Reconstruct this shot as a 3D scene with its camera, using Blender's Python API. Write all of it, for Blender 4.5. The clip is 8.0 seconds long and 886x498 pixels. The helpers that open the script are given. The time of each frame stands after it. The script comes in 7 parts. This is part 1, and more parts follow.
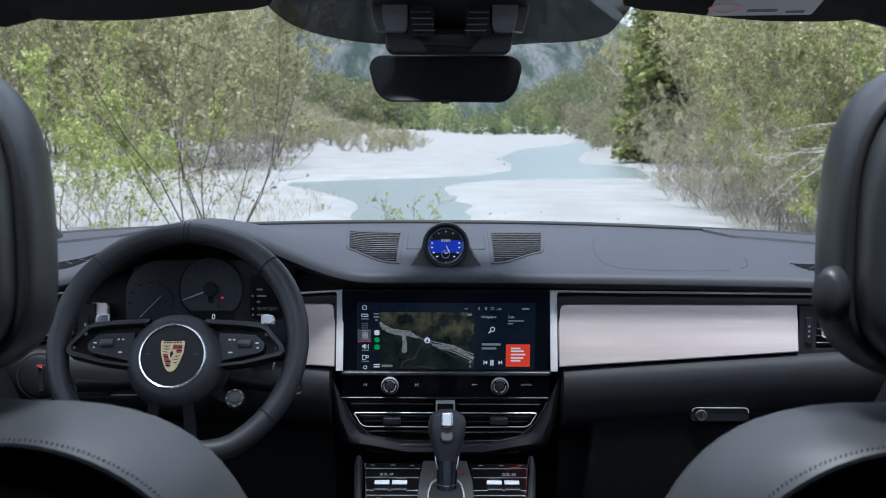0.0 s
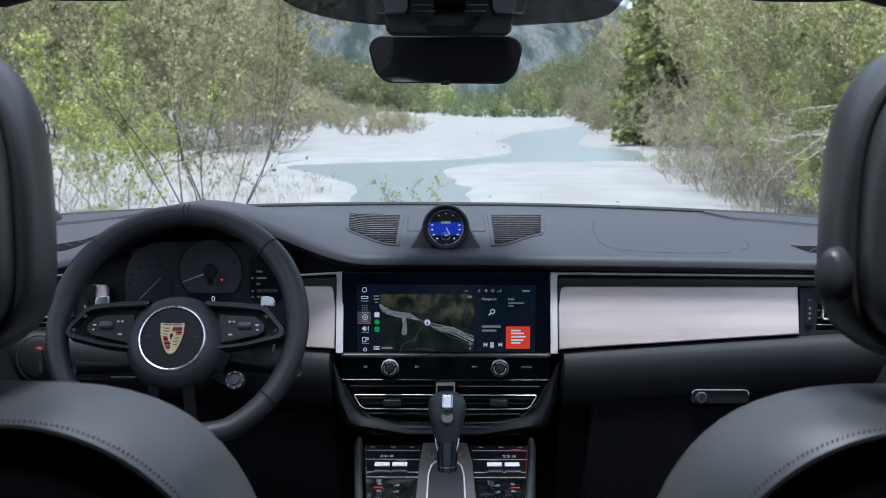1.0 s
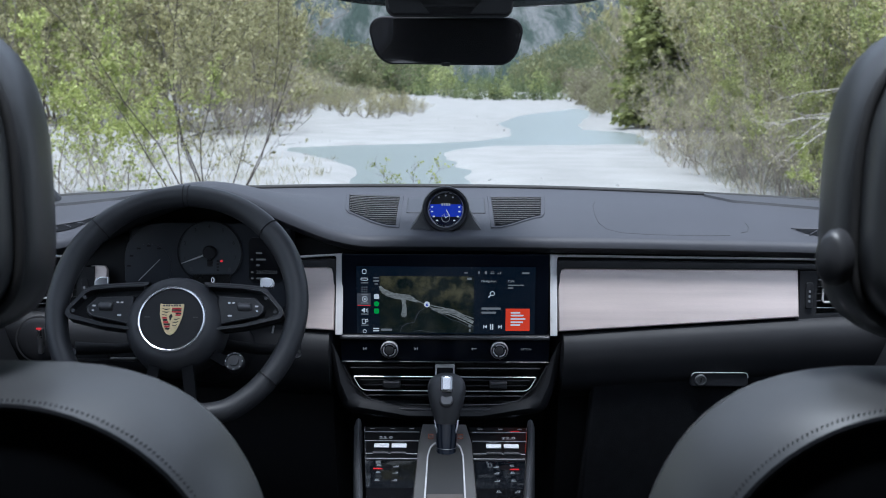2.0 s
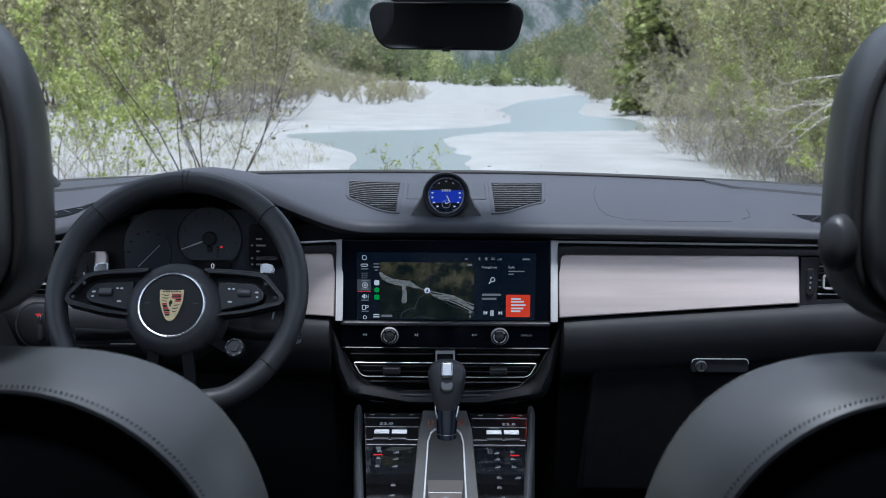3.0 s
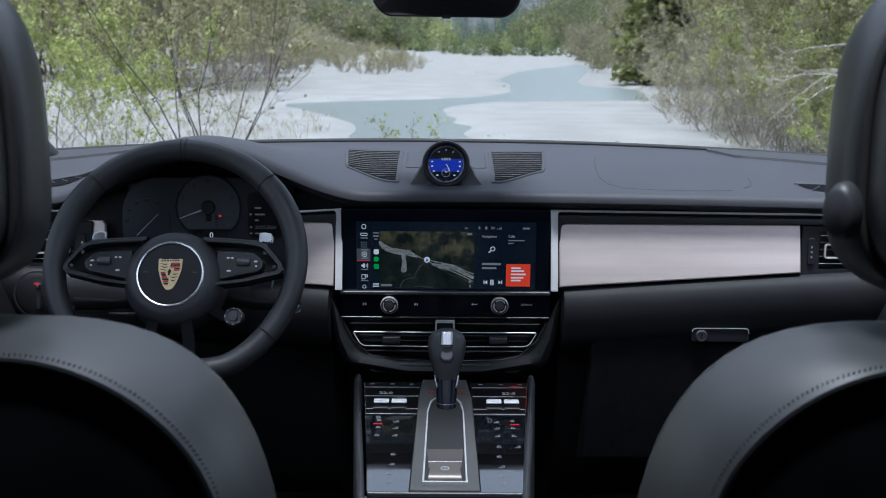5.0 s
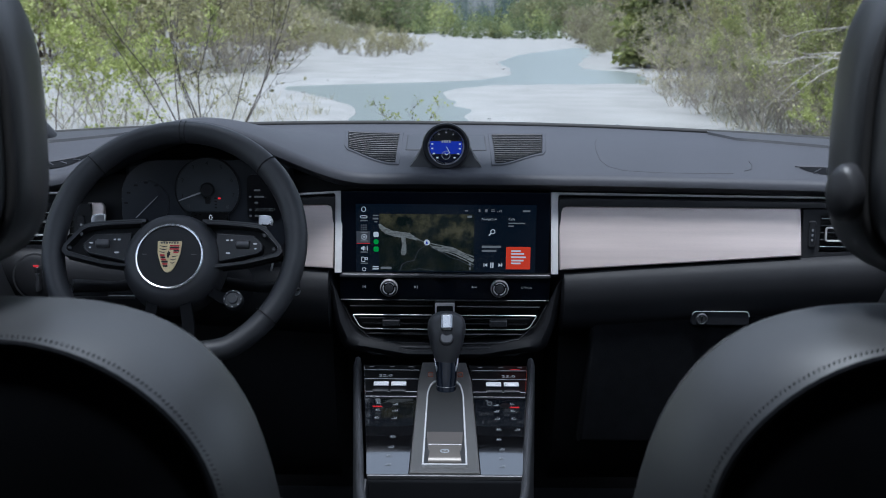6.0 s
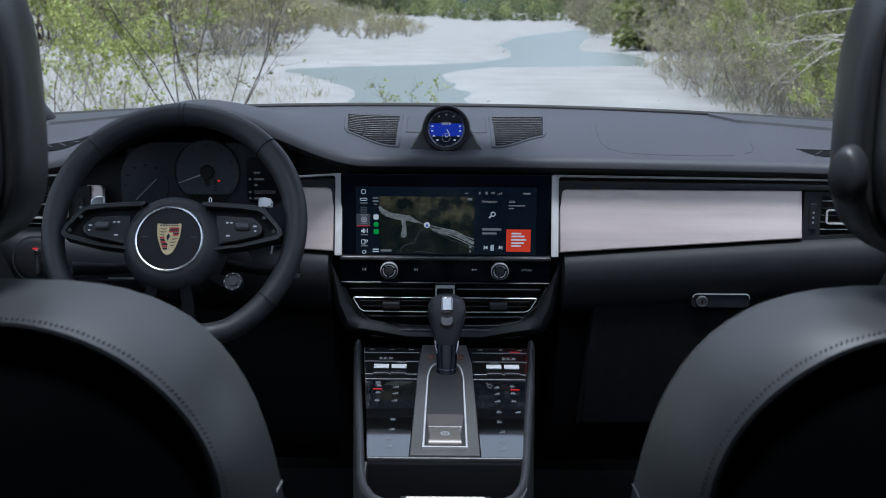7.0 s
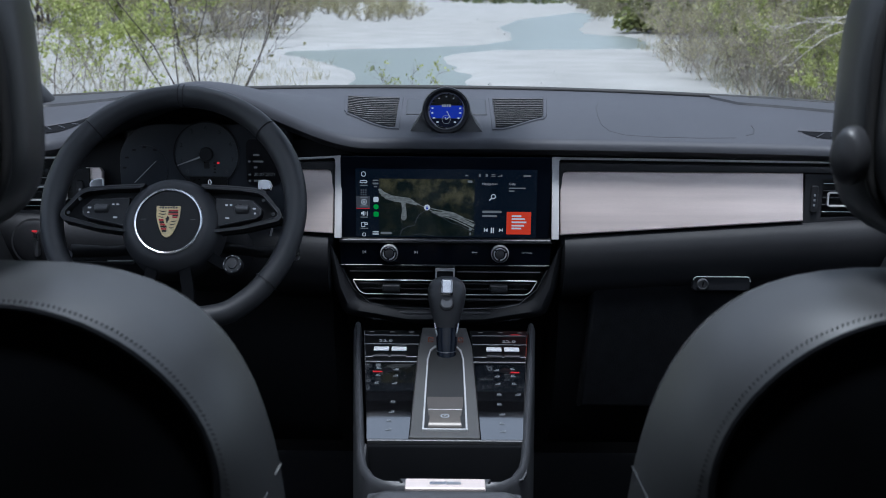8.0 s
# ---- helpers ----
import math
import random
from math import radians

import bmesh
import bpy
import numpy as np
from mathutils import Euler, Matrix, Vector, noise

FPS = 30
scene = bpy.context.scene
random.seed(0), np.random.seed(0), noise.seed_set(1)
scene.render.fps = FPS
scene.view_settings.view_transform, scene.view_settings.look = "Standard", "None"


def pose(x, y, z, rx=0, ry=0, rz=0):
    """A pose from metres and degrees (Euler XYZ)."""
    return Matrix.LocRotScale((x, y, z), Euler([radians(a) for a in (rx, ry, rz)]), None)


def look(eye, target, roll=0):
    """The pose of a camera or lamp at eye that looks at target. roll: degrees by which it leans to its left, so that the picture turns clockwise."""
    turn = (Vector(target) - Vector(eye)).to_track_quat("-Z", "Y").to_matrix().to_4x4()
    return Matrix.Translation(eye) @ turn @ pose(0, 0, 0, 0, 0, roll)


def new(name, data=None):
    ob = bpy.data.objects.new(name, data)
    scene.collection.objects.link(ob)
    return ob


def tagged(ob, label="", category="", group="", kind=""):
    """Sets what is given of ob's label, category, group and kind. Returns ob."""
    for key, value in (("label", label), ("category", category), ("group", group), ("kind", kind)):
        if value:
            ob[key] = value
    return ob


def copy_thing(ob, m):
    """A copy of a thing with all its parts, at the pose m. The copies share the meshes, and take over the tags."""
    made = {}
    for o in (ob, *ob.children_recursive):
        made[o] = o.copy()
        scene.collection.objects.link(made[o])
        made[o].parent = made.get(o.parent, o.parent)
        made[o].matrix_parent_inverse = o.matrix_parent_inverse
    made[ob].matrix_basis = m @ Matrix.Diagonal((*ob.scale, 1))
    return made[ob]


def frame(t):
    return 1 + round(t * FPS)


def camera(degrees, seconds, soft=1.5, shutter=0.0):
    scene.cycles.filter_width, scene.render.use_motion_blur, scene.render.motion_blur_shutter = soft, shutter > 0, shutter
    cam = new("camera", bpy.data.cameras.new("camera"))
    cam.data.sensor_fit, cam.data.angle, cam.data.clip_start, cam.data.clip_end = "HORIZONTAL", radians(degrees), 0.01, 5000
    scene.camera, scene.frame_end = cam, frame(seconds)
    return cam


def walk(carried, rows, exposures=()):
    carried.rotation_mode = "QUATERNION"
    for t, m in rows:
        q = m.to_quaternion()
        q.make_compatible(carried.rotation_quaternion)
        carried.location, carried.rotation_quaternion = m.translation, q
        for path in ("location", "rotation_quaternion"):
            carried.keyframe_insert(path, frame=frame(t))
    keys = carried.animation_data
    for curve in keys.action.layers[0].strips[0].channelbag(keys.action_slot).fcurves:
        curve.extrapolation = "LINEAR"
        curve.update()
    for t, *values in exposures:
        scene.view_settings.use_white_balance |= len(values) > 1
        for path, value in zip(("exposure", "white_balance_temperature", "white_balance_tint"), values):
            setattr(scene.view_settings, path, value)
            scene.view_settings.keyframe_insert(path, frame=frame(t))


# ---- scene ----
cam = camera(41.5, 8.0, soft=1.0)
cam.data.dof.use_dof, cam.data.dof.focus_distance, cam.data.dof.aperture_fstop = True, 1.88, 13.0
PATH = [
    (0, (0.004, -0.143, 1.289), (-0.007, 1.845, 1.072), 0.1),
    (0.5, (0.003, -0.141, 1.288), (-0.007, 1.845, 1.056), 0.1),
    (1, (0.003, -0.139, 1.287), (-0.007, 1.846, 1.041), 0.1),
    (1.5, (0.003, -0.138, 1.286), (-0.007, 1.845, 1.025), 0.2),
    (3, (0.002, -0.133, 1.284), (-0.007, 1.845, 0.986), 0.3),
    (3.5, (0.002, -0.131, 1.284), (-0.007, 1.845, 0.976), 0.3),
    (4, (0.002, -0.129, 1.283), (-0.007, 1.846, 0.964), 0.3),
    (4.5, (0.001, -0.127, 1.282), (-0.007, 1.845, 0.949), 0.3),
    (6, (0.001, -0.121, 1.279), (-0.006, 1.843, 0.903), 0.4),
    (6.5, (0.001, -0.119, 1.279), (-0.006, 1.843, 0.89), 0.4),
    (7, (0.0, -0.118, 1.278), (-0.006, 1.841, 0.873), 0.4),
    (7.5, (0.0, -0.115, 1.277), (-0.006, 1.84, 0.857), 0.5),
    (8, (0.001, -0.114, 1.276), (-0.006, 1.839, 0.843), 0.4),
]
walk(cam, [(t, look(eye, target, roll)) for t, eye, target, roll in PATH], [(0, 1.17, 5540, 8), (4, 0.97, 5520, 8), (8, 0.82, 5500, 8)])

# ---- light: soft spring daylight, thin cloud ----
SUN_EL, SUN_AZ = radians(76), radians(186)  # azimuth clockwise from +y
world = bpy.data.worlds.new("sky")
scene.world = world
world.use_nodes = True
wn, wl = world.node_tree.nodes, world.node_tree.links
sky = wn.new("ShaderNodeTexSky")
sky.sky_type, sky.sun_disc = "NISHITA", False
sky.sun_elevation, sky.sun_rotation = SUN_EL, SUN_AZ
sky.air_density, sky.dust_density, sky.ozone_density = 1.0, 2.5, 1.0
veil = wn.new("ShaderNodeHueSaturation")  # thin white cloud
veil.inputs["Saturation"].default_value = 0.32
wl.new(sky.outputs[0], veil.inputs["Color"])
wl.new(veil.outputs[0], wn["Background"].inputs[0])
wn["Background"].inputs[1].default_value = 0.15
sun_data = bpy.data.lights.new("sun", "SUN")
sun_data.energy, sun_data.angle, sun_data.color = 2.7, radians(14), (1.0, 0.96, 0.91)
sun = new("sun", sun_data)
sun_dir = Vector((math.sin(SUN_AZ) * math.cos(SUN_EL), math.cos(SUN_AZ) * math.cos(SUN_EL), math.sin(SUN_EL)))
sun.matrix_basis = look(sun_dir * 50, (0, 0, 0))


# ---- materials ----
def mat(name, base, rough=0.5, metal=0.0, var=0.15, vscale=8.0, bump=0.0, bscale=400.0, stretch=None, coat=0.0, rvar=0.08, spec=0.5, sheen=0.0, rand=0.0, hue=None):
    """Procedural surface: coarse and fine variation of colour and gloss, fine relief."""
    m = bpy.data.materials.new(name)
    m.use_nodes = True
    n, l = m.node_tree.nodes, m.node_tree.links
    b = n["Principled BSDF"]
    b.inputs["Metallic"].default_value = metal
    b.inputs["Coat Weight"].default_value = coat
    b.inputs["Coat Roughness"].default_value = 0.05
    b.inputs["Specular IOR Level"].default_value = spec
    b.inputs["Sheen Weight"].default_value = sheen
    co = n.new("ShaderNodeTexCoord")
    vec = co.outputs["Object"]
    if stretch:
        mp = n.new("ShaderNodeMapping")
        mp.inputs["Scale"].default_value = stretch
        l.new(vec, mp.inputs["Vector"])
        vec = mp.outputs["Vector"]
    big, fine = n.new("ShaderNodeTexNoise"), n.new("ShaderNodeTexNoise")
    big.inputs["Scale"].default_value, fine.inputs["Scale"].default_value = vscale, bscale
    big.inputs["Detail"].default_value, fine.inputs["Detail"].default_value = 5, 4
    l.new(vec, big.inputs["Vector"]), l.new(vec, fine.inputs["Vector"])
    add = n.new("ShaderNodeMath")
    add.operation = "MULTIPLY_ADD"
    l.new(fine.outputs["Fac"], add.inputs[0])
    add.inputs[1].default_value = 0.4
    l.new(big.outputs["Fac"], add.inputs[2])
    ramp = n.new("ShaderNodeMapRange")
    ramp.inputs["From Min"].default_value, ramp.inputs["From Max"].default_value = 0.45, 0.95
    l.new(add.outputs[0], ramp.inputs["Value"])
    mix = n.new("ShaderNodeMix")
    mix.data_type = "RGBA"
    other = hue or tuple(min(1, c * (1 + var)) for c in base)
    mix.inputs[6].default_value = (*[c * (1 - var) for c in base], 1)
    mix.inputs[7].default_value = (*other, 1)
    l.new(ramp.outputs[0], mix.inputs[0])
    colour = mix.outputs[2]
    if rand:
        info, hs, mr = n.new("ShaderNodeObjectInfo"), n.new("ShaderNodeHueSaturation"), n.new("ShaderNodeMapRange")
        mr.inputs["To Min"].default_value, mr.inputs["To Max"].default_value = 1 - rand, 1 + rand
        l.new(info.outputs["Random"], mr.inputs["Value"])
        l.new(mr.outputs[0], hs.inputs["Value"])
        l.new(colour, hs.inputs["Color"])
        colour = hs.outputs[0]
    l.new(colour, b.inputs["Base Color"])
    rr = n.new("ShaderNodeMapRange")
    rr.inputs["To Min"].default_value, rr.inputs["To Max"].default_value = max(0.02, rough - rvar), min(1, rough + rvar)
    l.new(big.outputs["Fac"], rr.inputs["Value"])
    l.new(rr.outputs[0], b.inputs["Roughness"])
    if bump:
        bp = n.new("ShaderNodeBump")
        bp.inputs["Strength"].default_value, bp.inputs["Distance"].default_value = 1.0, bump
        l.new(fine.outputs["Fac"], bp.inputs["Height"])
        l.new(bp.outputs[0], b.inputs["Normal"])
    return m


def glow(name, colour, strength=1.0):
    m = bpy.data.materials.new(name)
    m.use_nodes = True
    b = m.node_tree.nodes["Principled BSDF"]
    b.inputs["Base Color"].default_value = (0.01, 0.01, 0.01, 1)
    b.inputs["Roughness"].default_value = 0.15
    b.inputs["Emission Color"].default_value = (*colour, 1)
    b.inputs["Emission Strength"].default_value = strength
    return m


DASH = mat("dash_leatherette", (0.047, 0.0485, 0.057), 0.58, var=0.1, vscale=14, bump=0.00015, bscale=900, spec=0.3)
LEATHER = mat("black_leather", (0.040, 0.0416, 0.044), 0.37, var=0.14, vscale=9, bump=0.00010, bscale=900, rvar=0.05, spec=0.75)
SHELL = mat("seat_back_fabric", (0.006, 0.0066, 0.008), 0.9, var=0.2, vscale=20, bump=0.0002, bscale=1400, spec=0.02)
RIM = mat("wheel_leather", (0.031, 0.032, 0.0355), 0.45, spec=0.5, var=0.12, vscale=20, bump=0.00012, bscale=1100)
SOFT = mat("soft_black_plastic", (0.032, 0.033, 0.037), 0.5, var=0.12, vscale=20, bump=0.00008, bscale=1200)
DARK = mat("matt_black_plastic", (0.018, 0.0185, 0.021), 0.6, var=0.15, vscale=25, bump=0.00006, bscale=1500, spec=0.3)
GLOSS = mat("piano_black", (0.005, 0.007, 0.012), 0.10, var=0.1, rvar=0.02, spec=0.12)
PIANO = mat("console_touch_glass", (0.003, 0.003, 0.0035), 0.02, var=0.1, rvar=0.01, spec=1.0, coat=1.0)
ALU = mat("brushed_aluminium", (0.68, 0.585, 0.55), 0.40, 0.4, var=0.10, vscale=6, bump=0.00009, bscale=260, stretch=(0.6, 12, 12), rvar=0.07)
SATIN = mat("satin_chrome", (0.55, 0.55, 0.56), 0.28, 1.0, var=0.06, vscale=30)
STEEL = mat("brushed_steel", (0.24, 0.24, 0.25), 0.45, 0.9, var=0.06, vscale=60)
SILVER = mat("silver_paint", (0.70, 0.685, 0.68), 0.32, 0.15, var=0.05, vscale=40)
CHROME = mat("polished_chrome", (0.80, 0.80, 0.82), 0.24, 0.85, var=0.03, rvar=0.03)
PAD = mat("lower_dash_pad", (0.018, 0.0185, 0.021), 0.62, spec=0.3, var=0.12, vscale=20, bump=0.0001, bscale=1000)
LINE = mat("thin_bright_line", (0.80, 0.80, 0.81), 0.35, 0.3, var=0.05)
REVEAL = mat("dark_reveal", (0.05, 0.05, 0.053), 0.4, 0.5, var=0.1, vscale=30)
BLOCK = mat("climate_block_black", (0.003, 0.003, 0.0035), 0.3, var=0.1, spec=0.08)
ROCKER = mat("bright_rocker", (0.86, 0.86, 0.87), 0.35, 0.0, var=0.04)
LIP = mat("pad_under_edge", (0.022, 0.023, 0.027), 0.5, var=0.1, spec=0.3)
SPOKE = mat("satin_spoke", (0.026, 0.027, 0.030), 0.42, var=0.1, spec=0.35)
GREY = mat("dark_grey_metal", (0.11, 0.11, 0.115), 0.4, 0.6, var=0.1, vscale=30)
LINER = mat("headliner_fabric", (0.009, 0.009, 0.010), 0.9, var=0.15, vscale=30, bump=0.0003, bscale=900, spec=0.1)
CARPET = mat("black_carpet", (0.007, 0.0075, 0.009), 0.95, var=0.3, vscale=60, bump=0.0003, bscale=700, spec=0.1)
# near-black; in grille recesses and slots the colour itself stands for their shade
VOID = mat("void_black", (0.009, 0.0095, 0.011), 0.95, var=0.2, spec=0.05)
THREAD = mat("grey_thread", (0.022, 0.022, 0.024), 0.6, var=0.2, vscale=200)
RUBBER = mat("black_rubber_seal", (0.012, 0.012, 0.012), 0.7, var=0.1)
PAPER = mat("white_label", (0.45, 0.45, 0.46), 0.6, var=0.05)
INK = mat("dark_print", (0.08, 0.07, 0.08), 0.6, var=0.05)
GOLD = mat("gold_enamel", (0.78, 0.64, 0.36), 0.35, 0.2, var=0.12, vscale=200)
RED = mat("red_enamel", (0.55, 0.03, 0.04), 0.3, var=0.1, vscale=200)
BLACK = mat("black_enamel", (0.01, 0.01, 0.01), 0.3, var=0.1, vscale=200)
W_GLOW = glow("white_print_lit", (0.8, 0.85, 0.9), 0.26)
D_GLOW = glow("dim_print_lit", (0.75, 0.8, 0.85), 0.075)
M_GLOW = glow("soft_print_lit", (0.75, 0.8, 0.85), 0.15)
DD_GLOW = glow("faint_print_lit", (0.75, 0.8, 0.85), 0.028)
B_GLOW = glow("screen_black", (0.002, 0.013, 0.032), 0.12)
R_GLOW = glow("red_lamp", (0.9, 0.03, 0.04), 0.30)
O_GLOW = glow("orange_tile", (0.80, 0.055, 0.02), 0.30)
G_GLOW = glow("green_tile", (0.03, 0.65, 0.10), 0.17)
BLUE = glow("blue_display", (0.025, 0.06, 0.62), 0.22)
RIVER = glow("map_river", (0.35, 0.37, 0.36), 0.16)
TILE = glow("tile_grey", (0.2, 0.22, 0.26), 0.10)


def map_material():
    m = glow("map_forest", (0.02, 0.03, 0.02), 0.15)
    n, l = m.node_tree.nodes, m.node_tree.links
    co, no, no2, mx = n.new("ShaderNodeTexCoord"), n.new("ShaderNodeTexNoise"), n.new("ShaderNodeTexNoise"), n.new("ShaderNodeMix")
    no.inputs["Scale"].default_value, no2.inputs["Scale"].default_value = 60, 420
    no.inputs["Detail"].default_value = 6
    l.new(co.outputs["Object"], no.inputs["Vector"]), l.new(co.outputs["Object"], no2.inputs["Vector"])
    mx.data_type = "RGBA"
    mx.inputs[6].default_value, mx.inputs[7].default_value = (0.003, 0.012, 0.011, 1), (0.15, 0.14, 0.075, 1)
    mr, mu = n.new("ShaderNodeMapRange"), n.new("ShaderNodeMath")
    mr.inputs["From Min"].default_value, mr.inputs["From Max"].default_value = 0.42, 0.70
    mu.operation = "MULTIPLY"
    l.new(no.outputs["Fac"], mr.inputs["Value"])
    l.new(mr.outputs[0], mu.inputs[0]), l.new(no2.outputs["Fac"], mu.inputs[1])
    # woods beyond the stream are browner than those this side of it
    sep, lean_m, edge_m, both = n.new("ShaderNodeSeparateXYZ"), n.new("ShaderNodeMath"), n.new("ShaderNodeMapRange"), n.new("ShaderNodeMath")
    l.new(co.outputs["Object"], sep.inputs[0])
    lean_m.operation, both.operation = "MULTIPLY_ADD", "MULTIPLY"
    l.new(sep.outputs["X"], lean_m.inputs[0]), l.new(sep.outputs["Z"], lean_m.inputs[2])
    lean_m.inputs[1].default_value = 0.27
    edge_m.inputs["From Min"].default_value, edge_m.inputs["From Max"].default_value = -0.035, 0.005
    edge_m.inputs["To Min"].default_value, edge_m.inputs["To Max"].default_value = 0.3, 2.4
    l.new(lean_m.outputs[0], edge_m.inputs["Value"])
    l.new(mu.outputs[0], both.inputs[0]), l.new(edge_m.outputs[0], both.inputs[1])
    mu = both
    l.new(mu.outputs[0], mx.inputs[0])
    l.new(mx.outputs[2], n["Principled BSDF"].inputs["Emission Color"])
    return m


PIANO.node_tree.nodes["Principled BSDF"].inputs["Coat IOR"].default_value = 1.9
MAP = map_material()
nn, ll = RIVER.node_tree.nodes, RIVER.node_tree.links
streak, span, crd, mpg = nn.new("ShaderNodeTexNoise"), nn.new("ShaderNodeMapRange"), nn.new("ShaderNodeTexCoord"), nn.new("ShaderNodeMapping")
mpg.inputs["Scale"].default_value = (1, 1, 2.5)
streak.inputs["Scale"].default_value, streak.inputs["Detail"].default_value = 150, 4
span.inputs["From Min"].default_value, span.inputs["From Max"].default_value = 0.30, 0.70
span.inputs["To Min"].default_value, span.inputs["To Max"].default_value = 0.08, 0.24
ll.new(crd.outputs["Object"], mpg.inputs["Vector"]), ll.new(mpg.outputs[0], streak.inputs["Vector"])
ll.new(streak.outputs["Fac"], span.inputs["Value"]), ll.new(span.outputs[0], nn["Principled BSDF"].inputs["Emission Strength"])


def glass_material(name, gloss=0.025, tint=(0.97, 0.98, 0.98), dark=0.0):
    m = bpy.data.materials.new(name)
    m.use_nodes = True
    n, l = m.node_tree.nodes, m.node_tree.links
    n.remove(n["Principled BSDF"])
    tr, gl, mx = n.new("ShaderNodeBsdfTransparent"), n.new("ShaderNodeBsdfGlossy"), n.new("ShaderNodeMixShader")
    tr.inputs[0].default_value = (*[c * (1 - dark) for c in tint], 1)
    gl.inputs["Roughness"].default_value = 0.03
    mx.inputs[0].default_value = gloss
    l.new(tr.outputs[0], mx.inputs[1]), l.new(gl.outputs[0], mx.inputs[2])
    l.new(mx.outputs[0], n["Material Output"].inputs[0])
    return m


GLASS = glass_material("windscreen_glass")
# tints of the unseen panes are set by the light wanted inside
PRIVACY = glass_material("privacy_glass", dark=0.94)
SIDE_GLASS = glass_material("side_glass", dark=0.22)
TAIL_GLASS = glass_material("tail_glass", dark=0.9)
ROOF_GLASS = glass_material("added_roof_glass", dark=0.04)
FRIT = glass_material("dotted_dark_glass", dark=0.72)


# ---- building kit ----
def thing(name, loc, label, category, group="", kind=""):
    ob = new(name)
    ob.location = loc
    ob.empty_display_size = 0.05
    return tagged(ob, label, category, group, kind)


def base_of(ob):
    v = Vector((0, 0, 0))
    while ob:
        v += ob.location
        ob = ob.parent
    return v


def soften(me, limit):
    """Smooth normals in which large faces outweigh small ones, so that flats stay flat beside rounded edges."""
    nl, npoly = len(me.loops), len(me.polygons)
    fn, fa = np.empty(npoly * 3), np.empty(npoly)
    lv, start, total = np.empty(nl, int), np.empty(npoly, int), np.empty(npoly, int)
    me.polygons.foreach_get("normal", fn)
    me.polygons.foreach_get("area", fa)
    me.loops.foreach_get("vertex_index", lv)
    me.polygons.foreach_get("loop_start", start)
    me.polygons.foreach_get("loop_total", total)
    fn = fn.reshape(-1, 3)
    owner = np.repeat(np.arange(npoly), total)
    order = np.argsort(lv, kind="stable")
    cuts = np.flatnonzero(np.diff(lv[order])) + 1
    out = fn[owner].copy()
    for group in np.split(order, cuts):
        f = owner[group]
        n = fn[f]
        w = (n @ n.T > limit) * fa[f][None, :]
        out[group] = w @ n
    length = np.linalg.norm(out, axis=1, keepdims=True)
    out = np.where(length > 1e-12, out / np.maximum(length, 1e-12), fn[owner])
    me.normals_split_custom_set(out.tolist())


def mesh_of(name, bm, material, sharp=38):
    me = bpy.data.meshes.new(name)
    bmesh.ops.recalc_face_normals(bm, faces=bm.faces)
    bm.to_mesh(me)
    bm.free()
    me.materials.append(material)
    me.polygons.foreach_set("use_smooth", [True] * len(me.polygons))
    soften(me, math.cos(radians(sharp + 12)))
    return me


def part(name, bm, material, parent, label="", sharp=38):
    """Links a bmesh given in world metres as one mesh under a thing or a part."""
    bm.transform(Matrix.Translation(-base_of(parent)))
    ob = new(name, mesh_of(name, bm, material, sharp))
    ob.parent = parent
    return tagged(ob, label)


def whole(name, bm, material, label, category, kind="", group="", loc=(0, 0, 0), sharp=38):
    """A top-level thing that is one mesh."""
    bm.transform(Matrix.Translation(-Vector(loc)))
    ob = new(name, mesh_of(name, bm, material, sharp))
    ob.location = loc
    return tagged(ob, label, category, group, kind)


def box(size, at, r=0.003, seg=2, m=None, bm=None):
    out = bmesh.new()
    bmesh.ops.create_cube(out, size=1)
    bmesh.ops.scale(out, vec=size, verts=out.verts)
    if r:
        bmesh.ops.bevel(out, geom=out.edges[:], offset=min(r, min(size) * 0.49), segments=seg, profile=0.5, affect="EDGES")
    if m:
        out.transform(m)
    bmesh.ops.translate(out, vec=at, verts=out.verts)
    return join(bm, out)


def join(bm, other):
    if bm is None:
        return other
    me = bpy.data.meshes.new("tmp")
    other.to_mesh(me)
    other.free()
    bm.from_mesh(me)
    bpy.data.meshes.remove(me)
    return bm


def loft(rows, close_u=False, close_v=False, caps=False, bm=None):
    """Skin over rows of points; close_u joins the ends of a row, close_v the last row with the first."""
    bm = bm or bmesh.new()
    v = [[bm.verts.new(p) for p in row] for row in rows]
    nr, nc = len(v), len(v[0])
    for i in range(nr if close_v else nr - 1):
        for j in range(nc if close_u else nc - 1):
            a, b = v[i], v[(i + 1) % nr]
            bm.faces.new((a[j], a[(j + 1) % nc], b[(j + 1) % nc], b[j]))
    if caps:
        bm.faces.new(v[0][::-1])
        bm.faces.new(v[-1])
    return bm


def tube(points, r, n=8, closed=False, bm=None, flat=1.0):
    """Round bar along points; r may be a list."""
    pts = [Vector(p) for p in points]
    rs = r if isinstance(r, (list, tuple)) else [r] * len(pts)
    rows, side = [], None
    for i, p in enumerate(pts):
        a = pts[i - 1] if i or closed else p
        b = pts[(i + 1) % len(pts)] if i + 1 < len(pts) or closed else p
        d = (b - a).normalized()
        if side is None:
            side = d.orthogonal().normalized()
        side = (side - d * side.dot(d)).normalized()
        up = d.cross(side)
        rows.append([p + rs[i] * (math.cos(k * math.tau / n) * side + flat * math.sin(k * math.tau / n) * up) for k in range(n)])
    return loft(rows, close_u=True, close_v=closed, caps=not closed, bm=bm)


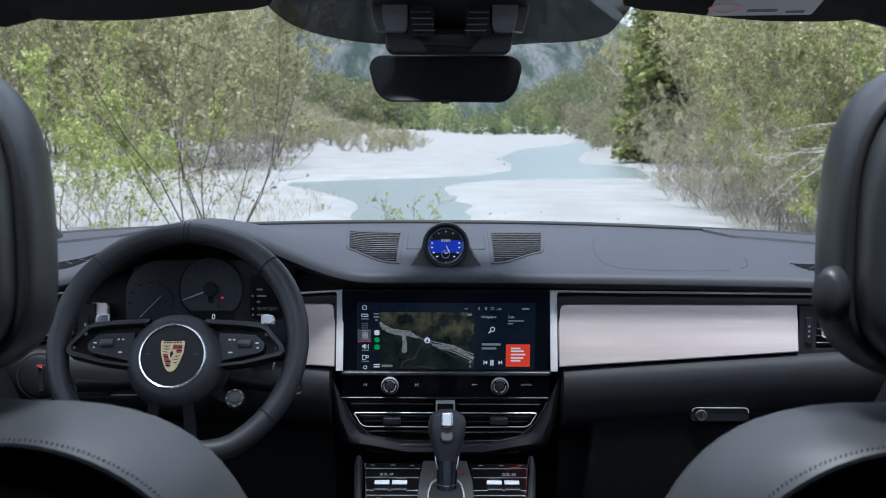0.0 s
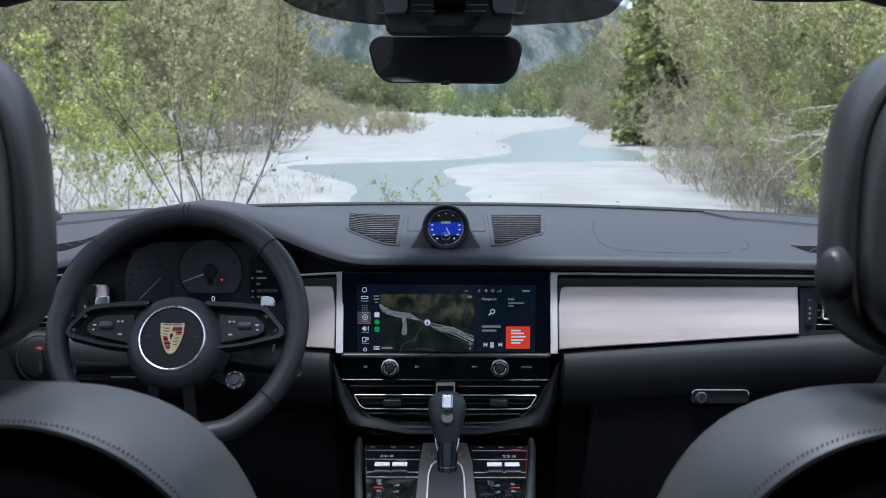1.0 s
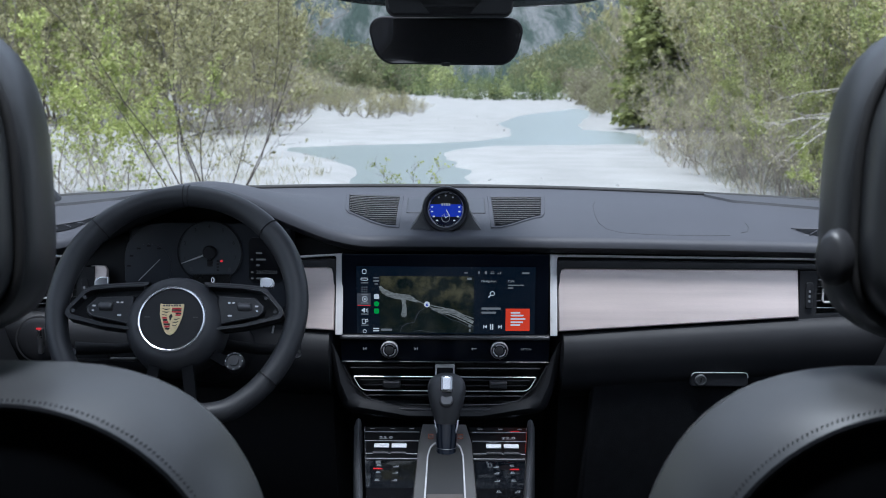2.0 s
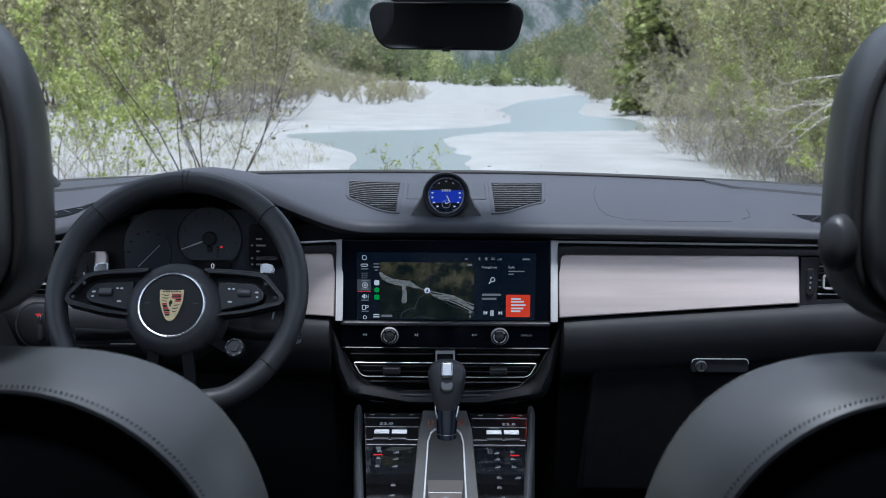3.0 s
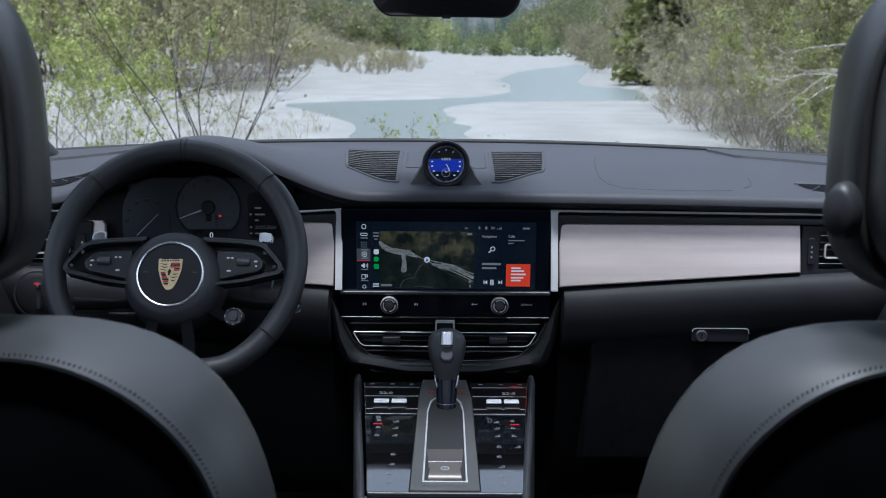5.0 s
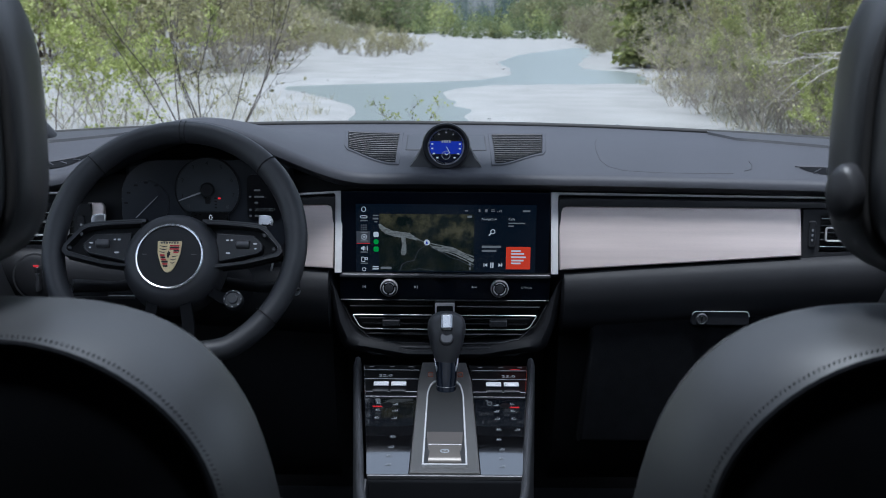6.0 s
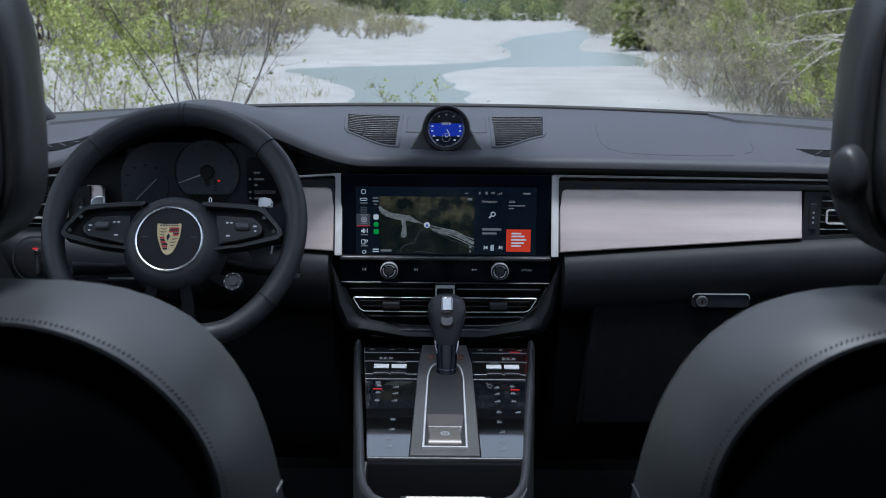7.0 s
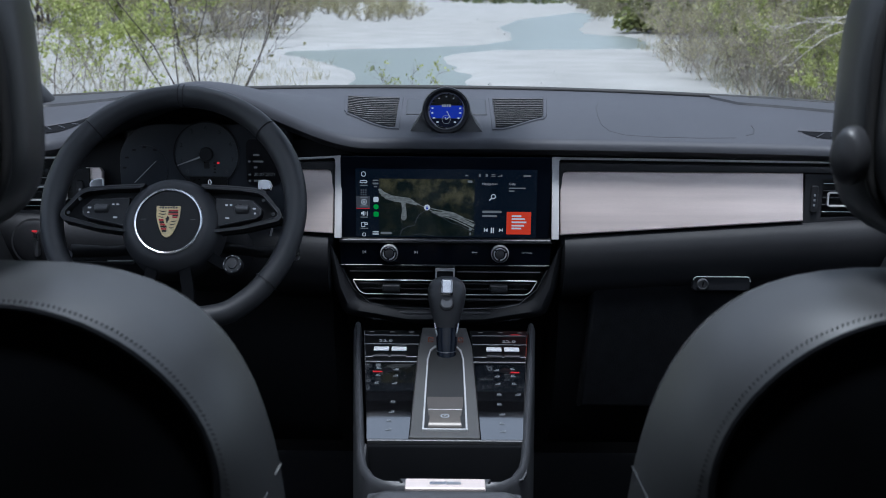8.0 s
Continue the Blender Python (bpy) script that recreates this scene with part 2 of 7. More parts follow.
def lathe(profile, m=Matrix(), n=32, bm=None, caps=True, sx=1.0):
    """Turns (radius, height) pairs round the local z of m."""
    rows = [[m @ Vector((sx * r * math.cos(k * math.tau / n), r * math.sin(k * math.tau / n), h)) for k in range(n)] for r, h in profile]
    return loft(rows, close_u=True, caps=caps, bm=bm)


def plate(outline, depth, m=Matrix(), r=0.0, seg=2, bm=None):
    """Extrudes a flat outline (x, y) of m by depth along its z, with rounded front edges."""
    out = bmesh.new()
    f = out.faces.new([out.verts.new((x, y, 0)) for x, y in outline])
    ext = bmesh.ops.extrude_face_region(out, geom=[f])
    top = [e for e in ext["geom"] if isinstance(e, bmesh.types.BMVert)]
    bmesh.ops.translate(out, vec=(0, 0, depth), verts=top)
    if r:
        tv = set(top)
        edges = [e for e in out.edges if e.verts[0] in tv and e.verts[1] in tv]
        bmesh.ops.bevel(out, geom=edges, offset=r, segments=seg, profile=0.5, affect="EDGES")
    out.transform(m)
    return join(bm, out)


def rrect(w, h, r, n=5, cx=0.0, cy=0.0):
    pts = []
    for qx, qy, a0 in ((1, 1, 0), (-1, 1, 90), (-1, -1, 180), (1, -1, 270)):
        for k in range(n + 1):
            a = radians(a0 + 90 * k / n)
            pts.append((cx + qx * (w / 2 - r) + r * math.cos(a), cy + qy * (h / 2 - r) + r * math.sin(a)))
    return pts


def ring(outer, inner, depth, m=Matrix(), bm=None):
    """Frame between two outlines of the same count."""
    def pts(o, z):
        return [m @ Vector((x, y, z)) for x, y in o]
    return loft([pts(outer, 0), pts(outer, depth), pts(inner, depth), pts(inner, 0)], close_u=True, close_v=True, bm=bm)


def facing(x, y, z, tilt=0.0):
    """Local x to the right, local y up, local z towards the rear of the car; tilt leans the face upwards."""
    return pose(x, y, z, 90 - tilt)


def lettering(text, size, m, extrude=0.0003, align="CENTER"):
    cu = bpy.data.curves.new("text", "FONT")
    cu.body, cu.size, cu.extrude, cu.align_x, cu.align_y = text, size, extrude, align, "CENTER"
    cu.resolution_u = 2
    ob = bpy.data.objects.new("text", cu)
    me = bpy.data.meshes.new_from_object(ob)
    bm = bmesh.new()
    bm.from_mesh(me)
    bm.transform(m)
    bpy.data.objects.remove(ob), bpy.data.curves.remove(cu), bpy.data.meshes.remove(me)
    return bm


def smooth(a, b, x):
    t = min(1, max(0, (x - a) / (b - a)))
    return t * t * (3 - 2 * t)


# ---- cabin shell ----
def dash_front(x):
    q = (x / 0.637) ** 2
    return 2.05 - 0.17 * q, 1.0985 - 0.0075 * q + (0.003 if x < 0 else 0) * min(1, abs(x) / 0.4)


def hood(x):
    d = abs(x + 0.383)
    return 0.089 * 0.5 * (1 + math.cos(math.pi * d / 0.262)) if d < 0.262 else 0.0


def dash_lip(x):
    return 1.72 - 0.09 * hood(x) / 0.089 - 0.02 * smooth(0.55, 0.75, abs(x)), 1.046 - 0.018 * (x / 0.6) ** 2 * 0.5


def dash_top(x, y):
    yf, zf = dash_front(x)
    yl, zl = dash_lip(x)
    s = min(1, max(0, (y - yl) / (yf - yl)))
    return zl + (zf - zl) * s + 0.004 * math.sin(math.pi * s) + hood(x) * (1 - smooth(0.0, 1.0, s))


floor_bm = box((1.56, 3.6, 0.33), (0, 0.55, 0.185), 0.005)
whole("floor", floor_bm, CARPET, "black carpeted car floor", "floor", "structure")

for side, nm in ((-1, "wall_left"), (1, "wall_right")):
    # door and side wall: below the belt line, with window openings between pillars above it
    rows = []
    for y in [-1.2 + 0.1 * k for k in range(35)]:
        bulge = 0.01 * math.sin(y * 3)
        rows.append([(side * (0.74 + bulge), y, 0.33), (side * (0.70 + bulge), y, 0.55), (side * (0.69 + bulge), y, 0.80), (side * (0.735), y, 0.97),
                     (side * 0.80, y, 0.985), (side * 0.84, y, 0.9), (side * 0.84, y, 0.33)])
    wall = thing(nm, (side * 0.76, 0.5, 0.33), "black leather-lined car door wall below the windows", "wall", kind="structure")
    part("door_lining", loft(rows, close_u=True, caps=True), SOFT, wall)
    for y0, y1, w in ((0.62, 0.55, 0.10), (-0.55, -0.75, 0.16)):
        part("pillar", loft([[(side * x, y + dy, z) for x, dy in ((sx0, -w / 2), (sx0 + 0.05, -w / 2), (sx0 + 0.05, w / 2), (sx0, w / 2))]
                             for sx0, y, z in ((0.745, y0, 0.97), (0.70, (y0 + y1) / 2, 1.25), (0.60, y1, 1.52))], close_u=True, caps=True), LINER, wall)
    part("rear_side_window", loft([[(side * 0.79, y, 0.98), (side * 0.75, y, 1.25), (side * 0.68, y, 1.52)] for y in (-1.22, -0.7, -0.1, 0.58)]), PRIVACY, wall, "dark tinted side glass")
    part("front_side_window", loft([[(side * 0.795, y, 0.98), (side * 0.765, y, 1.25), (side * 0.71, y, 1.47 if y < 1.5 else 1.2)] for y in (0.66, 1.0, 1.35, 1.75)]), SIDE_GLASS, wall, "lightly tinted side glass")
    a_foot = dash_front(0.70)
    pillar_pts = [(0.735, a_foot[0] + 0.06, 1.02), (0.745, 1.75, 1.20), (0.735, 1.52, 1.36), (0.70, 1.30, 1.49)]
    part("front_pillar", tube([(side * x, y, z) for x, y, z in pillar_pts], [0.05, 0.042, 0.04, 0.04], 12), LINER, wall)
    # moulded panel at the pillar's foot
    part("corner_panel", tube([(side * x, y, z) for x, y, z in ((0.664, 1.862, 1.070), (0.672, 1.852, 1.084), (0.694, 1.842, 1.102), (0.724, 1.820, 1.128), (0.752, 1.775, 1.175))], [0.010, 0.017, 0.025, 0.034, 0.038], 14), SOFT, wall)

# roof lining with an unseen opening, added and placed to light the seats
roof = thing("ceiling", (0, 0.3, 1.5), "black fabric car headliner with an added opening for top light", "ceiling", kind="structure")


def roof_z(x, y):
    return 1.545 - 0.045 * min(1.6, (x / 0.62) ** 4) - 0.10 * smooth(0.95, 1.6, y) - 0.06 * smooth(-0.4, -1.3, y)


bm = bmesh.new()
for lo in (0, 1):
    lift = 0.03 * lo
    xs = [-0.78, -0.68, -0.58, -0.50, -0.42, -0.2, 0, 0.2, 0.42, 0.50, 0.58, 0.68, 0.78]
    ys = [-1.25, -1.0, -0.75, -0.40, -0.2, 0.1, 0.34, 0.48, 0.80, 1.1, 1.25, 1.36, 1.42]
    grid = [[bm.verts.new((x, y, roof_z(x, y) + lift)) for x in xs] for y in ys]
    for i in range(len(ys) - 1):
        for j in range(len(xs) - 1):
            if 7 <= i < 10 and 3 <= j < 9:
                continue
            bm.faces.new((grid[i][j], grid[i][j + 1], grid[i + 1][j + 1], grid[i + 1][j]))
part("roof_lining", bm, LINER, roof)
roof_pane = part("added_roof_pane", loft([[(x, y, roof_z(x, y) + 0.05) for x in (-0.54, -0.27, 0, 0.27, 0.54)] for y in (0.44, 0.7, 1.0, 1.29)]), ROOF_GLASS, roof, "unseen glass pane over the added roof opening")
roof_pane.visible_shadow = True

# tail: hatch with its window
tail = thing("wall_rear", (0, -1.25, 0.33), "black lined tailgate with a rear window opening", "wall", kind="structure")
part("tailgate_lining", box((1.5, 0.05, 0.62), (0, -1.25, 0.66), 0.01), LINER, tail)
for side in (-1, 1):
    part("tail_pillar", loft([[(side * x, y, z) for x, y in ((xa, ya), (xa + 0.2, ya), (xa + 0.2, ya + 0.06), (xa, ya + 0.06))]
                              for xa, ya, z in ((0.58, -1.28, 0.95), (0.5, -1.2, 1.5))], close_u=True, caps=True), LINER, tail)
part("rear_window", loft([[(x, -1.27, 0.96), (x, -1.22, 1.5)] for x in (-0.7, 0, 0.7)]), TAIL_GLASS, tail, "dark tinted rear glass")
bulk = thing("wall_front", (0, 2.1, 0.4), "dark bulkhead behind the dashboard", "wall", kind="structure")
part("bulkhead", box((1.6, 0.04, 0.68), (0, 2.16, 0.66), 0.01), DARK, bulk)

# windscreen
scr = thing("window_1", (0, 2.0, 1.1), "raked car windscreen of clear glass", "windscreen", kind="structure")
rows = []
for i in range(21):
    x = -0.70 + 0.07 * i
    yf, zf = dash_front(x)
    yf, zf = yf + 0.17, zf - 0.085
    yt, zt = 1.50 - 0.05 * (x / 0.6) ** 2, 1.505 - 0.03 * (x / 0.62) ** 2
    rows.append([(x * (1.06 - 0.10 * s), yf + 0.02 + (yt - yf - 0.02) * s, zf - 0.012 + (zt - zf + 0.012) * s + 0.05 * math.sin(math.pi * s)) for s in [k / 10 for k in range(11)]])
pane = part("pane", loft(rows), GLASS, scr)
pane.visible_shadow = False
seal_pts = [(-0.70 + 0.035 * i,) + dash_front(-0.70 + 0.035 * i) for i in range(41)]
part("lower_seal", tube([(x, y + 0.002, z + 0.001) for x, y, z in seal_pts], 0.005, 8), RUBBER, scr, "thin black rubber seal")
# darkened dotted zone round the mirror foot
zone = [(-0.278, 0.134), (-0.264, 0.085), (-0.230, 0.042), (-0.166, 0.014), (-0.083, 0.0), (0.068, 0.0), (0.176, 0.006), (0.235, 0.020), (0.256, 0.040), (0.284, 0.134)]
for _ in range(2):
    zone = [zone[0]] + [(a[0] * f + b[0] * (1 - f), a[1] * f + b[1] * (1 - f)) for a, b in zip(zone, zone[1:]) for f in (0.75, 0.25)] + [zone[-1]]
fr = part("shaded_zone", plate(zone, 0.002, facing(0, 1.70, 1.4075, -56)), FRIT, scr, "dark dotted band on the glass")
fr.visible_shadow = False

# ---- sun visors, header, mirror ----
for side in (-1, 1):
    vis = thing("sun_visor", (side * 0.42, 1.45, 1.43), "black fabric sun visor with a white warning label" if side > 0 else "black fabric sun visor folded up under the roof", "sun visor", "sun visors")
    x0, x1 = (0.245, 0.65)
    rows = []
    for k in range(17):
        s = k / 16
        x = x0 + (x1 - x0) * s
        d = 0.016 * smooth(0.0, 0.55, s) * (1 - smooth(0.72, 0.80, s)) + 0.012 * smooth(0.72, 0.80, s)
        e = 0.0 if 0 < k < 16 else 0.006
        rows.append([(side * x, 1.50 - 0.012, 1.447 - d), (side * x, 1.50, 1.443 - d + e), (side * x, 1.51, 1.447 - d + e), (side * x, 1.52, 1.455 - d),
                     (side * x, 1.44, 1.478 - d), (side * x, 1.30, 1.505 - d), (side * x, 1.30, 1.485 - d)])
    part("visor_board", loft(rows, close_u=True, caps=True), LINER, vis)
    if side > 0:
        lab = Matrix.Translation((0.421, 1.437, 1.4405)) @ pose(0, 0, 0, 168.5, 0, 0) @ pose(0, 0, 0, 0, 0, 3)
        label_ob = part("warning_label", plate(rrect(0.140, 0.070, 0.003), 0.0008, lab), PAPER, vis, "white paper warning label")
        part("sign", ring(rrect(0.042, 0.042, 0.020, cx=-0.052), rrect(0.034, 0.034, 0.016, cx=-0.052), 0.0012, lab), RED, label_ob)
        part("bar", plate(rrect(0.04, 0.012, 0.002, cx=0.0, cy=-0.012), 0.0012, lab), INK, label_ob)
        part("bar", plate(rrect(0.025, 0.010, 0.002, cx=0.045, cy=-0.02), 0.0012, lab), INK, label_ob)
head = thing("header_trim", (0, 1.5, 1.45), "black trim rail along the top of the windscreen", "trim", kind="structure")
rows = []
for k in range(25):
    x = -0.62 + 1.24 * k / 24
    z = 1.468 - 0.02 * (x / 0.6) ** 2 - 0.028 * smooth(0.52, 0.6, abs(x))
    rows.append([(x, 1.50, z), (x, 1.53, z + 0.002), (x, 1.54, z + 0.012), (x, 1.52, z + 0.05), (x, 1.38, z + 0.06), (x, 1.38, z + 0.03)])
part("rail", loft(rows, close_u=True, caps=True), LINER, head)

CHEEK2 = mat("brown_grey_cheek", (0.055, 0.052, 0.05), 0.45, var=0.1)
CHEEK = mat("grey_cheek", (0.13, 0.13, 0.135), 0.45, var=0.1)
con = thing("overhead_console", (0, 1.5, 1.46), "black overhead console with grey side cheeks and ribbed lamps", "overhead console")
part("body", loft([[(sx * w + 0.004, y, z) for sx in (-1, 1)] + [(w * 0.9 + 0.004, y + 0.01, z - 0.03), (-w * 0.9 + 0.004, y + 0.01, z - 0.03)]
                   for w, y, z in ((0.11, 1.30, 1.53), (0.125, 1.50, 1.505), (0.122, 1.60, 1.475), (0.10, 1.66, 1.455))], close_u=True, caps=True), DARK, con)
for side in (-1, 1):
    part("cheek", loft([[(side * x * e + 0.004, 1.572 + 0.012 * q, z) for x, z in ((0.062, 1.52), (0.062, 1.425), (0.066, 1.4185), (0.080, 1.4178), (0.092, 1.4185), (0.097, 1.436), (0.099, 1.46), (0.099, 1.52))] for q, e in ((0, 0.99), (0.15, 1.0), (3, 1.0))], close_u=True, caps=True), CHEEK, con, "grey plastic cheek")
    part("outer_cheek", loft([[(side * x * e + 0.004, 1.580 + 0.012 * q, z) for x, z in ((0.094, 1.52), (0.094, 1.4195), (0.106, 1.4185), (0.112, 1.437), (0.116, 1.46), (0.117, 1.52))] for q, e in ((0, 0.99), (0.15, 1.0), (3, 1.0))], close_u=True, caps=True), CHEEK2, con, "dark outer cheek")
    for k in range(4):
        part("rib", box((0.032 - 0.001 * (3 - k), 0.008, 0.0016), (side * (0.0425 - 0.002 * k) + 0.004, 1.570, 1.4455 - 0.0086 * k), 0.0006), STEEL, con)
    part("rib_bed", box((0.038, 0.02, 0.05), (side * 0.042 + 0.004, 1.585, 1.438), 0.006, 2), DARK, con)
    part("sensor_wing", plate([(side * x, z) for x, z in ((0.030, 1.392), (0.084, 1.392), (0.090, 1.400), (0.094, 1.4185), (0.052, 1.4185))][::side], 0.006, facing(0.003, 1.615, 0), 0.001), SOFT, con)
part("sensor_box", box((0.19, 0.06, 0.04), (0.002, 1.66, 1.410), 0.012, 3), DARK, con)
part("sensor_lip", box((0.10, 0.02, 0.02), (0.002, 1.635, 1.412), 0.006, 3), SOFT, con)

mir = thing("rear_view_mirror", (0, 1.70, 1.43), "black frameless rear-view mirror hanging from the windscreen", "mirror")
shape = []
for x, y in rrect(0.244, 0.071, 0.024, 6):
    w = 1 - 0.135 * (0.5 - y / 0.074) ** 1.5
    shape.append((x * w, y - 0.004 * (1 - (x / 0.12) ** 2) * (1 if y < 0 else -0.5)))
mm = facing(-0.003, 1.705, 1.3560, -7) @ pose(0, 0, 0, 0, -4, 0)
part("housing", plate([(x * 0.99, y * 0.98) for x, y in shape], -0.03, mm, 0.008, 3), DARK, mir)
part("mirror_rim", plate(shape, 0.006, mm, 0.002, 2), DARK, mir)
# not fully metallic: a little diffuse grey stands in for a faint reflection
part("mirror_glass", plate([(x * 0.972, y * 0.93) for x, y in shape], 0.0015, mm @ pose(0, 0, 0.0055)), mat("mirror_glass", (0.40, 0.40, 0.43), 0.03, 0.95, var=0.01, rvar=0.01), mir, "dark reflecting mirror glass")
part("foot", tube([(-0.002, 1.72, 1.37), (-0.002, 1.73, 1.40), (-0.002, 1.70, 1.42)], 0.014, 12), DARK, mir)
part("tab", box((0.014, 0.008, 0.006), (-0.003, 1.70, 1.3195), 0.002), DARK, mir)


# ---- dashboard ----
dash = thing("dashboard", (0, 1.9, 0.6), "dark grey leather-covered dashboard with brushed aluminium trim", "dashboard")
rows = []
for k in range(121):
    x = -0.76 + 1.52 * k / 120
    yf, zf = dash_front(x)
    yl, zl = dash_lip(x)
    row = [(x, yf + 0.03, zf - 0.06)] + [(x, yl + 0.012 + (yf - yl - 0.012) * s, dash_top(x, yl + 0.012 + (yf - yl - 0.012) * s)) for s in [1 - j / 14 for j in range(15)]]
    zt = row[-1][2]
    h = hood(x)
    row += [(x, yl + 0.004, zt - 0.003), (x, yl - 0.001, zt - 0.009), (x, yl - 0.001, zt - 0.017), (x, yl + 0.006, zt - 0.024), (x, yl + 0.024, zt - 0.029),
            (x, yl + 0.05 + h * 0.8, zt - 0.030 - h * 0.10)]
    rows.append(row)
part("upper_pad", loft([row[:19] for row in rows]), DASH, dash, "grey grained leather top pad")
# rolled under-edge of the same pad, given a darker tone than its top
part("pad_lip", loft([row[18:] for row in rows]), LIP, dash, "darker under-edge of the top pad")


def on_top(pts, lift=0.0008):
    return [(x, y, dash_top(x, y) + lift) for x, y in pts]


FAINT = mat("airbag_groove", (0.032, 0.033, 0.038), 0.7, var=0.1)
SEAM = mat("seam_shadow", (0.012, 0.012, 0.013), 0.8, var=0.1)
# the airbag cover's outline
arc = [(0.262, 1.93), (0.255, 1.90), (0.252, 1.85), (0.253, 1.80), (0.262, 1.77), (0.285, 1.752)]
arc += [(0.33, 1.7455), (0.40, 1.744), (0.46, 1.748)]
part("airbag_seam", tube(on_top(arc, -0.0003), 0.0009, 6), FAINT, dash)
part("airbag_seam", tube(on_top([(0.480, 1.758), (0.492, 1.765), (0.498, 1.782), (0.497, 1.80)], -0.0002), 0.0010, 6), FAINT, dash)
# raised corner strip by the windscreen
for side, start, steps in ((1, 0.46, 13), (-1, 0.52, 10)):
    strip = [[(side * x, y, dash_top(side * x, y) + lift) for y, lift in ((dash_front(x)[0] - d0, 0.0), (dash_front(x)[0] - d0 + 0.002, 0.004), (dash_front(x)[0] - 0.004, 0.004))]
             for x, d0 in [(start + 0.02 * k, 0.012 + 0.028 * min(1, k / 2)) for k in range(steps)]]
    part("corner_strip", loft(strip), SOFT, dash, "darker moulded strip at the windscreen corner")
# side demister slots
for side in (-1, 1):
    def sl(x, y, lift=0.0012):
        return (side * x, y, dash_top(side * x, y) + lift)
    # near-black sheet lying on the pad, painting the shade inside the slot
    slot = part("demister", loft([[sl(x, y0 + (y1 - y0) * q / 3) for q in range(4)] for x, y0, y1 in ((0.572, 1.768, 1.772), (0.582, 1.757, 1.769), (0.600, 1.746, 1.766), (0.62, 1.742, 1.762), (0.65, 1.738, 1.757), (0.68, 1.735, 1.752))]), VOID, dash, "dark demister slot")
    part("slot_edge", tube([sl(x, y, 0.0008) for x, y in ((0.566, 1.775), (0.58, 1.772), (0.60, 1.769), (0.64, 1.762), (0.68, 1.755))], 0.0014, 6), DASH, slot)
    for k in range(4):
        part("fin", tube([sl(0.589 + 0.022 * k, 1.7485, 0.002), sl(0.604 + 0.022 * k, 1.7610, 0.002)], 0.0011, 5), DASH, slot)

# speaker grilles
SLAT = mat("grille_slat", (0.045, 0.046, 0.05), 0.5, var=0.1)
for side in (-1, 1):
    gr = thing("speaker_grille", (side * 0.13, 1.86, 1.07), "black slatted speaker grille set into the dashboard top", "speaker grille", "dashboard speaker grilles")
    inner, outer_x = (0.085, 0.175) if side < 0 else (0.079, 0.168)
    ya, yb = 1.774, 1.958

    def edge(s, grow=0.0):
        """Front (s=1) to rear (s=0) outline in plan, wider towards the windscreen."""
        return outer_x - 0.016 * (1 - s) ** 1.2 + grow

    def rear_y(x):
        return ya + 0.062 * smooth(inner, outer_x, x) ** 1.0

    def outline(g):
        p = [(inner - g, rear_y(inner) - g)]
        p += [(x, rear_y(x) - g) for x in [inner + (outer_x - 0.008 - inner) * k / 8 for k in range(1, 9)]]
        p += [(edge(0.4) + g, ya + 0.4 * (yb - ya)), (edge(1.0) + g, yb + g), (inner - g, yb + g)]
        return p
    o, i2 = outline(0.0075), outline(0.0)
    frame_rows = [[(side * x, y, dash_top(side * x, y) + lift) for x, y in pts] for pts, lift in ((o, -0.002), (outline(0.0065), 0.0022), (outline(0.0012), 0.0022), (i2, -0.001))]
    part("frame", loft(frame_rows, close_u=True), DASH, gr, "grey leather-look surround")
    bed = []
    n = 15
    for k in range(n):
        y = ya + (yb - ya) * (k + 0.6) / n
        s = (y - ya) / (yb - ya)
        xo = edge(s)
        if y < rear_y(outer_x):
            xo = next((x for x in [inner + 0.001 * q for q in range(100)] if rear_y(x) > y - 0.002), outer_x)
        if xo - inner < 0.012:
            continue
        xq = [inner + (xo - inner) * q / 6 for q in range(7)]
        bed.append([(side * x, y, dash_top(side * x, y) + 0.0012) for x in xq])
        pts = [(side * x, y + 0.004, dash_top(side * x, y + 0.004) + 0.0018) for x in xq]
        part("slat", tube(pts, 0.0006, 6), SLAT, gr)
    bed.append([(side * x, yb, dash_top(side * x, yb) + 0.0012) for x in [inner + (outer_x - inner) * q / 6 for q in range(7)]])
    # flat sheet above the pad; the dark between slats is put into its colour
    part("recess_shade", loft(bed), VOID, gr)

# clock pod
clock = thing("dashboard_clock", (-0.002, 1.80, 1.05), "round sports clock with a lit blue display in a black pod", "clock")
cy, cz = 1.758, 1.0855
bell = [(0.0395 * math.cos(a), 0.0395 * math.sin(a)) for a in [radians(180 * k / 24) for k in range(25)]]
bell += [(-0.0430, -0.006), (-0.0480, -0.016), (-0.0560, -0.026), (-0.0650, -0.036), (-0.030, -0.040), (0.030, -0.040), (0.0650, -0.036), (0.0560, -0.026), (0.0480, -0.016), (0.0430, -0.006)]
rows = []
for k in range(10):
    s = k / 9
    e = 0.97 if k == 0 else 1.0
    rows.append([(-0.002 + x * e * (1 - 0.22 * s * s), cy + 0.016 + 0.004 * min(k, 1) + 0.15 * s - 0.018 * max(0, -z / 0.04) * (1 - s), cz - 0.002 + z * e * (1 - 0.55 * s ** 1.6)) for x, z in bell])
part("pod", loft(rows, close_u=True, caps=True), mat("pod_leatherette", (0.036, 0.037, 0.040), 0.5, var=0.1, vscale=14, bump=0.00015, bscale=900), clock, "grey leather-look pod")
cm = facing(-0.002, cy + 0.012, cz, 8)
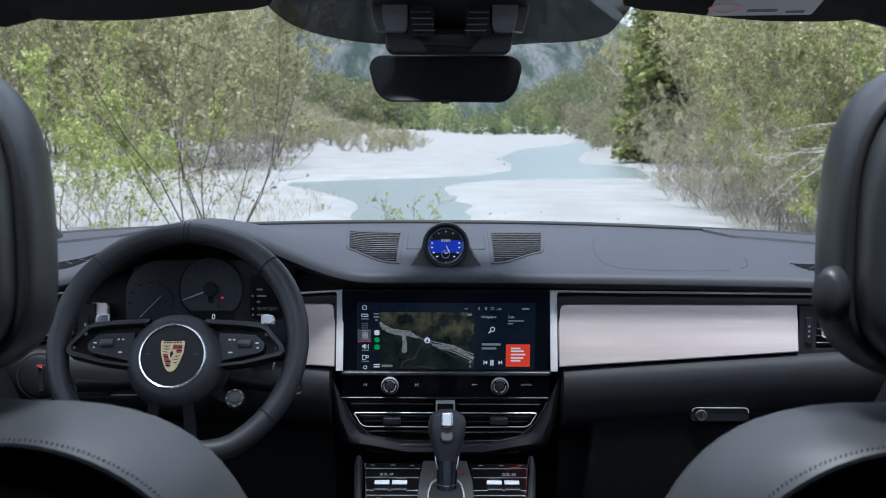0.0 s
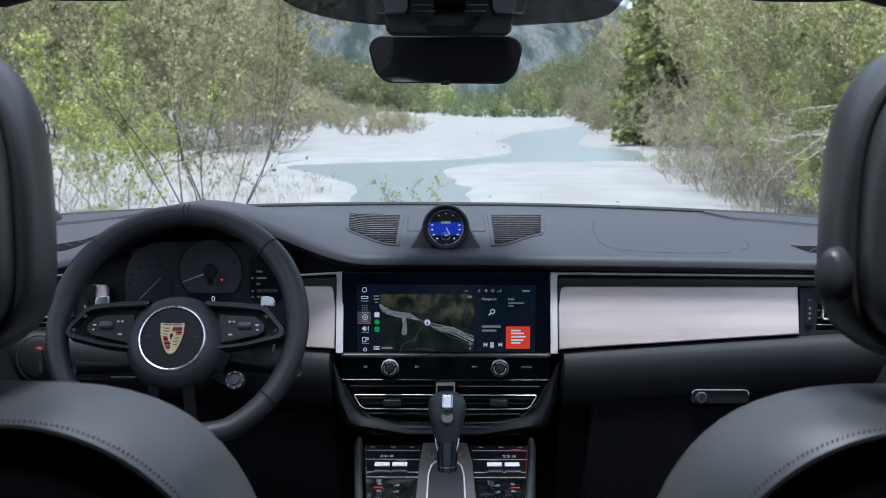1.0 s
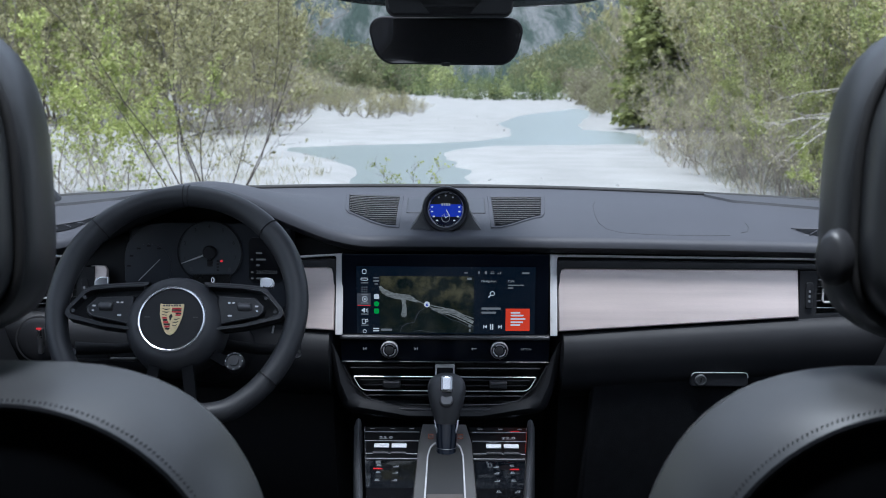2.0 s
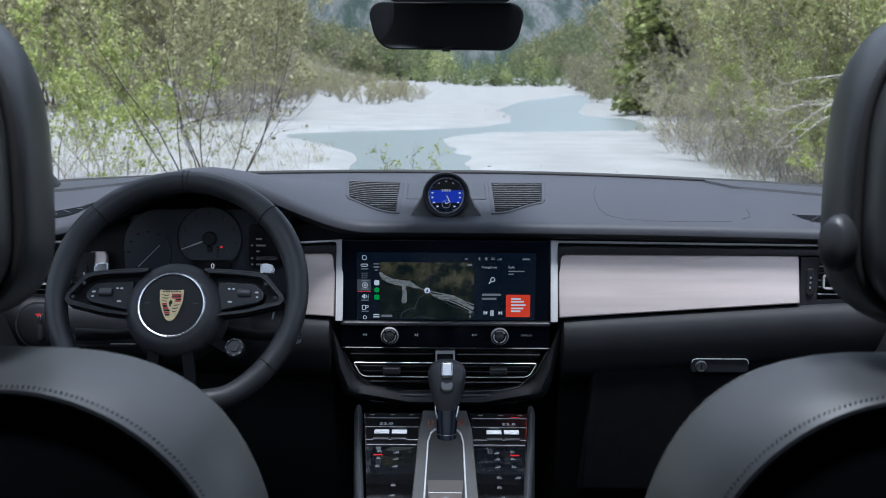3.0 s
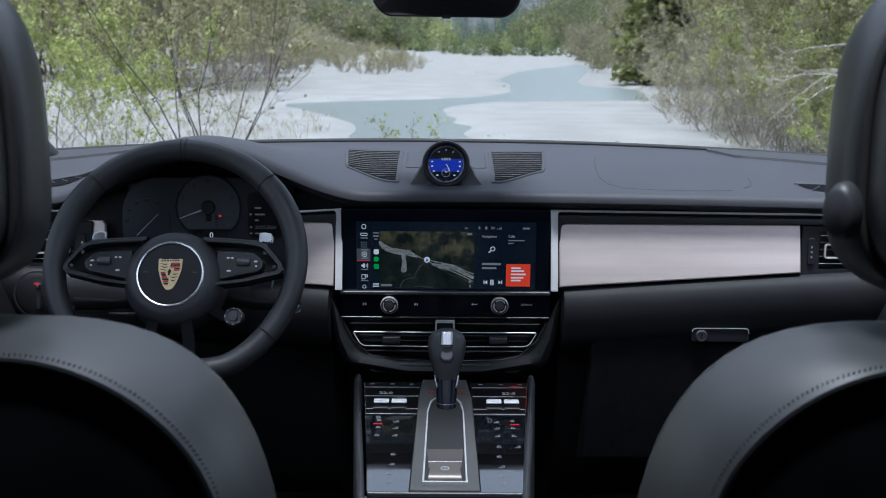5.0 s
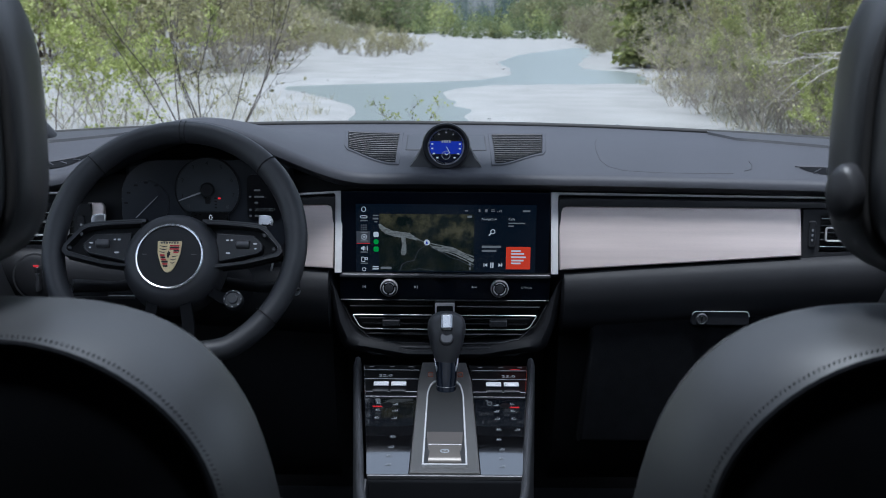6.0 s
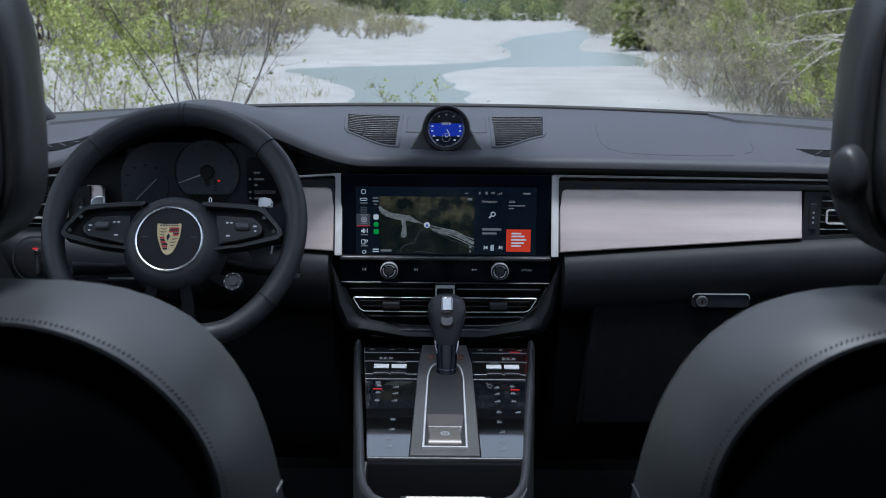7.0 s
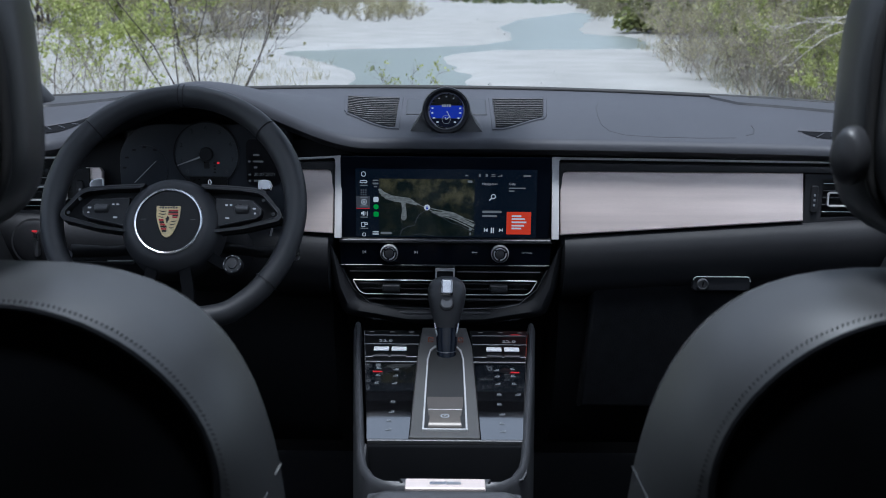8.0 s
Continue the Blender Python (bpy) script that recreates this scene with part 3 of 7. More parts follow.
part("bezel", lathe([(0.0270, 0.004), (0.0300, 0.010), (0.0345, 0.0150), (0.0372, 0.0135), (0.0380, 0.006), (0.0378, 0.0)], cm, 48, caps=False), DARK, clock, "matt black bezel")
cm0 = cm
cm = cm @ pose(0, 0, 0.003) @ Matrix.Scale(0.885, 4)
part("inner_ring", lathe([(0.0330, 0.003), (0.0332, 0.0065), (0.0318, 0.0075), (0.0308, 0.006)], cm, 48, caps=False), SATIN, clock)
part("bright_ring", tube([cm0 @ Vector((0.0292 * math.cos(a), 0.0292 * math.sin(a), 0.0115)) for a in [math.tau * q / 48 for q in range(48)]], 0.00065, 6, closed=True), STEEL, clock, "thin silver ring")
face = part("dial", lathe([(0.0315, 0.0), (0.0315, 0.003)], cm, 48), BLACK, clock)
band = [(0.0300 * math.cos(a), 0.0300 * math.sin(a)) for a in [radians(-26 + 4.5 * k) for k in range(11)]]
band += [(-x, y) for x, y in band[::-1]]
part("display", plate(band, 0.0008, cm @ pose(0, 0, 0.003)), BLUE, face, "glowing blue display band")
low_band = [(0.0300 * math.cos(a), 0.0300 * math.sin(a)) for a in [radians(-28 - 6.2 * k) for k in range(21)]]
part("lower_display", plate(low_band[::-1], 0.0006, cm @ pose(0, 0, 0.003)), glow("dim_blue_display", (0.010, 0.014, 0.04), 0.12), face, "dim blue lower part of the display")
for a, r, w in ((11, 0.0255, 0.0035), (-8, 0.0255, 0.004), (-30, 0.0255, 0.004), (-52, 0.0255, 0.004), (169, 0.0255, 0.0035), (188, 0.0255, 0.004), (210, 0.0255, 0.004), (232, 0.0255, 0.004), (60, 0.026, 0.003), (90, 0.026, 0.003), (120, 0.026, 0.003)):
    part("numeral_bar", plate(rrect(w, 0.0026, 0.0006, 2, r * math.cos(radians(a)), r * math.sin(radians(a))), 0.0005, cm @ pose(0, 0, 0.0042)), W_GLOW if a < 50 or a > 130 else D_GLOW, face)
for k in range(60):
    part("minute_tick", plate(rrect(0.0016 if k % 5 == 0 else 0.0009, 0.0005, 0.0001, 1, 0.0292), 0.0003, cm @ pose(0, 0, 0.0043, 0, 0, 6 * k)), PAPER if k % 5 == 0 else GREY, face)
for k in range(4):
    part("readout_bar", plate(rrect(0.0032, 0.0046, 0.0006, 2, -0.0066 + 0.0044 * k, 0.0095), 0.0005, cm @ pose(0, 0, 0.0042)), M_GLOW, face)
part("hand", plate([(0.0012, 0.0004), (0.0002, -0.0004), (0.0068, -0.0120), (0.0078, -0.0116)], 0.0006, cm @ pose(0, 0, 0.005)), W_GLOW, face)
part("small_dial", ring([(0.0078 * math.cos(a), -0.0155 + 0.0078 * math.sin(a)) for a in [math.tau * q / 28 for q in range(28)]], [(0.0071 * math.cos(a), -0.0155 + 0.0071 * math.sin(a)) for a in [math.tau * q / 28 for q in range(28)]], 0.0006, cm @ pose(0, 0, 0.0042)), M_GLOW, face)
for a, ln in ((35, 0.0066), (115, 0.0052)):
    part("small_hand", plate(rrect(ln, 0.0012, 0.0004, 2, ln / 2, 0), 0.0005, cm @ pose(0, -0.0155, 0.005, 0, 0, a)), W_GLOW, face)
for side in (-1, 1):
    part("sensor_plate", plate(rrect(0.034, 0.095, 0.003), 0.0018, Matrix.Translation((side * 0.050 - 0.002, 1.900, dash_top(side * 0.050, 1.900) - 0.0004)) @ pose(0, 0, 0, 9.5), 0.0006), mat("cover_plate", (0.030, 0.032, 0.038), 0.5, var=0.1), clock, "small dark cover plate")
    part("plate_groove", ring(rrect(0.0375, 0.0990, 0.004), rrect(0.0345, 0.0955, 0.003), 0.0012, Matrix.Translation((side * 0.050 - 0.002, 1.900, dash_top(side * 0.050, 1.900) - 0.0002)) @ pose(0, 0, 0, 9.5)), FAINT, clock)

# lower pad, below the trim
rows = []
for k in range(97):
    x = -0.76 + 1.52 * k / 96
    z0 = 0.8895 + 0.025 * min(1.3, max(0.0, (abs(x) - 0.182) / 0.3885))
    c = 0.09 * (1 - smooth(0.174, 0.186, abs(x)))
    rows.append([(a, b2 + c, d) for a, b2, d in [(x, 1.765, z0 + 0.002), (x, 1.735, z0), (x, 1.722, z0 - 0.003), (x, 1.712, z0 - 0.014), (x, 1.708, z0 - 0.030), (x, 1.709, z0 - 0.050), (x, 1.715, z0 - 0.074), (x, 1.727, z0 - 0.095), (x, 1.760, z0 - 0.112),
                 (x, 1.79, z0 - 0.125), (x, 1.80, 0.70), (x, 1.86, 0.52), (x, 1.95, 0.45)]])
part("lower_pad", loft(rows), PAD, dash, "black soft lower pad")
# backing wall that closes the fascia behind trims and screen
part("hood_back", loft([[(x, 1.80, 0.90), (x, 1.80, dash_top(x, 1.80) - 0.010)] for x in [-0.66 + 0.03 * k for k in range(18)]]), DARK, dash)
part("fascia_back", box((1.44, 0.02, 0.17), (0, 1.775, 0.955), 0.004), DARK, dash)


def fascia(side, x0, x1, zb0, zb1, zt):
    """Brushed panel between x0 and x1, with its lower edge running from zb0 to zb1."""
    m = facing(0, 1.727, 0.89, 13) @ pose(0, -0.89, 0)
    pts = [(side * x, 0.89 + (z - 0.89) * 1.026) for x, z in ((x0 + 0.004, zb0), (x1, zb1), (x1, zt), (x0 + 0.008, zt), (x0 + 0.003, zt - 0.006))]
    return plate(pts if side > 0 else pts[::-1], 0.010, m, 0.0025, 2)


part("aluminium_trim", fascia(1, 0.178, 0.5705, 0.8915, 0.9165, 0.9925), ALU, dash, "brushed silver aluminium panel")
part("aluminium_trim", fascia(-1, 0.178, 0.245, 0.8915, 0.895, 0.9925), ALU, dash, "brushed silver aluminium panel")
part("aluminium_trim", fascia(-1, 0.549, 0.579, 0.912, 0.914, 0.9925), ALU, dash, "brushed silver aluminium panel")
for side, xe in ((1, 0.70), (-1, 0.245)):
    m = facing(0, 1.722, 0.89, 13) @ pose(0, -0.89, 0)
    top = [(0.168, 1.0150), (xe, 1.0105), (xe, 1.0070), (0.182, 1.0110), (0.1795, 1.0080), (0.1795, 0.886), (0.168, 0.886)]
    pts = [(side * x, 0.89 + (z - 0.89) * 1.026) for x, z in top]
    part("chrome_frame", plate(pts if side < 0 else pts, 0.006, m, 0.001, 2), SILVER, dash, "bright silver frame strip")
    lower = [(side * x, z) for x, z in ((0.1795, 1.0070), (0.190, 1.0075), (xe, 1.004), (xe, 0.9945), (0.192, 0.9950), (0.186, 0.992), (0.184, 0.984), (0.182, 0.89), (0.1795, 0.89))]
    part("dark_reveal", plate(lower, 0.010, facing(0, 1.745, 0), 0.001, 1), REVEAL, dash, "dark grey metallic reveal")
part("chrome_frame", plate([(-0.70, 1.012), (-0.585, 1.014), (-0.585, 1.010), (-0.70, 1.008)], 0.006, facing(0, 1.733, 0), 0.001), SATIN, dash)

# side air vents
for side in (-1, 1):
    vent = thing("side_air_vent", (side * 0.64, 1.73, 0.95), "black slatted air vent with a chrome clip at the dashboard end", "air vent", "side air vents")
    part("housing", ring([(side * x, z) for x, z in ((0.572, 0.912), (0.70, 0.918), (0.70, 0.993), (0.572, 0.993))], [(side * x, z) for x, z in ((0.600, 0.922), (0.69, 0.926), (0.69, 0.986), (0.600, 0.986))], 0.013, facing(0, 1.745, 0)), DARK, vent)
    part("back", box((0.10, 0.004, 0.07), (side * 0.645, 1.752, 0.953), 0), BLACK, vent)
    for k in range(5):
        part("slat", box((0.092, 0.012, 0.0025), (side * 0.645, 1.742, 0.931 + 0.0115 * k), 0.001, m=pose(0, 0, 0, -12)), DARK, vent)
        part("slat_edge", tube([(side * 0.602, 1.7352, 0.9322 + 0.0115 * k), (side * 0.690, 1.7352, 0.9322 + 0.0115 * k)], 0.0005, 5), LINE if k in (0, 4) else GREY, vent)
    part("clip", ring([(side * 0.6485 + x, z) for x, z in rrect(0.080, 0.024, 0.005, cy=0.953)], [(side * 0.6485 + x, z) for x, z in rrect(0.0755, 0.0195, 0.003, cy=0.953)], 0.005, facing(0, 1.735, 0)), SILVER, vent, "bright silver clip")
    wheel_ob = part("thumbwheel", plate(rrect(0.012, 0.044, 0.004, cx=side * 0.587, cy=0.953), 0.016, facing(0, 1.745, 0), 0.002), DARK, vent)
    for k in range(3):
        part("mark", box((0.003, 0.002, 0.004), (side * 0.587, 1.7285, 0.944 + 0.008 * k), 0.0005), D_GLOW, wheel_ob)

# glovebox
glove = thing("glovebox", (0.46, 1.75, 0.62), "black glovebox lid with a grey handle and keylock", "glovebox")
part("lid", plate([(0.22, 0.60), (0.66, 0.60), (0.68, 0.838), (0.42, 0.832), (0.24, 0.822)], 0.03, facing(0, 1.755, 0.0), 0.008, 3), CARPET, glove)
hd = part("handle", plate(rrect(0.094, 0.024, 0.006, cx=0.4435, cy=0.8165), 0.012, facing(0, 1.728, 0), 0.002), LIP, glove)
part("handle_edge", tube([(0.3980, 1.7150, 0.8225), (0.3990, 1.7150, 0.8255), (0.4015, 1.7148, 0.8275), (0.405, 1.7145, 0.8283), (0.445, 1.7145, 0.8283), (0.482, 1.7145, 0.8283), (0.4860, 1.7148, 0.8275), (0.4885, 1.7150, 0.8250), (0.4895, 1.7150, 0.8200)], 0.0008, 6), LINE, hd, "bright edge")
lock = part("lock", lathe([(0.0105, 0.0), (0.0105, 0.004), (0.0085, 0.005), (0.0080, 0.003), (0.0, 0.003)], facing(0.4130, 1.7165, 0.8160) @ Matrix.Scale(0.9, 4), 24, caps=False), STEEL, glove, "chrome keylock")
part("keyhole", box((0.0018, 0.002, 0.008), (0.4130, 1.7130, 0.8160), 0), BLACK, lock)

# ---- screen ----
U = 0.000915  # layout grid of the display
scn = thing("infotainment_screen", (-0.002, 1.74, 0.95), "wide black glass infotainment display showing a satellite map", "screen")
sm = facing(-0.002, 1.746, 0.9497, -3)


def su(a, b):
    return (a - 184.5) * U, (69.5 - b) * 0.000932


def tile(a0, b0, a1, b1, r=0.0005):
    x0, y0 = su(a0, b0)
    x1, y1 = su(a1, b1)
    return rrect(x1 - x0, y0 - y1, min(r, (x1 - x0) * 0.45, (y0 - y1) * 0.45), 3, (x0 + x1) / 2, (y0 + y1) / 2)


glass = part("glass", plate(tile(1, -4, 368, 140, 0.003), 0.012, sm, 0.0015), GLOSS, scn, "black glass front")
S1, S2, S3 = sm @ pose(0, 0, 0.0122), sm @ pose(0, 0, 0.0128), sm @ pose(0, 0, 0.0134)
part("display", plate(tile(27, 18, 344, 138, 0.001), 0.0003, S1), B_GLOW, scn, "lit dark display")
mp = part("map", plate(tile(68, 35, 235, 136, 0.0005), 0.0003, S2), MAP, scn, "dark green satellite map")
part("app_bar", plate(tile(54, 35, 68, 136, 0.0005), 0.0003, S2), B_GLOW, scn)


def ribbon(pts, widths, m, lift=0.0):
    v = [Vector((*su(a, b), 0)) for a, b in pts]
    rows = []
    for i, p in enumerate(v):
        d = (v[min(i + 1, len(v) - 1)] - v[max(i - 1, 0)]).normalized()
        nrm = Vector((-d.y, d.x, 0)) * widths[i] * U / 2
        rows.append([m @ (p + nrm + Vector((0, 0, lift))), m @ (p - nrm + Vector((0, 0, lift)))])
    return loft(rows)


part("river", ribbon([(68, 53), (75, 62), (90, 68), (105, 71), (120, 73), (135, 80)], [4, 9, 8, 9, 10, 4], S3), RIVER, mp)
part("river", ribbon([(110, 72), (111, 82), (112, 92), (111, 104), (110, 108)], [10, 7, 8, 10, 5], S3, 0.0001), RIVER, mp)
part("river", ribbon([(160, 92), (175, 96), (190, 97), (205, 102), (220, 110), (235, 117)], [3, 7, 8, 7, 6, 6], S3), RIVER, mp)
part("river", ribbon([(68, 58), (80, 69), (95, 74), (108, 76)], [2, 3, 2, 2], S3, 0.0001), RIVER, mp)
part("river", ribbon([(150, 84), (165, 88), (185, 92), (200, 95), (218, 104), (235, 110)], [1.5, 2, 2, 2.5, 2, 2], S3, 0.0001), RIVER, mp)
part("river", ribbon([(172, 99), (190, 103), (205, 109), (222, 117), (235, 124)], [1.5, 2, 2, 2, 1.5], S3, 0.0002), RIVER, mp)
part("river", ribbon([(135, 79), (142, 82), (150, 85), (160, 91)], [3, 1.5, 1.5, 2.5], S3, 0.0001), RIVER, mp)
part("path", ribbon([(104, 136), (108, 125), (116, 120), (130, 117), (133, 108), (138, 98), (150, 90)], [1] * 7, S3), TILE, mp)
part("path", ribbon([(160, 94), (180, 103), (195, 112), (210, 116), (225, 124), (235, 128)], [1] * 6, S3), TILE, mp)
part("path", ribbon([(128, 134), (140, 132), (155, 134), (165, 136)], [1] * 4, S3), TILE, mp)
part("position_dot", plate([(su(152, 85)[0] + 5.2 * U * math.cos(a), su(152, 85)[1] + 5.2 * U * math.sin(a)) for a in [math.tau * q / 20 for q in range(20)]], 0.0002, S3), W_GLOW, mp, "pale round position marker")
part("position_arrow", plate([su(149.5, 88), su(154.5, 88), su(152, 81.5)], 0.0002, S3 @ pose(0, 0, 0.0003)), BLUE, mp)


def icon(name, shapes, material, parent, m=S3):
    bm = None
    for s in shapes:
        bm = plate(s, 0.0002, m, bm=bm)
    part(name, bm, material, parent)


icon("app_tile", [tile(58, 67, 67, 76, 0.002)], W_GLOW, scn)
icon("app_tile", [tile(58, 80, 67, 89, 0.004)], G_GLOW, scn)
icon("app_tile", [tile(58, 93, 67, 102, 0.002)], G_GLOW, scn)
icon("status_bars", [tile(57, 37, 67, 39), tile(57, 42, 67, 45), tile(59, 48, 65, 50)], D_GLOW, scn)
icon("menu_bars", [tile(56, 128, 67, 130), tile(56, 132, 67, 134)], W_GLOW, scn)
icon("caption_bar", [tile(70, 129, 90, 133, 0.0015)], D_GLOW, scn)
icon("menu_highlight", [tile(28, 66, 52, 87)], TILE, scn, S2)
icon("highlight_line", [tile(28, 87, 52, 88)], R_GLOW, scn, S3)
def outline_icon(a, b, w, h, r, name="menu_icon"):
    """Thin-lined rounded symbol on the display."""
    x, y = su(a, b)
    part(name, ring(rrect(w * U, h * U, r * U, 4, x, y), rrect((w - 2.2) * U, (h - 2.2) * U, max(0.1, r - 1.1) * U, 4, x, y), 0.0002, S3), W_GLOW, scn)


outline_icon(41, 27, 8, 9, 3.5)
outline_icon(41, 40.5, 13, 5, 2.4)
icon("menu_icon", [tile(36 + 4 * i, 54 + 4 * j, 38 + 4 * i, 56 + 4 * j) for i in range(3) for j in range(3)], D_GLOW, scn)
outline_icon(41.5, 76, 10, 10, 4.9)
icon("menu_icon", [tile(40, 74.5, 43, 77.5, 0.001)], W_GLOW, scn)
icon("menu_icon", [tile(36, 94.5, 39, 98), tile(39, 92.5, 42, 100), tile(44, 93.5, 45, 99), tile(46.5, 92, 47.5, 100.5)], W_GLOW, scn)
outline_icon(39.5, 116, 7, 9, 1.5)
outline_icon(45, 114.5, 5, 5, 1.2)
outline_icon(41, 134, 7, 7, 3.4)
for b in (47, 68, 83, 103, 123):
    icon("caption_bar", [tile(35, b - 1, 48, b + 1)], D_GLOW, scn)
for a0, a1, b0, b1 in ((218, 224, 27.5, 29.5), (242.5, 245.5, 25.5, 30.5), (254, 258, 25.5, 30.5), (264, 271, 26, 27.2), (264, 271, 28.6, 29.8), (275, 277, 29, 30.5), (278, 280, 27.8, 30.5), (281, 283, 26.4, 30.5), (320, 333, 27, 30)):
    icon("status_icon", [tile(a0, b0, a1, b1)], D_GLOW, scn)
txt = lettering("Navigation", 6.2 * U, S3 @ pose(su(248, 43)[0], su(248, 43)[1], 0), 0.0001, "LEFT")
part("caption", txt, M_GLOW, scn)
part("caption", lettering("Calls", 6.0 * U, S3 @ pose(su(295, 43)[0], su(295, 43)[1], 0), 0.0001, "LEFT"), M_GLOW, scn)
icon("caption_bar", [tile(295, 49, 324, 51), tile(295, 54, 305, 56)], D_GLOW, scn)
icon("caption_bar", [tile(249, 90, 283, 94), tile(249, 97.5, 275, 101)], D_GLOW, scn)
mg = su(268, 65)
part("search_icon", ring([(mg[0] + 4.4 * U * math.cos(a), mg[1] + 4.4 * U * math.sin(a)) for a in [math.tau * q / 20 for q in range(20)]], [(mg[0] + 3 * U * math.cos(a), mg[1] + 3 * U * math.sin(a)) for a in [math.tau * q / 20 for q in range(20)]], 0.0002, S3), W_GLOW, scn)
part("search_icon", ribbon([(261, 72), (265, 68)], [2, 2], S3, 0.0001), W_GLOW, scn)
icon("media_key", [tile(252.5, 121, 254, 128), [su(259, 121), su(254, 124.5), su(259, 128)]], W_GLOW, scn)
icon("media_key", [tile(264.5, 120, 266.6, 130), tile(268, 120, 270.2, 130)], W_GLOW, scn)
icon("media_key", [tile(284, 121, 285.5, 128), [su(279, 121), su(279, 128), su(284, 124.5)]], W_GLOW, scn)
album = part("album_tile", plate(tile(292, 92, 335, 132, 0.0006), 0.0003, S2), O_GLOW, scn, "orange square tile with white bars")
for b, a1 in ((99, 17), (104, 23), (110, 26), (116, 22), (121, 17)):
    part("white_bar", plate(tile(301, b - 1.2, 301 + a1, b + 1.6), 0.0002, S3), W_GLOW, album)
icon("map_button", [tile(226, 121, 231, 126, 0.002), tile(227, 129, 230, 134), tile(223, 37, 231, 41)], D_GLOW, scn)

# ---- centre stack ----
stack = thing("centre_stack", (-0.002, 1.74, 0.80), "centre stack with black control strip, knobs and air vents", "centre stack")
km = facing(-0.002, 1.745, 0)
part("divider", box((0.342, 0.020, 0.0065), (-0.002, 1.738, 0.8800), 0.002), GREY, stack, "grey metallic ledge")
strip_ob = part("control_strip", plate([(-0.1715, 0.8755), (-0.170, 0.8395), (0.170, 0.8395), (0.1715, 0.8755)], 0.008, km, 0.001), GLOSS, stack, "gloss black control strip")
part("strip_edge", tube([(-0.172, 1.736, 0.8385), (-0.002, 1.734, 0.8385), (0.168, 1.736, 0.8385)], 0.0009, 6), GREY, stack)
for x in (-0.0925, 0.0865):
    kb = part("knob", lathe([(0.0140, 0.0), (0.0140, 0.012), (0.0130, 0.0150), (0.0118, 0.0155)], facing(x, 1.737, 0.8605), 36, caps=False), GREY, stack, "knurled silver knob")
    part("knob_ring", lathe([(0.0142, 0.0085), (0.0145, 0.0105), (0.0136, 0.0142), (0.0126, 0.0150)], facing(x, 1.737, 0.8605), 36, caps=False), SILVER, kb, "thin bright ring")
    part("knob_face", lathe([(0.0122, 0.0), (0.0120, 0.0140), (0.0075, 0.0120), (0.0, 0.0120)], facing(x, 1.737, 0.8605), 36, caps=False), DARK, kb)
    part("knob_centre", lathe([(0.0068, 0.0), (0.0066, 0.0155), (0.0, 0.0165)], facing(x, 1.737, 0.8605), 24, caps=False), GREY, kb)
    for k in range(3):
        part("knob_mark", plate([((0.0088 + 0.0018 * q) * math.cos(a), (0.0088 + 0.0018 * q) * math.sin(a)) for q, aa in ((0, (0, 25, 50, 75, 100)), (1, (100, 75, 50, 25, 0))) for a in [radians(30 + 120 * k + t) for t in aa]], 0.0006, facing(x, 1.7235, 0.8605)), LINE, kb)
for x, tri in ((-0.1335, -1), (-0.049, 1)):
    bm = plate([(x - 0.003 * tri, 0.8625), (x - 0.003 * tri, 0.8575), (x + 0.001 * tri, 0.860)], 0.0004, facing(0, 1.7368, 0))
    plate(rrect(0.0012, 0.005, 0.0003, 2, x + 0.002 * tri, 0.860), 0.0004, facing(0, 1.7368, 0), bm=bm)
    part("skip_mark", bm, D_GLOW, strip_ob)
bm = plate(rrect(0.009, 0.0012, 0.0003, 2, 0.0455, 0.8605), 0.0004, facing(0, 1.7368, 0))
plate([(0.041, 0.8605), (0.0435, 0.863), (0.0435, 0.858)], 0.0004, facing(0, 1.7368, 0), bm=bm)
part("back_mark", bm, D_GLOW, strip_ob)
part("option_lettering", lettering("OPTION", 0.0046, facing(0.1305, 1.7366, 0.8600), 0.0002), D_GLOW, strip_ob)


def bowl(grow, z_top, n=9):
    """Half outline of the vent field: straight top, sides running in to a round-cornered floor."""
    pts = [(0.1695 + grow, z_top), (0.158 + grow, 0.806)]
    for k in range(n):
        a = radians(12 + 72 * k / (n - 1))
        pts.append((0.120 + grow * 0.8 + 0.030 * math.cos(a), 0.788 - grow + 0.026 - 0.030 - 0.020 * math.sin(a) + 0.012))
    pts.append((0.06, 0.7635 - grow))
    return pts


def bowl_loop(grow, z_top):
    h = bowl(grow, z_top)
    return [(-0.002 + x, z) for x, z in h] + [(-0.002 - x, z) for x, z in h[::-1]]


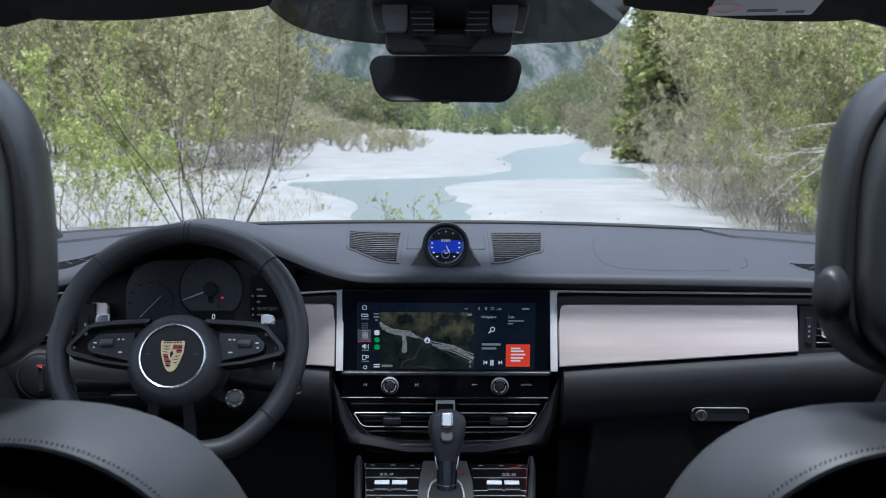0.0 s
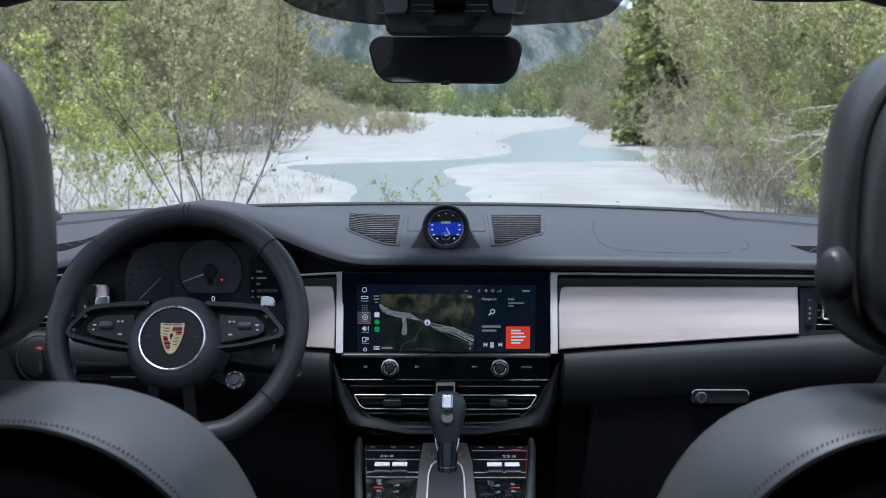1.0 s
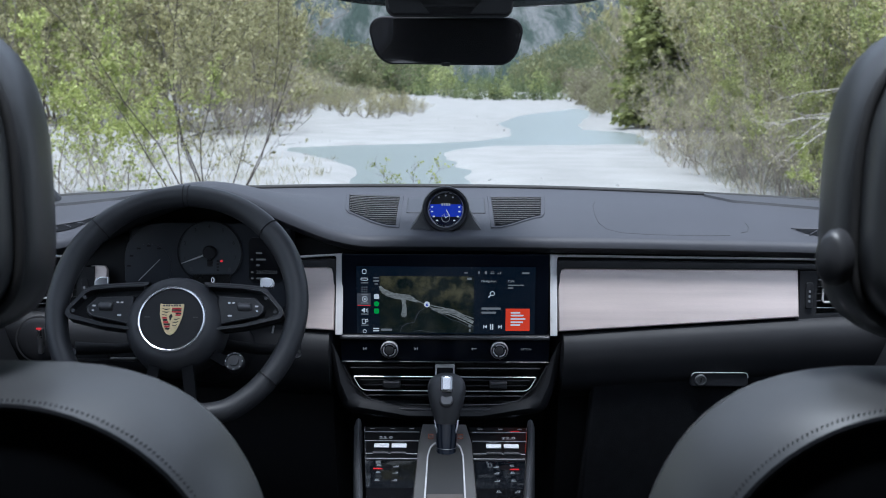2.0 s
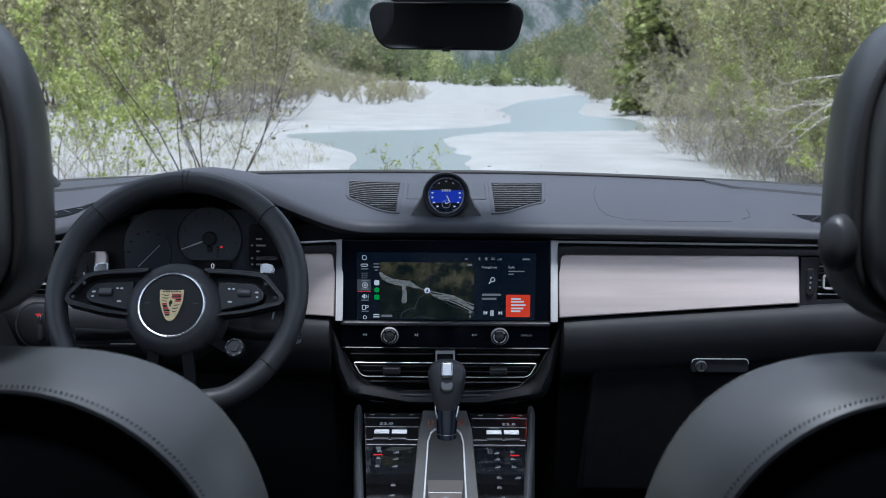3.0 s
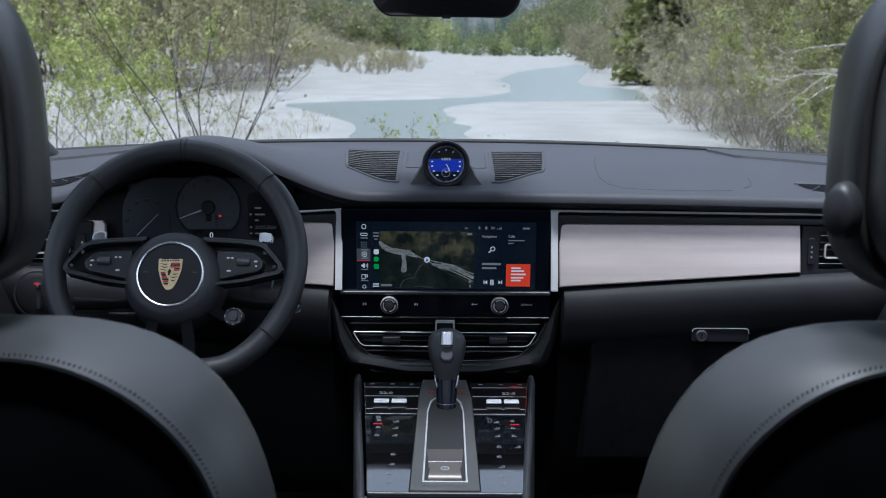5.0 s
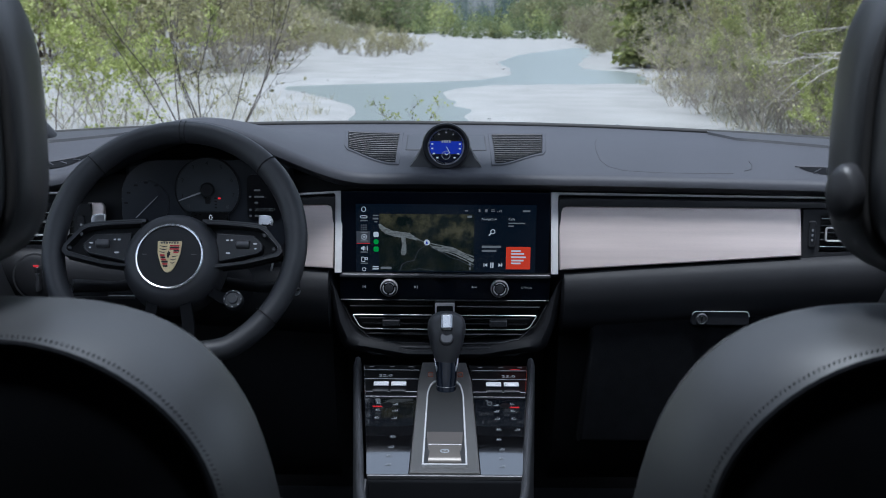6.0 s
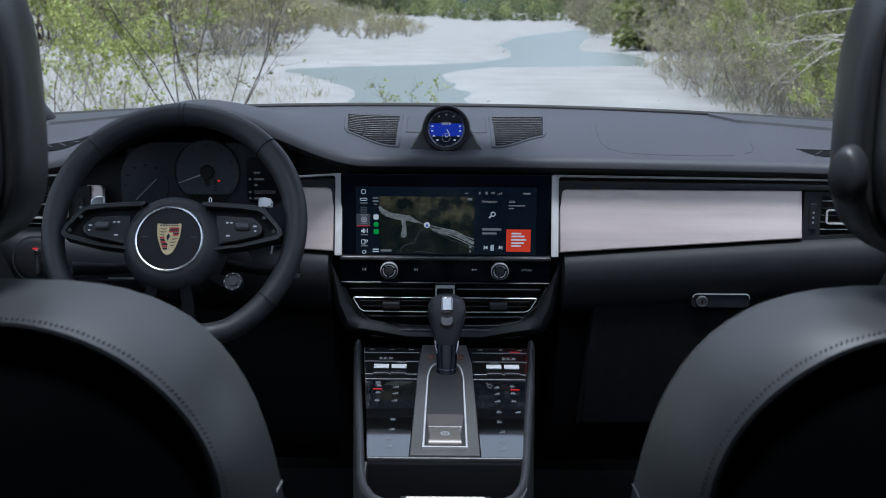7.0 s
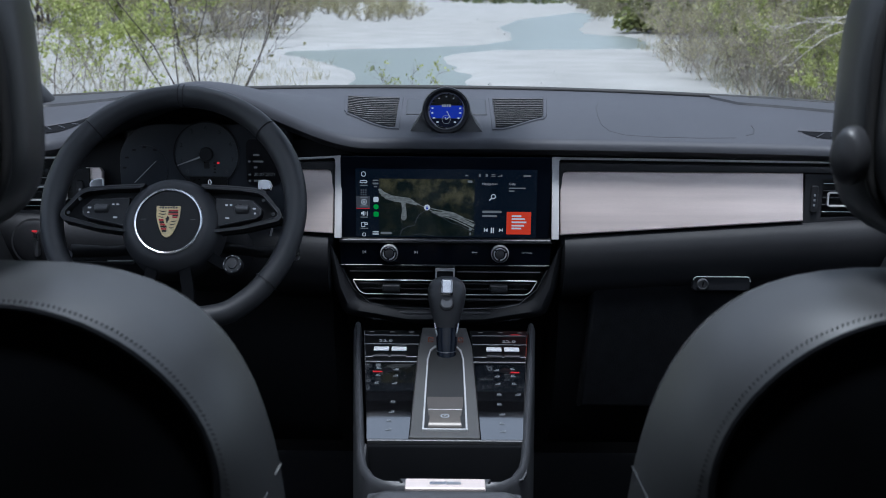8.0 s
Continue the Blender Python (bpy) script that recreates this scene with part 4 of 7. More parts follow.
part("vent_back", plate(bowl_loop(0.0, 0.8375), 0.003, facing(0, 1.775, 0)), BLACK, stack)
part("vent_lining", loft([[(x, y, z) for x, z in bowl_loop(g, 0.8375)] for g, y in ((0.0, 1.775), (0.0, 1.738), (0.0015, 1.736))], close_u=True), DARK, stack)
part("surround", loft([[(x, y, z) for x, z in bowl_loop(g, zt)] for g, y, zt in ((0.0015, 1.736, 0.8385), (0.004, 1.727, 0.850), (0.012, 1.722, 0.868), (0.020, 1.726, 0.878), (0.027, 1.745, 0.882), (0.032, 1.80, 0.885))]), PAD, stack, "black padded surround")
for side in (-1, 1):
    vo = part("air_vent", box((0.125, 0.003, 0.05), (side * 0.090 - 0.002, 1.772, 0.80), 0), BLACK, stack, "centre air vent")

    def sx(x):
        return -0.002 + side * x
    for z, x1 in ((0.8265, 0.155), (0.8055, 0.140), (0.7965, 0.135), (0.7800, 0.122)):
        part("slat", box((x1 - 0.020, 0.014, 0.0022), (sx((x1 + 0.020) / 2), 1.745, z), 0.0008, m=pose(0, 0, 0, -14)), DARK, vo)
    part("slat_edge", tube([(sx(0.020), 1.737, 0.8275), (sx(0.155), 1.737, 0.8275)], 0.0007, 5), GREY, vo)
    part("chrome_line", tube([(sx(0.018), 1.735, 0.8135), (sx(0.1485), 1.735, 0.8135), (sx(0.1495), 1.735, 0.8120), (sx(0.140), 1.735, 0.7955), (sx(0.1345), 1.735, 0.7915), (sx(0.129), 1.735, 0.7903), (sx(0.018), 1.735, 0.7895)], 0.0009, 6), LINE, vo, "thin chrome line")
    part("slat_edge", tube([(sx(0.020), 1.736, 0.7805), (sx(0.128), 1.736, 0.7815)], 0.0006, 5), GREY, vo)
    part("floor_line", tube([(sx(0.020), 1.735, 0.7660), (sx(0.09), 1.735, 0.7675), (sx(0.122), 1.735, 0.7745), (sx(0.150), 1.735, 0.80), (sx(0.166), 1.735, 0.832)], 0.0006, 5), GREY, vo)
    part("tab", box((0.0285, 0.020, 0.0115), (sx(0.0875), 1.737, 0.8010), 0.002), SOFT, vo)
part("spine", box((0.032, 0.03, 0.072), (-0.002, 1.750, 0.801), 0.004), DARK, stack)
part("spine_plate", ring(rrect(0.0315, 0.040, 0.002, cx=-0.002, cy=0.8150), rrect(0.0265, 0.035, 0.002, cx=-0.002, cy=0.8130), 0.004, facing(0, 1.733, 0, 0)), SILVER, stack, "grey metal escutcheon")
lip_o = [(-0.1500, 0.7800), (-0.1440, 0.7660), (-0.1320, 0.7540), (-0.1180, 0.7470), (0.1140, 0.7470), (0.1280, 0.7540), (0.1400, 0.7660), (0.1460, 0.7800), (0.1300, 0.7665), (0.1120, 0.7630), (-0.1160, 0.7630), (-0.1340, 0.7665)]
lower = part("lower_lip", plate(lip_o, 0.022, facing(0, 1.748, 0), 0.003, 3), SOFT, stack, "black padded lower lip")
for x in (-0.1125, 0.1085):
    part("lip_seam", box((0.0010, 0.0225, 0.0164), (x, 1.7368, 0.7550), 0.0), SEAM, lower)


# ---- instrument cluster ----
# both colours carry a bluish lift for the haze reflected by the cover glass
CLUSTER = mat("cluster_hazed_black", (0.034, 0.038, 0.047), 0.35, var=0.1, vscale=20)
DIAL = mat("grey_dial_face", (0.050, 0.056, 0.064), 0.6, var=0.12, vscale=30, bump=0.00004, bscale=2000)
clus = thing("instrument_cluster", (-0.383, 1.73, 1.0), "dark instrument cluster with round dials and small red lamp", "instrument cluster")
part("backing", box((0.27, 0.02, 0.18), (-0.383, 1.755, 0.972), 0.01), CLUSTER, clus)
part("dark_glass", plate(rrect(0.28, 0.15, 0.06, 8), 0.004, facing(-0.383, 1.742, 0.990), 0.001), CLUSTER, clus)
dm = facing(-0.383, 1.736, 1.018)
big = [(0.051 * math.cos(a), max(-0.036, 0.051 * math.sin(a))) for a in [math.tau * q / 48 for q in range(48)]]
rev = part("rev_counter", plate(big, 0.003, dm, 0.0008), DIAL, clus, "grey rev counter dial")
part("dial_edge", ring([(0.0525 * math.cos(a), 0.0525 * math.sin(a)) for a in [math.tau * q / 48 for q in range(48)]], [(0.0508 * math.cos(a), 0.0508 * math.sin(a)) for a in [math.tau * q / 48 for q in range(48)]], 0.005, dm), DARK, rev)
part("needle", plate([(0.002, 0.0018), (0.002, -0.0018), (-0.046, -0.0185), (-0.0462, -0.0172)], 0.001, dm @ pose(0, 0, 0.006)), PAPER, rev, "white needle")
part("hub", lathe([(0.0, 0.010), (0.010, 0.010), (0.0115, 0.006), (0.0115, 0.0)], dm, 24, caps=False), DARK, rev)
for d, a in (("0", 222), ("1", 195), ("2", 160), ("3", 122), ("4", 90), ("5", 58), ("6", 22), ("7", -12), ("8", -42)):
    part("numeral", lettering(d, 0.0095, dm @ pose(0.042 * math.cos(radians(a)), 0.042 * math.sin(radians(a)), 0.0034), 0.0002), DARK if d not in "08" else GREY, rev)
for k in range(41):
    a = radians(228 - 276 * k / 40)
    part("tick", plate(rrect(0.0028 if k % 5 == 0 else 0.0016, 0.0005, 0.0001, 1, 0.049), 0.0003, dm @ pose(0, 0, 0.0033, 0, 0, math.degrees(a))), GREY, rev)
part("gear_window", plate(rrect(0.009, 0.011, 0.001, 2, 0.0, -0.0175), 0.0006, dm @ pose(0, 0, 0.003)), BLACK, rev)
part("red_lamp", plate(rrect(0.0045, 0.003, 0.001, 2, 0.0185, -0.014), 0.0006, dm @ pose(0, 0, 0.003)), R_GLOW, rev, "small lit red lamp")
for k in range(4):
    part("gear_mark", plate(rrect(0.004, 0.0026, 0.0006, 2, 0.0125, -0.014 - 0.005 * k), 0.0004, dm @ pose(0, 0, 0.003)), DARK, rev)
part("speed_window", plate(rrect(0.060, 0.018, 0.002, 2, 0.002, -0.0455), 0.002, dm @ pose(0, 0, 0.002)), BLACK, rev)
part("speed_digit", lettering("0", 0.013, dm @ pose(0.004, -0.0455, 0.0045), 0.0002), W_GLOW, rev)
speed = part("speed_dial", lathe([(0.036, 0.0), (0.036, 0.002)], facing(-0.482, 1.738, 0.995), 40), CLUSTER, clus, "dim black speed dial")
part("needle", plate([(0.018, 0.012), (0.0185, 0.011), (-0.017, -0.024), (-0.018, -0.0232)], 0.001, facing(-0.482, 1.733, 0.995)), PAPER, speed)
for a in (60, 90, 120, 150, 180):
    part("numeral_bar", plate(rrect(0.006, 0.003, 0.0008, 2, 0.033 * math.cos(radians(a)), 0.033 * math.sin(radians(a))), 0.0004, facing(-0.482, 1.7355, 0.995)), DARK, speed)
side_disp = part("side_display", plate(rrect(0.055, 0.075, 0.01), 0.002, facing(-0.293, 1.738, 1.005)), mat("side_display", (0.006, 0.006, 0.008), 0.3, var=0.1), clus)
part("date_lettering", lettering("20.07.2021", 0.0078, facing(-0.309, 1.7355, 0.9855), 0.0001, "LEFT"), DD_GLOW, side_disp)
for z, w in ((1.017, 0.010), (1.0065, 0.016), (0.997, 0.006), (0.9755, 0.012)):
    part("text_bar", plate(rrect(w, 0.003, 0.0008, 2, -0.309 + w / 2, z), 0.0003, facing(0, 1.7355, 0)), DD_GLOW, side_disp)
for z in (0.9855, 0.9755, 1.0065):
    part("symbol", plate(rrect(0.004, 0.003, 0.0008, 2, -0.3155, z), 0.0003, facing(0, 1.7355, 0)), DD_GLOW, side_disp)

# ---- steering wheel ----
WT = 28.5
WM = Matrix.Translation((-0.383, 1.50, 0.973)) @ pose(0, 0, 0, 90 - WT)  # local x right, y up the rim, z towards the driver
wheel = thing("steering_wheel", (-0.383, 1.50, 0.973), "black leather three-spoke steering wheel with a chrome-ringed hub", "steering wheel")
R = 0.171
rows = []
for k in range(96):
    a = math.tau * k / 96
    grip = 0.0016 * (math.exp(-((math.degrees(a) % 360 - 35) / 22) ** 2) + math.exp(-((math.degrees(a) % 360 - 145) / 22) ** 2))
    rr = 0.0158 + grip
    flat = 0.010 * smooth(-0.85, -1.0, math.sin(a))
    c = Vector((math.cos(a), math.sin(a), 0))
    rows.append([WM @ (c * (R - flat) + rr * (1.0 * math.cos(t) * c + 1.12 * math.sin(t) * Vector((0, 0, 1)))) for t in [math.tau * j / 16 for j in range(16)]])
rim = part("rim", loft(rows, close_u=True, close_v=True), RIM, wheel, "black leather rim")
for a0 in (44, 136, -38, 218):
    a = radians(a0)
    c = Vector((math.cos(a), math.sin(a), 0))
    part("rim_seam", tube([WM @ (c * R + 0.0178 * (math.cos(t) * c + 1.12 * math.sin(t) * Vector((0, 0, 1)))) for t in [math.tau * j / 20 for j in range(20)]], 0.0008, 5, closed=True), SEAM, rim)
for dx in (-0.0035, 0.0035):
    a = radians(90) - dx / R
    c = Vector((math.cos(a), math.sin(a), 0))
    part("centre_mark", tube([WM @ (c * R + 0.0160 * (math.cos(t) * c + 1.12 * math.sin(t) * Vector((0, 0, 1)))) for t in [math.tau * j / 20 for j in range(20)]], 0.0007, 5, closed=True), SEAM, rim)
HC = Matrix.Translation((0, -0.0265, 0.0))
# spokes
for side in (-1, 1):
    def q(pts):
        return [(side * x, y) for x, y in (pts if side > 0 else pts[::-1])]
    outer_o = [(0.045, 0.030), (0.098, 0.027), (0.122, 0.024), (0.132, 0.018), (0.152, -0.007), (0.154, -0.016), (0.149, -0.022), (0.10, -0.034), (0.045, -0.041)]
    inner_o = [(0.0455, 0.025), (0.098, 0.022), (0.120, 0.019), (0.128, 0.014), (0.147, -0.008), (0.148, -0.014), (0.144, -0.017), (0.10, -0.0295), (0.0455, -0.037)]
    sp = part("spoke", ring(q(outer_o), q(inner_o), 0.016, WM @ pose(0, 0, 0.0)), SPOKE, wheel, "satin black spoke frame")
    part("spoke_edge", tube([WM @ Vector((side * x, y, 0.0163)) for x, y in inner_o[1:8]], 0.0005, 5), GREY, sp)
    part("spoke_back", plate(q(outer_o), 0.004, WM @ pose(0, 0, -0.008)), DARK, sp)
    part("spoke_top", loft([[WM @ Vector((side * x, y, z)) for x, y, z in ((x, yt - 0.004, 0.0165), (x, yt + 0.001, 0.015), (x, yt + 0.003, 0.008), (x, yt + 0.001, -0.008))] for x, yt in ((0.04, 0.031), (0.08, 0.029), (0.115, 0.026), (0.131, 0.020))]), SOFT, sp)
    pad = part("button_pad", plate(q([(0.060, 0.013), (0.112, 0.0105), (0.126, -0.003), (0.125, -0.0125), (0.118, -0.0185), (0.060, -0.031)]), 0.016, WM @ pose(0, 0, -0.004), 0.002), SPOKE, sp, "black button pad")
    part("pad_edge", tube([WM @ Vector((side * x, y, 0.0118)) for x, y in ((0.062, 0.011), (0.111, 0.0085), (0.1235, -0.0035), (0.1225, -0.0115), (0.117, -0.0165), (0.062, -0.0285))], 0.0004, 5), GREY, pad)
    part("roller", lathe([(0.004, -0.010), (0.0062, -0.008), (0.0062, 0.008), (0.004, 0.010)], WM @ pose(side * 0.098, -0.004, 0.012, 0, 90, 0), 16), GREY, pad)
    for bx, by, w in ((0.076, 0.002, 0.004), (0.082, 0.002, 0.0035), (0.078, -0.017, 0.006), (0.115, -0.003, 0.005), (0.116, -0.010, 0.003)):
        part("mark", plate(rrect(w, 0.0024, 0.0006, 2, side * bx, by), 0.0004, WM @ pose(0, 0, 0.0122)), M_GLOW, pad)
    for bx, by in ((0.128, 0.008), (0.142, -0.012)):
        part("screw", lathe([(0.0026, 0.016), (0.0026, 0.0175), (0.0, 0.0175)], WM @ pose(side * bx, by, 0), 12, caps=False), SOFT, sp)
    part("paddle", plate([(side * x, z) for x, z in ((-0.011, -0.008), (0.009, -0.008), (0.0105, 0.0), (0.007, 0.0065), (-0.002, 0.0085), (-0.011, 0.0075))], 0.006, facing(-0.5205 if side < 0 else -0.2695, 1.604, 0.9895, 20), 0.002, 3), SATIN, wheel, "satin chrome shift paddle")
for dx in (-0.028, 0.028):
    part("lower_spoke", loft([[WM @ Vector((x - 0.008, y, z)), WM @ Vector((x + 0.008, y, z)), WM @ Vector((x + 0.008, y, z - 0.012)), WM @ Vector((x - 0.008, y, z - 0.012))] for x, y, z in ((dx * 0.7, -0.07, 0.012), (dx, -0.12, 0.004), (dx * 1.1, -0.158, 0.0))], close_u=True, caps=True), VOID, wheel)
# hub
hub = part("hub", lathe([(0.071, -0.03), (0.070, 0.0), (0.066, 0.012), (0.058, 0.021), (0.050, 0.0245), (0.0, 0.0265)], WM @ HC, 48, caps=False), SOFT, wheel, "black airbag hub")
part("chrome_ring", lathe([(0.0440, 0.022), (0.0443, 0.0285), (0.0462, 0.0290), (0.0480, 0.0270), (0.0482, 0.0225)], WM @ HC, 64, caps=False), CHROME, hub, "polished chrome ring")
part("hub_disc", lathe([(0.0442, 0.0255), (0.042, 0.0280), (0.0, 0.0300)], WM @ HC, 48, caps=False), DARK, hub)


def shield(w, h):
    """Heraldic shield: slightly hollow top with two corners, straight flanks, pointed foot."""
    half = [(0.0, -h * 0.60)]
    half += [(w / 2 * (k / 8) ** 0.62, -h * 0.60 + h * 0.66 * (k / 8) ** 1.35) for k in range(1, 9)]
    half += [(w / 2 * 1.03, h * 0.24), (w / 2 * 1.05, h * 0.40), (w / 2 * 0.97, h * 0.425), (w * 0.25, h * 0.40)]
    return half + [(0.0, h * 0.41)] + [(-x, y) for x, y in half[:0:-1]]


BM = WM @ HC @ pose(0, 0.002, 0.0292)
crest = part("badge", plate(shield(0.0318, 0.0445), 0.0022, BM, 0.0006), GOLD, hub, "gold shield badge with red and black fields")


def shield_edge(y):
    """Half width of the badge's fields at a height."""
    foot, waist = -0.0276, 0.0028
    if y >= waist:
        return 0.0138
    k = max(0.02, (y - foot) / (waist - foot)) ** (1 / 1.35)
    return 0.0157 * k ** 0.62 - 0.0026


# quarters: striped upper right and lower left, antlers in the other two
for sx0, y_top, y_low, n_bands in ((1, 0.0128, 0.0006, 5), (-1, -0.0006, -0.0195, 6)):
    for k in range(n_bands):
        y1, y0 = y_top + (y_low - y_top) * k / n_bands, y_top + (y_low - y_top) * (k + 0.86) / n_bands
        part("field", plate([(sx0 * 0.0006, y0), (sx0 * shield_edge(y0), y0), (sx0 * shield_edge(y1), y1), (sx0 * 0.0006, y1)][::sx0], 0.0004, BM @ pose(0, 0, 0.0022)), (RED, BLACK)[k % 2], crest)
for k in range(3):
    for sx0, y0, span in ((-1, 0.0112 - 0.0042 * k, 0.0105), (1, -0.0032 - 0.0046 * k, 0.0098 - 0.0016 * k)):
        part("antler", tube([BM @ Vector((sx0 * (0.0025 + span * t), y0 - 0.0014 * math.sin(t * 3.0) + 0.001 * t, 0.0024)) for t in (0, 0.25, 0.5, 0.75, 1.0)], [0.0003, 0.0006, 0.0007, 0.0005, 0.0003], 5), BLACK, crest)
inner = part("inner_shield", plate(shield(0.0118, 0.0158), 0.0012, BM @ pose(0, -0.0012, 0.0022), 0.0003), GOLD, crest)
part("dark_charge", plate([(-0.0012, -0.0050), (0.0006, -0.0046), (0.0008, -0.0020), (0.0024, -0.0004), (0.0022, 0.0022), (0.0008, 0.0042), (-0.0006, 0.0050), (-0.0010, 0.0026), (-0.0026, 0.0012), (-0.0018, -0.0012)], 0.0004, BM @ pose(0, -0.0012, 0.0034)), BLACK, inner)
for k in range(7):
    part("top_mark", plate(rrect(0.0026, 0.0024, 0.0005, 2, -0.0111 + 0.0037 * k, 0.0160), 0.0003, BM @ pose(0, 0, 0.0022)), INK, crest)
for side in (-1, 1):
    part("horn_mark", plate(rrect(0.007, 0.0008, 0.0002, 2, side * 0.034, 0.002), 0.0003, WM @ HC @ pose(0, 0, 0.0288)), GREY, hub)
# drive mode switch and column
ms = part("mode_switch", lathe([(0.0175, -0.012), (0.0175, 0.0), (0.0160, 0.005), (0.0135, 0.006), (0.0130, 0.003), (0.0085, 0.003), (0.0080, 0.006), (0.0, 0.0065)], WM @ pose(0.088, -0.082, 0.005) @ Matrix.Scale(0.78, 4), 32, caps=False), SOFT, wheel, "round drive mode dial")
for k in range(8):
    part("mark", plate(rrect(0.0035, 0.0016, 0.0004, 2, 0.0, 0.0148), 0.0003, WM @ pose(0.088, -0.082, 0.0098, 0, 0, 45 * k) @ Matrix.Scale(0.78, 4)), PAPER, ms)
part("mode_arm", loft([[WM @ Vector((x, y - 0.008, 0.0)), WM @ Vector((x, y + 0.008, 0.0)), WM @ Vector((x, y + 0.008, -0.012)), WM @ Vector((x, y - 0.008, -0.012))] for x, y in ((0.05, -0.066), (0.07, -0.078), (0.088, -0.082))], close_u=True, caps=True), VOID, wheel)
col = thing("steering_column", (-0.383, 1.65, 0.90), "black steering column shroud with stalks", "steering column")
part("shroud", loft([[(-0.383 + w * math.cos(a), y, zc + h * math.sin(a)) for a in [math.tau * j / 20 for j in range(20)]] for w, h, y, zc in ((0.055, 0.045, 1.545, 0.940), (0.065, 0.05, 1.60, 0.915), (0.075, 0.055, 1.70, 0.87), (0.08, 0.06, 1.79, 0.84))], close_u=True, caps=True), DARK, col)
for side in (-1, 1):
    st = part("stalk", tube([(-0.383 + side * 0.05, 1.58, 0.90), (-0.383 + side * 0.11, 1.57, 0.895), (-0.383 + side * 0.165, 1.55, 0.90)], [0.009, 0.008, 0.010], 10), DARK, col)
    part("stalk_tip", lathe([(0.0, 0.0), (0.006, 0.001), (0.0065, 0.004)], facing(-0.383 + side * 0.165, 1.538, 0.898), 16, caps=False), SATIN, st)
part("stalk_mark", box((0.003, 0.002, 0.012), (-0.2585, 1.575, 0.925), 0.0005, m=pose(0, 0, 0, 0, 12, 0)), PAPER, col)
part("knee_panel", box((0.10, 0.006, 0.006), (-0.52, 1.60, 0.872), 0.002), GREY, col)
part("stalk_label", box((0.052, 0.004, 0.016), (-0.535, 1.595, 0.882), 0.002), DARK, col)
lamp_sw = thing("light_switch", (-0.65, 1.70, 0.87), "dark rotary light switch panel with red mark", "switch")
part("panel", lathe([(0.036, 0.0), (0.036, 0.006), (0.030, 0.010), (0.0, 0.010)], facing(-0.655, 1.712, 0.878), 32, caps=False), DARK, lamp_sw)
part("rotary_edge", lathe([(0.039, 0.0), (0.0395, 0.006), (0.0365, 0.006)], facing(-0.655, 1.712, 0.878), 32, caps=False), GREY, lamp_sw)
part("grip", box((0.007, 0.016, 0.040), (-0.650, 1.698, 0.878), 0.002), SATIN, lamp_sw)
part("red_mark", box((0.008, 0.003, 0.003), (-0.650, 1.689, 0.900), 0.0005), R_GLOW, lamp_sw)

# ---- centre console ----


def cz_at(y):
    return 0.785 - 0.10 * (1.56 - y)


CS = math.degrees(math.atan(0.10))
cons = thing("centre_console", (0, 1.35, 0.37), "centre console with gloss black touch panels and a storage tray", "centre console")


def half(y):
    return 0.134 - 0.028 * smooth(1.56, 1.22, y) * 1.0 - 0.030 * smooth(1.22, 1.12, y)


u_half = [(0.1373, 1.5824), (0.1379, 1.5735), (0.1382, 1.5600), (0.1314, 1.4723), (0.1234, 1.3854), (0.1158, 1.2994), (0.1093, 1.2247), (0.1049, 1.1719), (0.0986, 1.1349), (0.0869, 1.1088), (0.0706, 1.0952), (0.0525, 1.0900)]
u_path = [(-x, y) for x, y in u_half] + [(x - 0.004, y) for x, y in u_half[::-1]]
rows = []
for k, (x, y) in enumerate(u_path):
    a, b2 = u_path[max(k - 1, 0)], u_path[min(k + 1, len(u_path) - 1)]
    tx, ty = b2[0] - a[0], b2[1] - a[1]
    ln = math.hypot(tx, ty)
    nx, ny = ty / ln, -tx / ln  # outward
    z = cz_at(y) - (0.02 if k in (0, len(u_path) - 1) else 0)
    rows.append([(x + nx * o2, y + ny * o2, zz) for o2, zz in ((0.004, 0.37), (0.001, z - 0.14), (-0.0005, z - 0.025), (-0.0008, z - 0.006), (-0.003, z + 0.001), (-0.0065, z + 0.003), (-0.010, z + 0.001), (-0.0115, z - 0.006), (-0.0115, z - 0.05))])
part("side_rail", loft(rows), SOFT, cons, "padded black rail round the console")
PM = Matrix.Translation((0, 1.56, 0.785)) @ pose(0, 0, 0, CS)  # local x right, y along the console (negative to the rear), z up


def py(y):
    return (y - 1.56) / math.cos(radians(CS))


